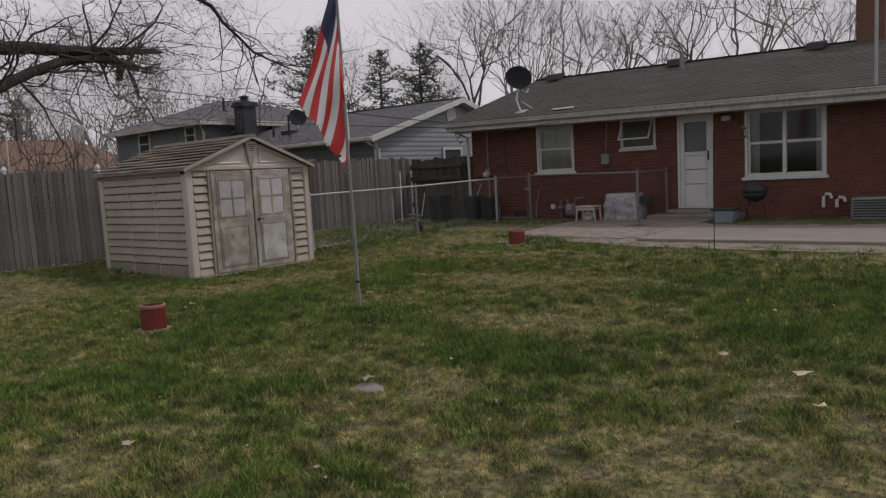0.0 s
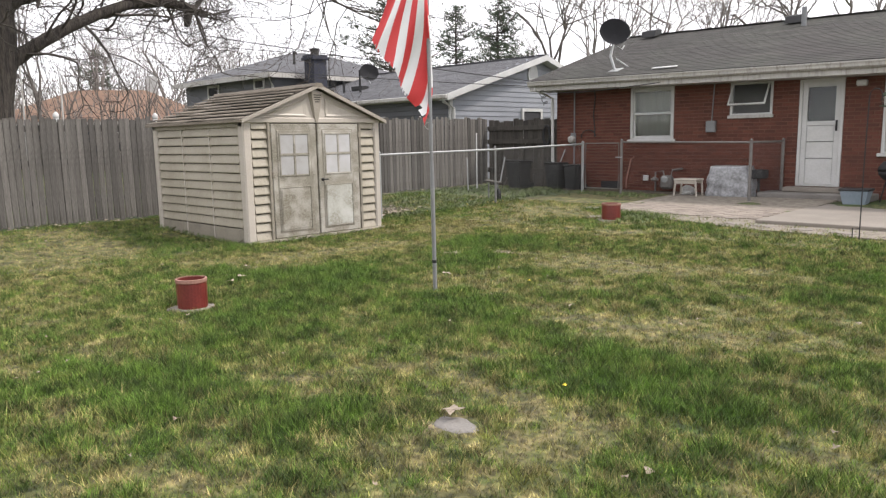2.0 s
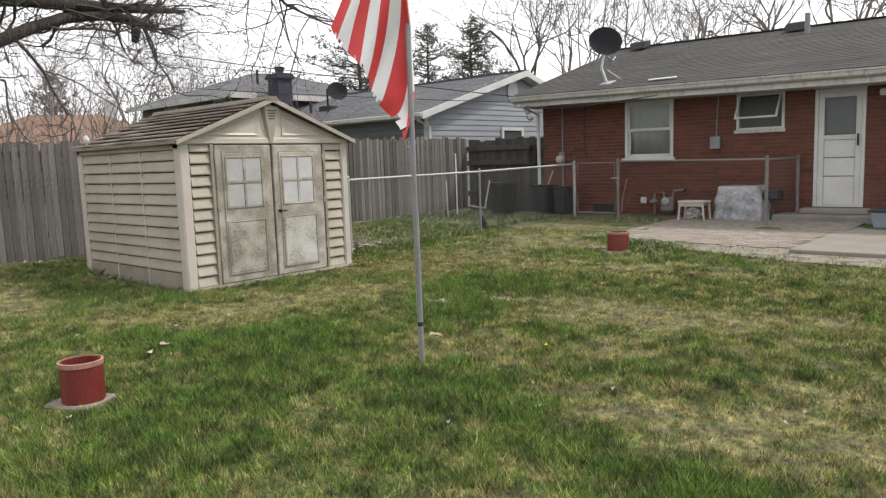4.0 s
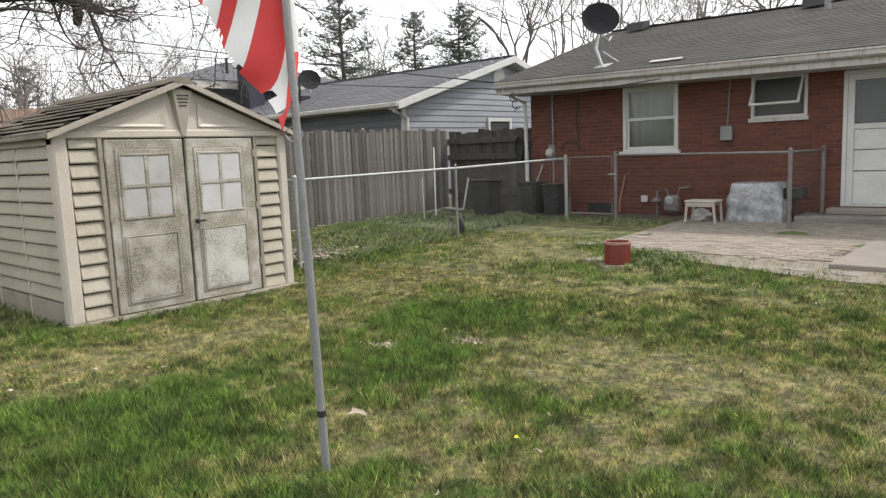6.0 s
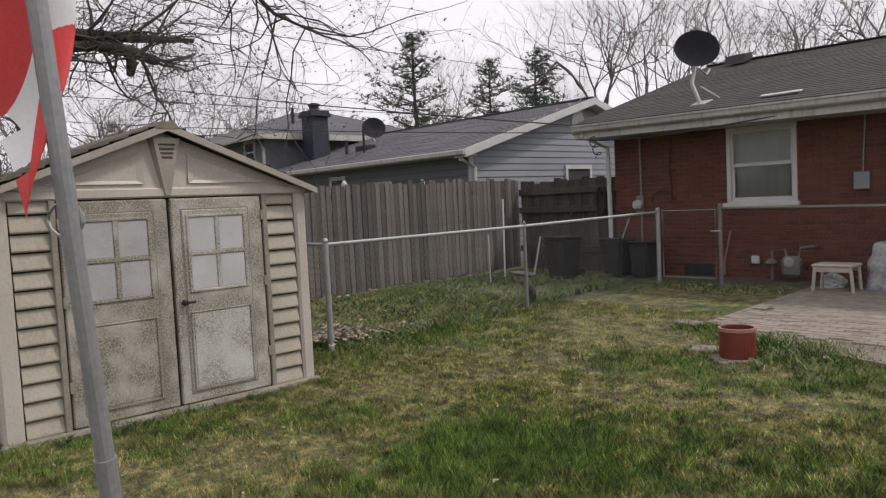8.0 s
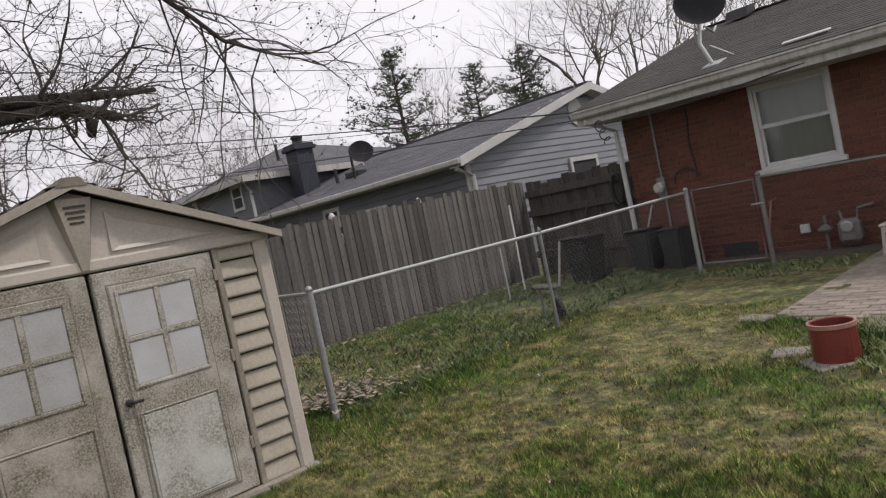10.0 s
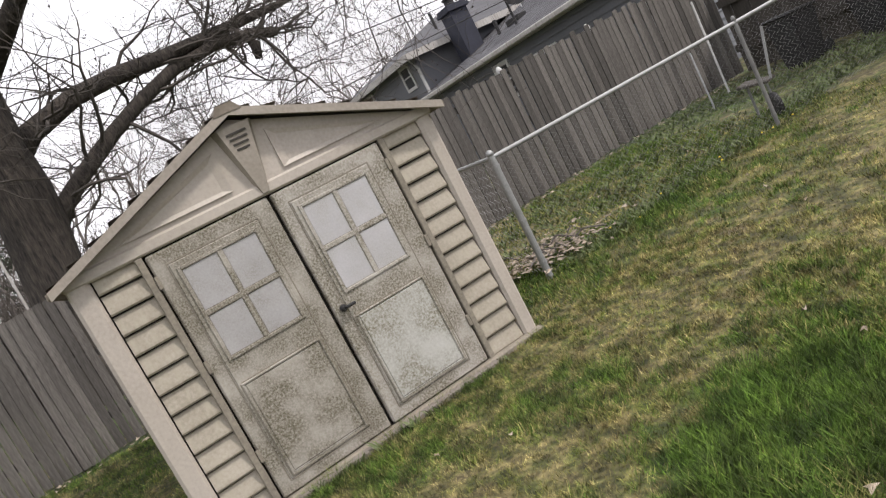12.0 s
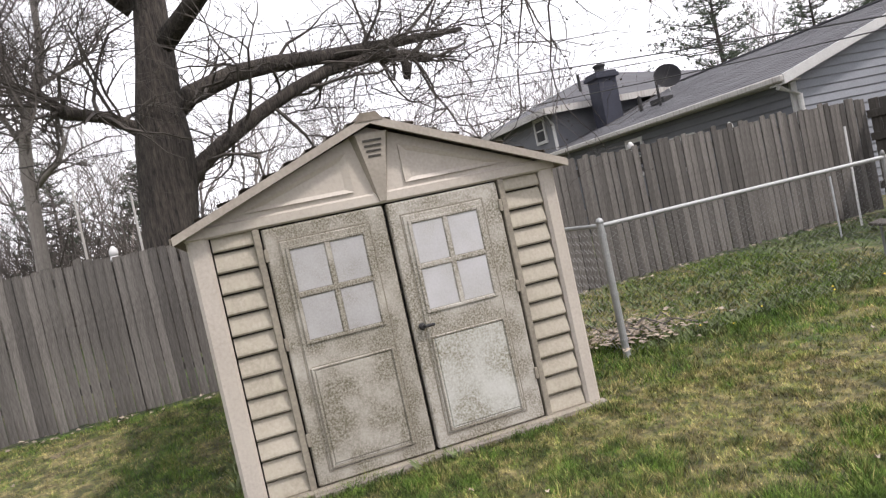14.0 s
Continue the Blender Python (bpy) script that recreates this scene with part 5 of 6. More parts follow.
far_house((-47, 20.5), 12, 8, 2.8, 4.9, 62, M_BROWNROOF, M_CHIM, "low far house with brown shingle hip roof")
far_house((-62, 18), 12, 8, 3.2, 5.4, 80, M_WHITE, M_SIDING, "far pale-roofed house with white chimney", True)
far_house((-58, 6), 13, 8, 2.8, 5.0, 95, M_NROOF, M_SIDING, "far low house with pale grey roof behind the oak")


# ---- trees ----
def grow(v, f, rng, p, d, length, r, depth, sides, droop=0.0, spread=0.6, lift=0.15, ends=None, kids=(2, 3)):
    """A limb that bends, tapers and forks."""
    n = 4 if depth > 1 else 3
    pts, rad = [p.copy()], [r]
    for i in range(n):
        d = (d + Vector((rng.uniform(-1, 1), rng.uniform(-1, 1), rng.uniform(-1, 1))) * 0.34 + Vector((0, 0, lift - droop)) * 0.35).normalized()
        p = p + d * (length / n)
        pts.append(p.copy())
        rad.append(r * (1 - 0.42 * (i + 1) / n))
    tube(v, f, pts, rad, sides)
    if depth == 0:
        if ends is not None:
            ends.append((p, d))
        return
    for k in range(rng.randint(*kids) + 1):
        at = pts[rng.randint(2, n)] if k else pts[-1]
        side = Vector((rng.uniform(-1, 1), rng.uniform(-1, 1), rng.uniform(-0.6, 0.9))).normalized()
        nd = (d * (1 - spread * rng.uniform(0.6, 1.1)) + side * spread).normalized()
        grow(v, f, rng, at.copy(), nd, length * rng.uniform(0.55, 0.85), r * rng.uniform(0.42, 0.6), depth - 1, max(3, sides - 1), droop, spread, lift, ends, kids)


def bare_tree(at, height, seed, material, label, stems=1, spread=0.5, depth=5):
    t = thing("bare_tree", label, "tree", at, group="bare trees in the distance")
    rng = random.Random(seed)
    v, f, cv, cf = [], [], [], []
    for s in range(stems):
        lean = Vector((rng.uniform(-0.25, 0.25), rng.uniform(-0.25, 0.25), 1)).normalized() if stems > 1 else Vector((rng.uniform(-0.06, 0.06), rng.uniform(-0.06, 0.06), 1)).normalized()
        p = Vector(at) + Vector((rng.uniform(-0.4, 0.4), rng.uniform(-0.4, 0.4), -0.2)) * (stems > 1)
        r = height * 0.0095 / math.sqrt(stems)
        trunk = [p + lean * (height * 0.32 * k / 4) + Vector((rng.uniform(-0.1, 0.1), rng.uniform(-0.1, 0.1), 0)) for k in range(5)]
        tube(v, f, trunk, [r * (1.25 - 0.1 * k) for k in range(5)], 7)
        for k in range(4):
            nd = (lean * 0.9 + Vector((rng.uniform(-1, 1), rng.uniform(-1, 1), 0.3)) * spread * (0.3 if k == 0 else 1)).normalized()
            grow(cv, cf, rng, trunk[4 if k < 2 else 3].copy(), nd, height * rng.uniform(0.2, 0.3), r * rng.uniform(0.5, 0.75), depth - 1, 5, 0.0, 0.52, 0.28)
    raw("trunk", v, f, material, t, smooth=True)
    raw("crown", cv, cf, material, t)
    return t


FAR = [  # angle left of north, distance from the yard, height, seed variant
    (35.5, 46, 17, 0), (31.5, 44, 18, 1), (27.5, 50, 16, 2), (22.5, 42, 15, 3), (17.5, 44, 16, 0), (13, 40, 15, 2), (8, 42, 16, 1), (3, 44, 15, 3), (-6, 46, 16, 0),
    (44.5, 56, 14, 2), (47.5, 60, 13, 3), (58, 62, 13, 0), (62, 55, 14, 1), (65.5, 58, 15, 2), (70, 50, 13, 3), (74, 46, 14, 0), (78, 52, 13, 1), (82, 44, 13, 2), (86, 48, 14, 3), (91, 40, 13, 1),
    (96, 46, 14, 0), (104, 30, 12, 2), (110, 40, 14, 3), (68, 75, 14, 1), (80, 80, 15, 0), (92, 75, 15, 2), (55, 80, 15, 3), (38.5, 70, 16, 1), (20, 70, 17, 2), (100, 70, 16, 1)]
models = []
for k, (a, d, h, s) in enumerate(FAR):
    pos = (-1 - d * math.sin(radians(a)), 3 + d * math.cos(radians(a)), 0)
    key = s
    found = [m for m in models if m[0] == key]
    if not found:
        # three of the four models wear the haze-paled twig colour
        ob = bare_tree(pos, 15.0, 20 + s, M_TWIGHAZE if s in (1, 2, 3) else M_TWIGPALE, "tall leafless tree with fine spreading twigs", 3 if s == 1 else 1, 0.5 + 0.1 * s, 5)
        ob.scale = (h / 15,) * 3
        models.append((key, ob))
    else:
        ob = copy_thing(found[0][1], pose(*pos, 0, 0, 67 * k))
        ob.scale = (h / 15,) * 3


def evergreen(at, height, width, seed, label):
    """A pine: whorls of upswept boughs of uneven reach, with tufts of needles towards their ends."""
    t = thing("pine_tree", label, "tree", at, group="dark pines behind the roofs")
    rng = random.Random(seed)
    v, f, cv, cf = [], [], [], []
    tube(v, f, [(at[0] + 0.1 * math.sin(k), at[1], height * k / 6) for k in range(7)], [0.22 * (1 - k / 6.6) for k in range(7)], 7)
    z = height * 0.2
    while z < height:
        k = z / height
        whorl = 1.0 if rng.random() < 0.75 else 0.55
        for _ in range(rng.randint(4, 6)):
            reach = width * whorl * min(1.0, (1.02 - k) * 2.2) ** 0.75 * rng.uniform(0.45, 1.1) + 0.12
            a = rng.uniform(0, 6.283)
            p0 = Vector((at[0], at[1], z + rng.uniform(-0.15, 0.15)))
            tip = p0 + Vector((math.cos(a) * reach, math.sin(a) * reach, reach * rng.uniform(0.05, 0.55)))
            mid = (p0 + tip) / 2 - Vector((0, 0, 0.08 * reach))
            tube(v, f, [p0, mid, tip], [0.045, 0.03, 0.01], 3)
            for q in range(int(6 + reach * 9)):
                w = rng.uniform(0.35, 1.08)
                c = (p0.lerp(mid, w * 2) if w < 0.5 else mid.lerp(tip, w * 2 - 1)) + Vector((rng.gauss(0, 0.17), rng.gauss(0, 0.17), rng.gauss(0.05, 0.09)))
                for _ in range(9):
                    d = Vector((rng.uniform(-1, 1), rng.uniform(-1, 1), rng.uniform(-0.3, 1))).normalized() * rng.uniform(0.12, 0.26)
                    o = d.orthogonal().normalized() * 0.016
                    i = len(cv)
                    cv += [c - o, c + o, c + d]
                    cf.append((i, i + 1, i + 2))
        z += rng.uniform(0.3, 0.5)
    raw("trunk", v, f, M_BARK, t)
    raw("crown", cv, cf, M_NEEDLE, t, "dark green needle crown with gaps")


def polar(a, d):
    return (1.65 - d * math.sin(radians(a)), 0.49 + d * math.cos(radians(a)), 0)


evergreen(polar(48.0, 46), 10.8, 3.0, 1, "broad dark green pine rising behind the grey roof")
evergreen(polar(43.0, 50), 9.8, 2.2, 2, "thin dark pine with sparse crown")
evergreen(polar(39.9, 47), 9.5, 2.4, 3, "dark green pine with pointed crown")
evergreen(polar(68.5, 62), 8.2, 2.4, 4, "rounded dark far conifer")
evergreen((-45, -0.6, 0), 8.3, 2.6, 5, "dark far conifer behind the board fence")
evergreen((-45, 3.5, 0), 7.5, 2.8, 6, "broad brownish far conifer behind the oak")


def oak():
    at = Vector((-17.7, 5.95, 0))
    t = thing("oak_tree", "large bare oak with dark rough bark and long low limbs", "tree", tuple(at))
    rng = random.Random(12)
    v, f = [], []
    P = lambda x, y, z: Vector((x, y, z))
    tube(v, f, [P(-17.7, 5.9, -0.2), P(-17.7, 5.9, 0.3), P(-17.7, 5.95, 1.2), P(-17.72, 6.06, 2.3), P(-17.75, 6.2, 3.2), P(-17.77, 6.28, 3.85), P(-17.78, 6.34, 4.56), P(-17.81, 6.46, 5.36), P(-17.8, 6.6, 6.6), P(-17.9, 6.7, 8.4), P(-17.9, 6.5, 10.5)], [0.74, 0.6, 0.53, 0.5, 0.52, 0.51, 0.42, 0.36, 0.28, 0.2, 0.12], 18)
    trunk = raw("trunk", v, f, M_BARK, t, "thick dark furrowed trunk", smooth=True)
    limbs = [
        ([P(-17.8, 6.4, 4.35), P(-17.92, 6.9, 4.72), P(-18.12, 7.8, 5.06), P(-18.32, 8.7, 5.2), P(-18.55, 9.6, 5.25), P(-18.79, 10.66, 5.36), P(-19.04, 11.76, 5.49), P(-19.35, 13.1, 5.65)], [0.26, 0.2, 0.175, 0.165, 0.15, 0.135, 0.1, 0.05]),
        ([P(-17.76, 6.3, 2.9), P(-17.87, 6.72, 3.34), P(-18.0, 7.24, 3.72), P(-18.2, 8.1, 4.24), P(-18.37, 8.8, 4.6), P(-18.56, 9.65, 4.96), P(-18.8, 10.7, 5.18), P(-18.98, 11.5, 5.16), P(-19.1, 12.1, 5.03)], [0.25, 0.17, 0.15, 0.14, 0.135, 0.13, 0.125, 0.12, 0.09]),
        ([P(-18.94, 11.35, 5.18), P(-18.99, 11.52, 4.92), P(-18.97, 11.45, 4.64)], [0.13, 0.13, 0.08]),
        ([P(-17.72, 6.1, 4.1), P(-17.65, 5.75, 4.32), P(-17.57, 5.4, 4.5), P(-17.44, 4.84, 4.62), P(-17.38, 4.66, 4.7)], [0.17, 0.12, 0.11, 0.11, 0.09]),
        ([P(-17.45, 4.9, 4.64), P(-17.4, 4.6, 4.95), P(-17.3, 4.2, 5.2), P(-17.2, 3.9, 5.3)], [0.06, 0.05, 0.03, 0.012]),
        ([P(-17.7, 6.6, 5.6), P(-16.7, 7.8, 6.5), P(-15.4, 9.0, 6.7), P(-13.9, 9.9, 6.3), P(-12.86, 10.57, 5.49), P(-12.73, 10.74, 5.13), P(-12.53, 10.98, 4.81), P(-12.33, 11.23, 4.45), P(-12.03, 11.63, 4.2)], [0.2, 0.15, 0.11, 0.075, 0.045, 0.038, 0.033, 0.028, 0.018]),
        ([P(-17.8, 6.3, 6.4), P(-17.3, 5.0, 7.6), P(-16.8, 3.6, 8.6), P(-16.4, 2.2, 9.2)], [0.2, 0.14, 0.08, 0.02]),
        ([P(-17.7, 6.5, 6.7), P(-16.2, 6.9, 7.7), P(-14.4, 7.6, 8.2), P(-12.6, 8.4, 8.1), P(-11.2, 9.0, 7.6)], [0.18, 0.14, 0.09, 0.05, 0.015]),
    ]
    cv, cf, ends = [], [], []
    for pts, rad in limbs:
        v, f = [], []
        tube(v, f, pts, rad, 9)
        raw("limb", v, f, M_BARK, t, smooth=True)
        if len(pts) < 4:
            continue
        for k in range(2, len(pts)):
            for _ in range(3 if k < len(pts) - 1 else 8):
                d = (pts[k] - pts[k - 1]).normalized() * 0.6 + Vector((rng.uniform(-1, 1), rng.uniform(-0.7, 1), rng.uniform(-0.7, 0.8)))
                grow(cv, cf, rng, pts[k - 1].lerp(pts[k], rng.random()), d.normalized(), rng.uniform(0.8, 1.9), max(0.016, min(rad[k] * 0.4, 0.04)), 3, 4, 0.14, 0.7, 0.1, ends)
    for k in range(6):
        d = Vector((rng.uniform(-1, 1), rng.uniform(-1, 1), rng.uniform(0.2, 1))).normalized()
        grow(cv, cf, rng, P(-17.9, 6.6, 8 + 0.4 * k), d, 2.0, 0.09, 4, 5, 0.0, 0.6, 0.2, ends)
    tagged(raw("twig_growth", cv, cf, M_TWIG, t, "fine crooked twigs"), kind="stuff")
    lv, lf = [], []
    for p, d in ends:
        if rng.random() < 0.3:
            for _ in range(2):
                c = p + Vector((rng.gauss(0, 0.03), rng.gauss(0, 0.03), rng.gauss(0, 0.03)))
                u = Vector((rng.uniform(-1, 1), rng.uniform(-1, 1), rng.uniform(-1, 0.4))).normalized() * rng.uniform(0.02, 0.045)
                w = u.orthogonal().normalized() * 0.02
                i = len(lv)
                lv += [c, c + u * 0.5 + w, c + u, c + u * 0.5 - w]
                lf.append((i, i + 1, i + 2, i + 3))
    raw("bud", lv, lf, M_TWIG, t, "withered brown buds and leaf tufts")


oak()


def crooked_tree(at, stem, boughs, seed, label):
    """A slim leafless tree with a leaning stem and a few crooked boughs."""
    t = thing("bare_tree", label, "tree", at, group="bare trees behind the board fence")
    rng = random.Random(seed)
    v, f = [], []
    n = len(stem)
    tube(v, f, [Vector(p) for p in stem], [0.17 - 0.12 * k / n for k in range(n)], 9)
    raw("trunk", v, f, M_PALEBARK, t, smooth=True)
    cv, cf = [], []
    for pts, r in [(stem[2:], 0.1), *boughs]:
        pts = [Vector(p) for p in pts]
        if r < 0.1:
            v, f = [], []
            tube(v, f, pts, [r * (1 - 0.7 * k / len(pts)) for k in range(len(pts))], 7)
            raw("limb", v, f, M_PALEBARK, t, smooth=True)
        for k in range(1, len(pts)):
            for _ in range(3 if k < len(pts) - 1 else 7):
                d = (pts[k] - pts[k - 1]).normalized() * 0.7 + Vector((rng.uniform(-0.8, 0.8), rng.uniform(-1, 1), rng.uniform(-0.3, 0.9)))
                grow(cv, cf, rng, pts[k - 1].lerp(pts[k], rng.random()), d.normalized(), rng.uniform(0.7, 1.5), 0.026, 3, 4, 0.0, 0.65, 0.12)
    tagged(raw("twig_growth", cv, cf, M_TWIGPALE, t), kind="stuff")


crooked_tree((-21.0, 3.2, 0), [(-21, 3.2, -0.2), (-21, 3.22, 2.0), (-21, 3.35, 4.3), (-21, 3.46, 5.09), (-21, 3.73, 5.72), (-21, 3.99, 6.23), (-21, 4.16, 6.9), (-20.9, 4.3, 8.5)],
             [([(-21, 3.38, 4.9), (-20.9, 3.15, 5.53), (-20.8, 2.77, 6.05), (-20.6, 2.3, 6.6)], 0.09), ([(-21, 3.4, 3.95), (-20.9, 4.01, 4.45), (-20.9, 4.2, 4.78), (-20.9, 4.19, 5.18)], 0.08), ([(-21, 3.55, 5.4), (-21, 3.48, 6.18), (-21, 3.39, 6.91)], 0.08), ([(-21, 3.88, 6.05), (-20.9, 4.3, 6.23), (-20.8, 5.06, 6.5)], 0.06)], 41, "slim pale-barked leafless tree with crooked boughs behind the fence")
crooked_tree((-21.0, 2.1, 0), [(-21, 2.05, -0.2), (-21, 2.12, 2.6), (-21, 2.28, 4.27), (-21, 2.4, 4.8), (-21, 2.75, 5.51), (-21, 3.07, 6.3), (-21.2, 3.3, 7.4)],
             [([(-21, 2.3, 4.4), (-20.8, 1.7, 5.2), (-20.6, 1.1, 5.8)], 0.07), ([(-21, 2.5, 5.0), (-21.4, 2.9, 5.6), (-21.8, 3.0, 6.4)], 0.06)], 42, "thin leaning pale leafless tree behind the fence")


def brush():
    """Dry stalks and brown brush just beyond the board fence."""
    rng = random.Random(91)
    v, f = [], []
    for _ in range(420):
        p = Vector((rng.uniform(-34, -23), rng.uniform(-7, 6.5), 0))
        h = rng.uniform(1.5, 4.2)
        for _ in range(4):
            d = Vector((rng.uniform(-0.5, 0.5), rng.uniform(-0.5, 0.5), 1))
            m = p + d * h * 0.5
            e = m + (d + Vector((rng.uniform(-0.6, 0.6), rng.uniform(-0.6, 0.6), -0.1))) * h * 0.45
            tube(v, f, [p, m, e], [0.028, 0.018, 0.006], 3)
            for _ in range(5):
                b = m.lerp(e, rng.uniform(-0.5, 1))
                tube(v, f, [b, b + Vector((rng.uniform(-1, 1), rng.uniform(-1, 1), rng.uniform(-0.1, 0.9))) * 0.45], [0.012, 0.004], 3)
    tagged(raw("brush", v, f, M_TWIG, None), "brown leafless brush beyond the board fence", "shrubs", kind="stuff")


brush()


def far_woods():
    """Brown leafless thicket and low scrub beyond the fences."""
    rng = random.Random(77)
    v, f = [], []
    for _ in range(4200):
        a = radians(rng.uniform(52, 128))
        d = rng.uniform(34, 75)
        x, y = -1 - d * math.sin(a), 3 + d * math.cos(a)
        h = rng.uniform(2.0, 6.6) * (0.5 + rng.random()) * d / 55
        lean = Vector((rng.uniform(-0.35, 0.35), rng.uniform(-0.35, 0.35), 1))
        p = Vector((x, y, -0.1))
        mid = p + lean * h * 0.5
        tip = mid + (lean + Vector((rng.uniform(-0.4, 0.4), rng.uniform(-0.4, 0.4), 0))) * h * 0.5
        tube(v, f, [p, mid, tip], [0.05, 0.035, 0.012], 3)
        for _ in range(3):
            b = mid.lerp(tip, rng.uniform(-0.4, 0.8))
            tube(v, f, [b, b + Vector((rng.uniform(-1, 1), rng.uniform(-1, 1), rng.uniform(0.3, 1.2))) * h * 0.22], [0.02, 0.008], 3)
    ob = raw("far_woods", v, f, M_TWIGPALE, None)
    tagged(ob, "far brown leafless thicket behind the gardens", "woods", kind="stuff")


far_woods()


# ---- cables ----
def cable(pts, sag, r=0.012):
    c = thing("overhead_cable", "thin black overhead cable sagging between houses", "cable", pts[0], group="overhead cables")
    a, b = Vector(pts[0]), Vector(pts[1])
    line = [a.lerp(b, k / 14) - Vector((0, 0, sag * 4 * (k / 14) * (1 - k / 14))) for k in range(15)]
    rod("line", line, r, M_WIRE, c, sides=4)


cable([(-10.1, 16.3, 2.7), (-40, 9.5, 9.0)], 0.3)
cable([(-10.2, 16.2, 2.62), (-42, 6.5, 7.2)], 0.4, 0.009)
cable([(-18, -14, 6.4), (-19, 40, 6.2)], 0.5, 0.01)
cable([(-20.5, -14, 4.6), (-21, 40, 5.0)], 0.4, 0.01)


# ---- things by the house ----
def gz(x, y):
    return float(ground_z(x, y))


def stool():
    z = 0.15
    s = thing("plastic_stool", "small cream plastic step stool on the patio", "stool", (-6.1, 15.45, z))
    x0, x1, y0, y1 = -6.36, -5.86, 15.3, 15.65
    part("seat", boxes((x0, x1, y0, y1, z + 0.33, z + 0.37), bevel=0.015), M_PLASTIC, s)
    for ya in (y0 + 0.015, y1 - 0.03):
        part("apron", boxes((x0 + 0.02, x1 - 0.02, ya, ya + 0.015, z + 0.27, z + 0.33)), M_PLASTIC, s)
    for x, dx in ((x0 + 0.04, -0.03), (x1 - 0.04, 0.03)):
        for y in (y0 + 0.03, y1 - 0.03):
            rod("leg", [(x, y, z + 0.34), (x + dx, y, z)], 0.022, M_PLASTIC, s, sides=6)


def bag():
    b = thing("plastic_bag", "crumpled white plastic bag lying under the stool", "bag", (-6.25, 15.75, 0.16))
    rng = random.Random(17)
    bm = bmesh.new()
    bmesh.ops.create_icosphere(bm, subdivisions=3, radius=0.16)
    for w in bm.verts:
        w.co *= rng.uniform(0.8, 1.1)
        w.co.z = max(w.co.z, -0.1) * 0.75
        w.co += Vector((-6.25, 15.75, 0.24))
    part("skin", bm, M_WHITE, b)


def tarp_grill():
    z = 0.15
    g = thing("covered_grill", "grill wrapped in a crumpled grey tarpaulin beside the gate post", "grill cover", (-5.4, 15.85, z))
    bm = bmesh.new()
    n, m = 64, 18
    rng = random.Random(3)
    rings = []
    for j in range(m + 1):
        k = j / m
        w = 0.43 - 0.09 * k ** 4 if k < 0.95 else 0.28
        zz = z + 0.62 * min(k * 1.06, 1.0)
        ring = []
        for i in range(n):
            a = 2 * math.pi * i / n
            sq = 1 / max(abs(math.cos(a)), abs(math.sin(a))) ** 0.75
            r = w * sq * (1 + (0.05 * math.sin(7 * a + 2 * k) + 0.035 * math.sin(13 * a - 5 * k)) * (1.15 - k) + 0.02 * math.sin(17 * k + 3 * a) + rng.uniform(-0.012, 0.012))
            ring.append(bm.verts.new((-5.38 + r * math.cos(a), 15.85 + 0.7 * r * math.sin(a), zz + rng.uniform(-0.008, 0.008))))
        rings.append(ring)
    for a, b in zip(rings, rings[1:]):
        for i in range(n):
            bm.faces.new((a[i], a[(i + 1) % n], b[(i + 1) % n], b[i]))
    bm.faces.new(rings[-1])
    part("cover", bm, M_TARP, g, smooth=True)
    part("side_burner", boxes((-4.98, -4.72, 15.7, 16.0, z + 0.38, z + 0.55), bevel=0.02), M_BLACK, g)
    rod("leg", [(-4.85, 15.85, z), (-4.85, 15.85, z + 0.4)], 0.02, M_BLACK, g)


def gas_meter():
    g = thing("gas_meter", "grey gas meter with pipes on the brick wall", "gas meter", (-6.93, 16.2, 0.15))
    part("meter_body", boxes((-7.08, -6.82, 16.1, 16.3, 0.38, 0.68), bevel=0.05), M_DULLSTEEL, g)
    f = part("dial", lathe([(0.07, 0), (0.075, 0.02), (0.05, 0.03)], (0, 0, 0), 14), M_STEEL, g)
    f.matrix_basis = pose(-6.95, 16.1, 0.6, 90)
    rod("pipe", [(-7.25, 16.25, 0.12), (-7.25, 16.25, 0.75), (-7.05, 16.22, 0.78), (-7.02, 16.2, 0.66)], 0.02, M_DULLSTEEL, g)
    rod("pipe", [(-6.86, 16.2, 0.66), (-6.84, 16.22, 0.8), (-6.7, 16.3, 0.82), (-6.7, 16.4, 0.82)], 0.02, M_DULLSTEEL, g)
    part("regulator", lathe([(0.06, 0), (0.09, 0.02), (0.09, 0.04), (0.03, 0.09)], (-7.25, 16.22, 0.55), 14), M_DULLSTEEL, g)
    g.location.z -= 0.15


def kettle_grill():
    z = 0.15
    g = thing("kettle_grill", "black round kettle grill on thin legs below the window", "grill", (-2.55, 15.75, z))
    c = (-2.55, 15.75, z)
    part("bowl", lathe([(0.03, 0.45), (0.18, 0.5), (0.27, 0.6), (0.28, 0.68)], c, 24), M_BLACK, g, smooth=True)
    lid = part("lid", lathe([(0.29, 0.68), (0.28, 0.75), (0.2, 0.86), (0.06, 0.91), (0.01, 0.915)], c, 24), M_BLACK, g, smooth=True)
    rod("lid_handle", [(-2.63, 15.75, z + 0.9), (-2.6, 15.75, z + 0.96), (-2.5, 15.75, z + 0.96), (-2.47, 15.75, z + 0.9)], 0.012, M_BLACK, lid)
    for a in (0.5, 2.6, 4.7):
        rod("leg", [(c[0] + 0.15 * math.cos(a), c[1] + 0.15 * math.sin(a), z + 0.52), (c[0] + 0.3 * math.cos(a), c[1] + 0.3 * math.sin(a), z)], 0.013, M_BLACK, g)
    g.scale = (0.84, 0.84, 0.84)


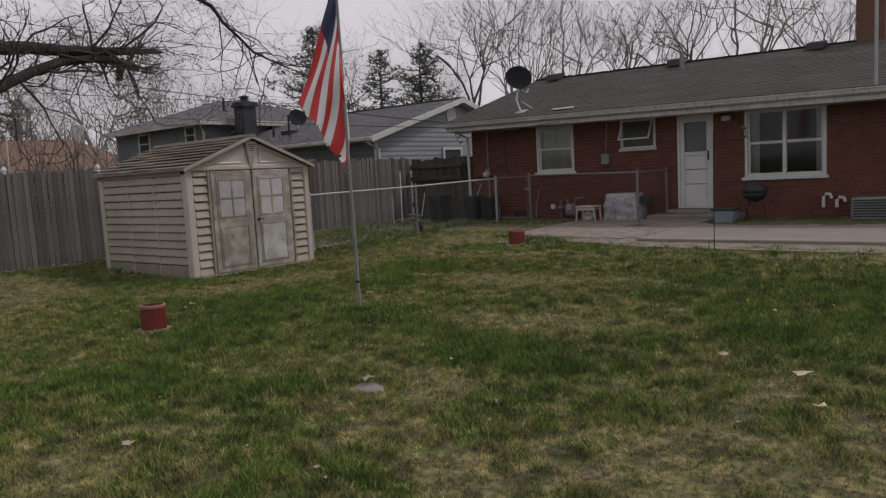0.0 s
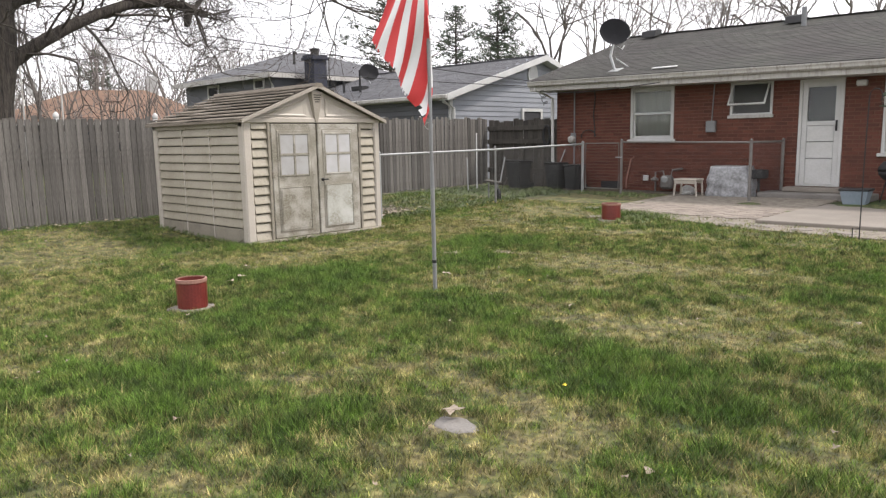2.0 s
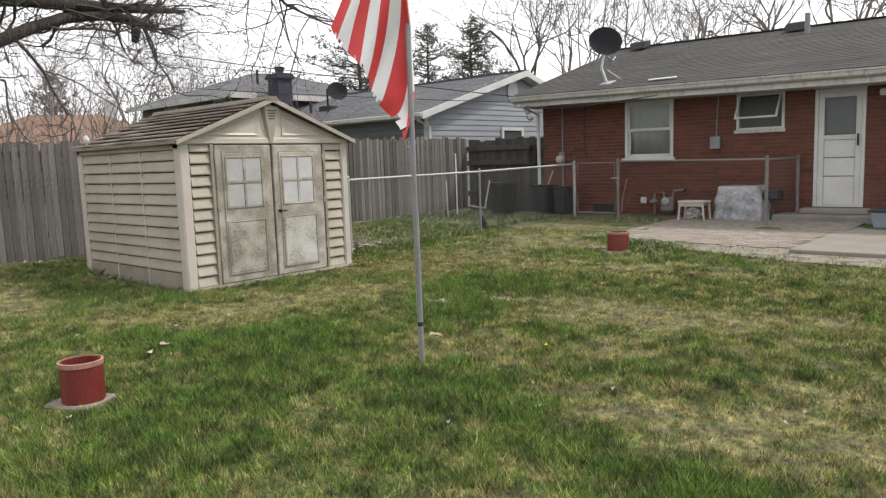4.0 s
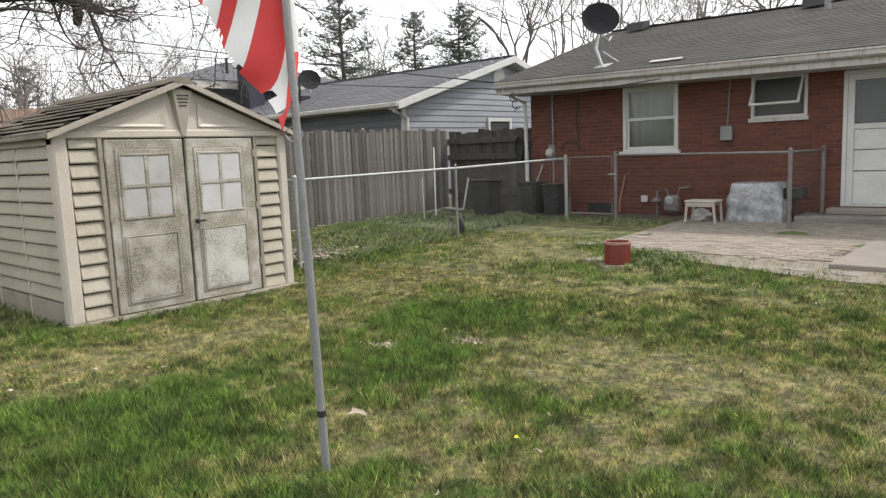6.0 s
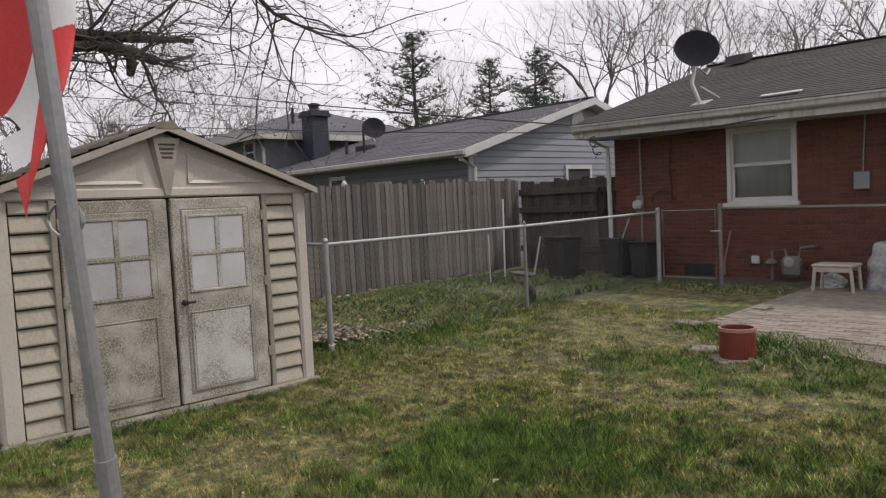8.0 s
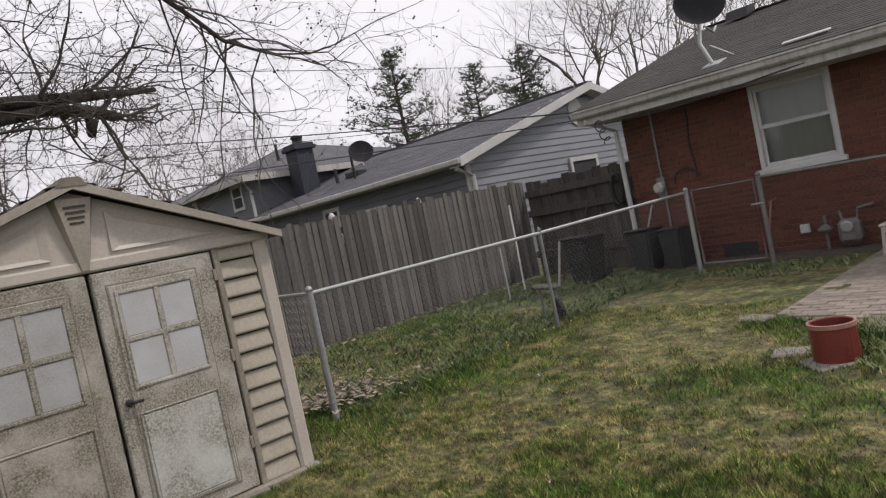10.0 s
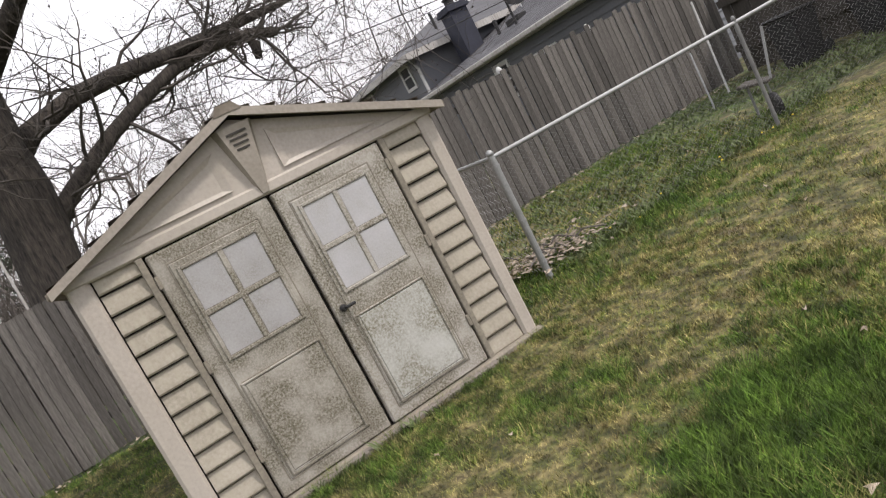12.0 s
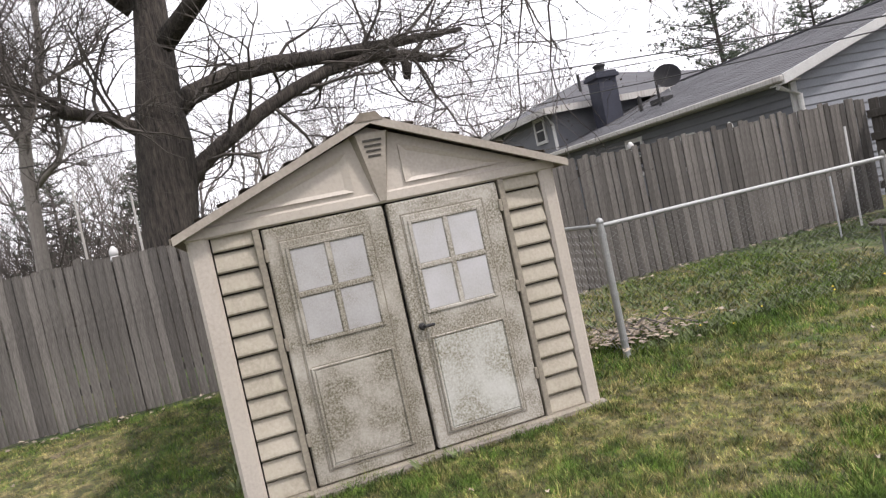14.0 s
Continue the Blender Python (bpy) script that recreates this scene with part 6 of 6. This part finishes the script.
def tub():
    z = 0.15
    g = thing("storage_tub", "blue-grey plastic tub with dark lid beside the step", "tub", (-3.0, 15.35, z))
    bm = bmesh.new()
    lo = [bm.verts.new(p) for p in ((-3.17, 15.2, z), (-2.83, 15.2, z), (-2.83, 15.45, z), (-3.17, 15.45, z))]
    hi = [bm.verts.new(p) for p in ((-3.22, 15.16, z + 0.24), (-2.78, 15.16, z + 0.24), (-2.78, 15.49, z + 0.24), (-3.22, 15.49, z + 0.24))]
    bm.faces.new(lo[::-1]), bm.faces.new(hi)
    for i in range(4):
        j = (i + 1) % 4
        bm.faces.new((lo[i], lo[j], hi[j], hi[i]))
    part("body", bm, M_BLUEGREY, g)
    part("lid", boxes((-3.24, -2.76, 15.14, 15.51, z + 0.24, z + 0.28), bevel=0.012), M_BLACK, g)


def condenser():
    z = 0.15
    g = thing("air_conditioner", "low dark grey box unit against the brick wall", "air conditioner", (-0.5, 16.0, z))
    part("casing", boxes((-0.85, -0.05, 15.75, 16.35, z, z + 0.42), bevel=0.03), M_GREYMETER, g)
    for i in range(7):
        part("louvre", boxes((-0.8, -0.1, 15.735, 15.75, z + 0.06 + i * 0.05, z + 0.085 + i * 0.05)), M_BLACK, g)


def wheelie_bin(x, y, s, label):
    z = gz(x, y)
    b = thing("rubbish_bin", label, "bin", (x, y, z), group="black bins by the house corner")
    bm = bmesh.new()
    lo = [bm.verts.new((x + u * 0.22 * s, y + w * 0.25 * s, z)) for u, w in ((-1, -1), (1, -1), (1, 1), (-1, 1))]
    hi = [bm.verts.new((x + u * 0.29 * s, y + w * 0.32 * s, z + 0.86 * s)) for u, w in ((-1, -1), (1, -1), (1, 1), (-1, 1))]
    bm.faces.new(lo[::-1]), bm.faces.new(hi)
    for i in range(4):
        j = (i + 1) % 4
        bm.faces.new((lo[i], lo[j], hi[j], hi[i]))
    bmesh.ops.bevel(bm, geom=bm.edges[:], offset=0.03, segments=2, affect="EDGES")
    part("body", bm, M_BLACK, b)
    part("lid", box(bmesh.new(), -0.31 * s, 0.31 * s, -0.34 * s, 0.36 * s, 0, 0.06 * s, 0.025, pose(x, y, z + 0.86 * s, -3)), M_BLACK, b)
    for q in (-1, 1):
        w = part("wheel", lathe([(0.1 * s, 0), (0.11 * s, 0.02), (0.11 * s, 0.05), (0.09 * s, 0.06)], (0, 0, 0), 14), M_BLACK, b)
        w.matrix_basis = pose(x + q * 0.24 * s, y + 0.27 * s, z + 0.11 * s, 0, 90, 0)


stool(), bag(), tarp_grill(), gas_meter(), kettle_grill(), tub(), condenser()
wheelie_bin(-10.42, 15.4, 0.78, "tall black wheeled rubbish bin with lid behind the mesh fence")
wheelie_bin(-9.7, 15.95, 0.7, "black plastic bin against the brick corner")
wheelie_bin(-9.2, 15.98, 0.65, "black plastic bin beside the gate")


def leaning_sticks():
    for k, (a, b, r, m, lab) in enumerate([((-11.6, 15.2, 0.1), (-11.95, 15.6, 1.55), 0.016, M_WHITE, "thin white pole leaning on the fence"), ((-11.0, 14.2, 0.1), (-11.25, 14.45, 0.95), 0.013, M_STEEL, "short pale pole leaning behind the mesh"), ((-11.15, 15.6, 0.1), (-10.75, 16.2, 1.35), 0.016, M_DARKWOOD, "dark wooden tool handle leaning on the fence"), ((-9.9, 16.0, 0.2), (-9.75, 16.4, 1.1), 0.014, M_STEEL, "thin metal rod against the brick wall")]):
        s = thing("leaning_pole", lab, "pole", a)
        rod("shaft", [a, b], r, m, s)
    c = thing("hand_cart", "small dark hand cart standing by the mesh fence", "cart", (-9.3, 13.1, 0.1))
    z = gz(-9.3, 13.1)
    part("tray", box(bmesh.new(), -0.16, 0.16, -0.13, 0.13, 0, 0.03, 0.006, pose(-9.3, 13.1, z + 0.38, 0, 8, 20)), M_DARKWOOD, c)
    for dx in (-0.12, 0.12):
        rod("leg", [(-9.3 + dx, 13.1, z), (-9.3 + dx, 13.1, z + 0.4)], 0.014, M_GREYMETER, c)
    rod("handle", [(-9.15, 13.15, z + 0.38), (-9.1, 13.25, z + 0.9)], 0.014, M_STEEL, c)
    w = part("wheel", lathe([(0.12, 0), (0.13, 0.02), (0.13, 0.05), (0.1, 0.06)], (0, 0, 0), 16), M_BLACK, c)
    w.matrix_basis = pose(-9.12, 13.0, z + 0.13, 0, 90, 60)
    hose = thing("hose_coil", "dark round hose coil hanging on the dark fence", "hose", (-10.35, 16.45, 1.4))
    rod("coil", [(-10.35 + 0.1 * math.cos(a), 16.45, 1.45 + 0.24 * math.sin(a)) for a in np.linspace(0, 6.28, 22)], 0.032, M_BLACK, hose)
    stakes = thing("white_pvc_pipe", "thin white pipe stake standing behind the fence", "pipe", (-12.9, 5.3, 0))
    rod("shaft", [(-12.9, 5.32, 0), (-12.9, 5.36, 2.72)], 0.014, M_GUTTER, stakes)
    s2 = thing("white_pvc_pipe", "thin white pipe stake leaning behind the fence", "pipe", (-12.9, 5.9, 0))
    rod("shaft", [(-12.9, 5.93, 0), (-12.9, 5.96, 2.56)], 0.014, M_GUTTER, s2)
    slab = thing("sunken_stone", "small half-buried rough grey stone in the lawn", "stone", (-1.79, 3.87, 0))
    rng = random.Random(23)
    outline = [(-1.79 + (0.13 + rng.uniform(-0.025, 0.02)) * math.cos(a), 3.87 + (0.1 + rng.uniform(-0.02, 0.015)) * math.sin(a)) for a in np.linspace(0, 6.283, 17)[:-1]]
    bm = bmesh.new()
    rows = [[bm.verts.new((-1.79 + (x + 1.79) * k, 3.87 + (y - 3.87) * k, z + rng.uniform(-0.004, 0.004))) for x, y in outline] for k, z in ((1.0, -0.05), (1.0, 0.004), (0.85, 0.014), (0.45, 0.016))]
    for lo, hi in zip(rows, rows[1:]):
        for q in range(16):
            bm.faces.new((lo[q], lo[(q + 1) % 16], hi[(q + 1) % 16], hi[q]))
    bm.faces.new(rows[-1])
    part("stone", bm, M_OLDCONC, slab, smooth=True)
    st = thing("shepherd_hook", "tall thin black metal garden hook at the patio edge", "garden hook", (-1.95, 11.45, 0.1))
    rod("shaft", [(-1.95, 11.45, 0.02), (-1.95, 11.45, 1.0), (-1.94, 11.45, 1.82)], 0.008, M_BLACK, st, sides=6)
    rod("hook", [(-1.94 + 0.07 - 0.07 * math.cos(a), 11.45, 1.82 + 0.09 * math.sin(a)) for a in np.linspace(0, 3.9, 9)], 0.006, M_BLACK, st, sides=5)
    rod("foot_fork", [(-2.03, 11.45, 0.02), (-2.03, 11.45, 0.2), (-1.95, 11.45, 0.2)], 0.007, M_BLACK, st, sides=5)
    fd = thing("hanging_feeder", "small dark green bird feeder hanging from the eave", "bird feeder", (-2.79, 15.9, 1.9))
    rod("wire", [(-2.79, 15.9, 2.55), (-2.79, 15.9, 2.06)], 0.004, M_WIRE, fd, sides=4)
    part("jar", lathe([(0.03, 0), (0.055, 0.03), (0.05, 0.12), (0.03, 0.17)], (-2.79, 15.9, 1.84), 12), M_GLASS, fd)
    part("lid", lathe([(0.04, 0), (0.075, 0.01), (0.02, 0.06), (0.004, 0.07)], (-2.79, 15.9, 2.0), 12), M_NEEDLE, fd)
    part("tray", lathe([(0.02, 0), (0.085, 0.012), (0.085, 0.03), (0.03, 0.03)], (-2.79, 15.9, 1.81), 12), M_NEEDLE, fd)


leaning_sticks()


# ---- litter and weeds ----
def scatter_leaves():
    rng = random.Random(31)
    v, f = [], []

    def leaf(x, y, s, up=0.02):
        z = gz(x, y) + up
        a = rng.uniform(0, 6.28)
        i = len(v)
        n = 7
        v.append(Vector((x, y, z + 0.01)))
        for k in range(n):
            b = a + 2 * math.pi * k / n
            r = s * (1.0 if k % 2 else 0.45) * rng.uniform(0.8, 1.2)
            v.append(Vector((x + r * math.cos(b), y + r * math.sin(b), z + rng.uniform(-0.004, 0.02))))
        for k in range(n):
            f.append((i, i + 1 + k, i + 1 + (k + 1) % n))

    for x, y in ((-1.83, 3.9), (0.03, 5.58), (0.6, 5.32), (0.83, 4.72), (-2.14, 2.35), (-6.01, 5.18), (-5.86, 4.98), (-4.46, 6.6), (-1.85, 3.93)):
        leaf(x, y, rng.uniform(0.055, 0.08), 0.055)
    for _ in range(160):
        leaf(rng.uniform(-11.5, 3), rng.uniform(2.2, 12.5), rng.uniform(0.012, 0.03), 0.03)
    for _ in range(280):
        leaf(rng.gauss(-9.55, 0.22), rng.gauss(10.15, 0.28), rng.uniform(0.025, 0.06), 0.06 + rng.random() * 0.05)
    for cx, cy in ((-5.4, 7.68), (-4.96, 8.14)):
        for _ in range(60):
            leaf(rng.gauss(cx, 0.06), rng.gauss(cy, 0.05), rng.uniform(0.008, 0.02), 0.03)
    for _ in range(260):
        leaf(rng.gauss(-12.1, 0.12), rng.uniform(0, 16), rng.uniform(0.02, 0.05), 0.04)
    ob = raw("dead_leaves", v, f, M_LEAF, None)
    tagged(ob, "scattered dry pale leaves on the grass and along the fence", "leaves", kind="stuff")
    pile = thing("branch_pile", "small pile of dry sticks by the mesh fence", "sticks", (-9.55, 10.15, 0.05))
    for k in range(10):
        a = rng.uniform(0, 3.14)
        x, y = rng.gauss(-9.55, 0.18), rng.gauss(10.15, 0.2)
        l = rng.uniform(0.08, 0.24)
        rod("stick", [(x - l * math.cos(a), y - l * math.sin(a), 0.1), (x, y, 0.16 + 0.06 * rng.random()), (x + l * math.cos(a), y + l * math.sin(a), 0.12)], 0.007, M_TWIGPALE, pile, sides=5)


scatter_leaves()


def weeds():
    """Broad-leaved weeds and taller grass where the mower does not reach."""
    r = np.random.RandomState(5)
    v, f = [], []
    spots = [(-9.1 + 0.1 * r.randn(), y) for y in r.uniform(10, 15.2, 420)] + [(x, 15.0 + 0.25 * r.randn()) for x in r.uniform(-8.6, -6.6, 110)] + [(r.uniform(-12.1, -9.2), r.uniform(10.2, 15.8)) for _ in range(900)] + [(SX + 0.13 + 0.05 * r.rand(), y) for y in r.uniform(SY0, SY1, 14)] + [(x, SY0 - 0.05) for x in r.uniform(SXB, SX, 50)] + [(-5.35 + 0.2 * r.randn(), 11.75 + 0.18 * r.randn()) for _ in range(90)]
    for x, y in spots:
        z = gz(x, y)
        for _ in range(5):
            a = r.uniform(0, 6.28)
            l, w = r.uniform(0.025, 0.085), r.uniform(0.004, 0.011)
            ux, uy = math.cos(a), math.sin(a)
            lean = r.uniform(0.3, 0.9)
            i = len(v)
            v += [Vector((x - uy * w, y + ux * w, z)), Vector((x + uy * w, y - ux * w, z)), Vector((x + ux * l * lean + uy * w, y + uy * l * lean - ux * w, z + l * 0.8)), Vector((x + ux * l * lean * 1.5, y + uy * l * lean * 1.5, z + l))]
            f += [(i, i + 1, i + 2), (i, i + 2, i + 3)]
    ob = raw("weeds", v, f, M_WEED, None)
    tagged(ob, "low green weeds along the fences and shed", "weeds", kind="stuff")
    rng = random.Random(6)
    dv, df = [], []
    for _ in range(12):
        x, y = rng.choice([(rng.uniform(-9.4, -8.6), rng.uniform(10, 13)), (rng.uniform(-4, 0.5), rng.uniform(4, 9))])
        z = gz(x, y) + 0.06
        i = len(dv)
        dv.append(Vector((x, y, z + 0.012)))
        for k in range(8):
            dv.append(Vector((x + 0.012 * math.cos(k * 0.785), y + 0.012 * math.sin(k * 0.785), z)))
        df += [(i, i + 1 + k, i + 1 + (k + 1) % 8) for k in range(8)]
    ob = raw("dandelions", dv, df, mat("yellow_petal", (0.6, 0.45, 0.02), (0.7, 0.55, 0.05), 5, 50, 0.8, bump=0), None)
    tagged(ob, "few small yellow dandelion heads in the grass", "flowers", kind="stuff")


weeds()


def grass():
    """Blades over the lawn, longer and denser where it grows lush."""
    r = np.random.RandomState(9)
    n = 2100000
    # denser close to the walk
    x = np.concatenate([r.uniform(-12.2, 4.0, n * 5 // 10), r.uniform(-8.2, 1.8, n * 5 // 10)])
    y = np.concatenate([r.uniform(0.6, 13.4, n * 5 // 10), r.uniform(1.6, 10.5, n * 5 // 10)])
    q = lush(x, y)
    keep = (r.rand(len(x)) < 0.25 + 0.75 * np.clip(q * 1.3 - 0.2 + 0.75 * lattice(x, y, 17.0, 21), 0, 1))
    keep &= ~((x > SXB) & (x < SX + 0.02) & (y > SY0) & (y < SY1))
    paved = ((x > -6.55) & (x < -3.5) & (y > front_edge(x) - 0.36)) | ((x >= -3.5) & (y > 12.1))
    edge = (x > -6.6) & (y > 12.8 - 0.4 * (x + 6.6)) & (y > 11.7)
    keep &= ~(paved | (edge & (r.rand(len(x)) < 0.55)))
    keep &= ~((np.hypot(x + 5.25, y - 4.27) < 0.17) | (np.hypot(x + 5.6, y - 11.6) < 0.18))
    keep &= ~(np.hypot(x + 1.79, y - 3.87) < 0.125 + 0.05 * (r.rand(len(x)) - 0.5))
    x, y, q = x[keep], y[keep], q[keep]
    m = len(x)
    tuft = 0.4 * lattice(x, y, 6.0, 24) + 0.35 * lattice(x, y, 15.0, 22) + 0.25 * lattice(x, y, 33.0, 23)
    h = (0.01 + 0.026 * tuft + 0.066 * q * (0.2 + 1.7 * tuft ** 2)) * r.uniform(0.4, 1.5, m)
    a = r.uniform(0, 2 * np.pi, m)
    w = r.uniform(0.0017, 0.0038, m) * (1 + 0.6 * (y > 9))
    lean = r.uniform(0.2, 1.1, m) * h
    b = r.uniform(0, 2 * np.pi, m)
    z = ground_z(x, y) + 0.02 * (lattice(x, y, 1.1, 11) - 0.5) + 0.012 * (lattice(x, y, 3.3, 12) - 0.5) - 0.006
    verts = np.empty((m, 3, 3), np.float32)
    verts[:, 0] = np.stack([x - w * np.cos(a), y - w * np.sin(a), z], -1)
    verts[:, 1] = np.stack([x + w * np.cos(a), y + w * np.sin(a), z], -1)
    verts[:, 2] = np.stack([x + lean * np.cos(b), y + lean * np.sin(b), z + h], -1)
    me = bpy.data.meshes.new("grass")
    me.vertices.add(m * 3)
    me.vertices.foreach_set("co", verts.ravel())
    me.loops.add(m * 3)
    me.loops.foreach_set("vertex_index", np.arange(m * 3, dtype=np.int32))
    me.polygons.add(m)
    me.polygons.foreach_set("loop_start", np.arange(0, m * 3, 3, dtype=np.int32))
    me.update()
    at = me.attributes.new("lush", "FLOAT", "POINT")
    at.data.foreach_set("value", np.repeat(np.clip(q + r.normal(0, 0.22, m) + 0.5 * (lattice(x, y, 14.0, 31) - 0.5), 0, 1), 3).astype(np.float32))
    ob = link_mesh("grass", me, M_BLADE, None)
    tagged(ob, "patchy mown grass, lush green and dry straw tufts", "grass", kind="stuff")


grass()


# ---- bricks and pavers ----
def brickwork():
    rng = random.Random(2)
    L, H, J = 0.203, 0.062, 0.011
    single = []
    for k in range(3):
        bm = boxes((0, L, 0, 0.02, 0, H), bevel=0.004)
        me = bpy.data.meshes.new("brick")
        bm.to_mesh(me)
        bm.free()
        me.materials.append(M_BRICK)
        single.append(me)
    rest = []
    count = 0
    row = 0
    z = 0.02
    while z < 2.5:
        x = WALL_L - (0.107 if row % 2 else 0)
        while x < WALL_R:
            a, b = max(x, WALL_L), min(x + L, WALL_R)
            pieces = [(a, b)]
            for o in OPENINGS:
                if z + H > o[2] - 0.05 and z < o[3]:
                    cut = []
                    for p, q in pieces:
                        if q <= o[0] or p >= o[1]:
                            cut.append((p, q))
                        else:
                            if p < o[0] - 0.02:
                                cut.append((p, o[0] - 0.005))
                            if q > o[1] + 0.02:
                                cut.append((o[1] + 0.005, q))
                    pieces = cut
            for p, q in pieces:
                if q - p < 0.02:
                    continue
                full = abs(q - p - L) < 1e-6
                dy = rng.uniform(-0.002, 0.002)
                if full and count < 300 and -8.0 < x < -4.4 and z < 1.8:
                    ob = new("brick", single[count % 3])
                    ob.parent = brick_wall
                    ob.location = (p, WALL_Y + dy, z)
                    count += 1
                else:
                    rest.append((p, q, WALL_Y + dy, WALL_Y + 0.02, z, z + H))
            x += L + J
        z += H + J
        row += 1
    # the gable side of the corner
    v, f = [], []
    for p, q, ya, yb, za, zb in rest:
        i = len(v)
        e = 0.004
        v += [(p + e, ya, za + e), (q - e, ya, za + e), (q - e, ya, zb - e), (p + e, ya, zb - e), (p, yb, za), (q, yb, za), (q, yb, zb), (p, yb, zb)]
        f += [(i, i + 1, i + 2, i + 3), (i, i + 4, i + 5, i + 1), (i + 1, i + 5, i + 6, i + 2), (i + 2, i + 6, i + 7, i + 3), (i + 3, i + 7, i + 4, i)]
    ob = raw("bricks", v, f, M_BRICKJ, brick_wall)
    tagged(ob, kind="stuff")


brickwork()


def pavers():
    rng = random.Random(14)
    field = thing("paver_patio", "worn pinkish paving bricks laid in rows beside the concrete", "paving", (-5.2, 14, 0.13), kind="structure")
    part("bedding", boxes((-6.45, -3.52, 13.0, 15.75, 0.0, 0.126)), M_SOIL, field)
    shapes = []
    for k in range(3):
        bm = boxes((-0.097, 0.097, -0.047, 0.047, -0.05, 0.0), bevel=0.006)
        me = bpy.data.meshes.new("paver")
        bm.to_mesh(me)
        bm.free()
        me.materials.append(M_PAVER)
        shapes.append(me)
    rest_v, rest_f = [], []
    count = 0
    row = 0
    y = 12.25
    while y < 15.0:
        x = -6.4 + (0.1 if row % 2 else 0)
        while x < -3.6:
            if y > front_edge(x) - 0.3 + rng.uniform(-0.08, 0.08):
                zz = 0.142 + rng.uniform(-0.004, 0.004) - max(0, 0.012 * (14 - y))
                if count < 300:
                    ob = new("paver", shapes[count % 3])
                    ob.parent = field
                    ob.location = (x + 5.2, y - 14, zz - 0.13)
                    ob.rotation_euler = (0, 0, rng.uniform(-0.03, 0.03))
                    count += 1
                else:
                    i = len(rest_v)
                    for dz in (-0.05, 0):
                        rest_v += [(x + u * 0.096, y + w * 0.046, zz + dz) for u, w in ((-1, -1), (1, -1), (1, 1), (-1, 1))]
                    rest_f += [(i + 4, i + 5, i + 6, i + 7), (i, i + 1, i + 5, i + 4), (i + 1, i + 2, i + 6, i + 5), (i + 2, i + 3, i + 7, i + 6), (i + 3, i, i + 4, i + 7)]
            x += 0.203
        y += 0.103
        row += 1
    ob = raw("pavers", rest_v, rest_f, M_PAVERJ, field)
    tagged(ob, kind="stuff")


pavers()
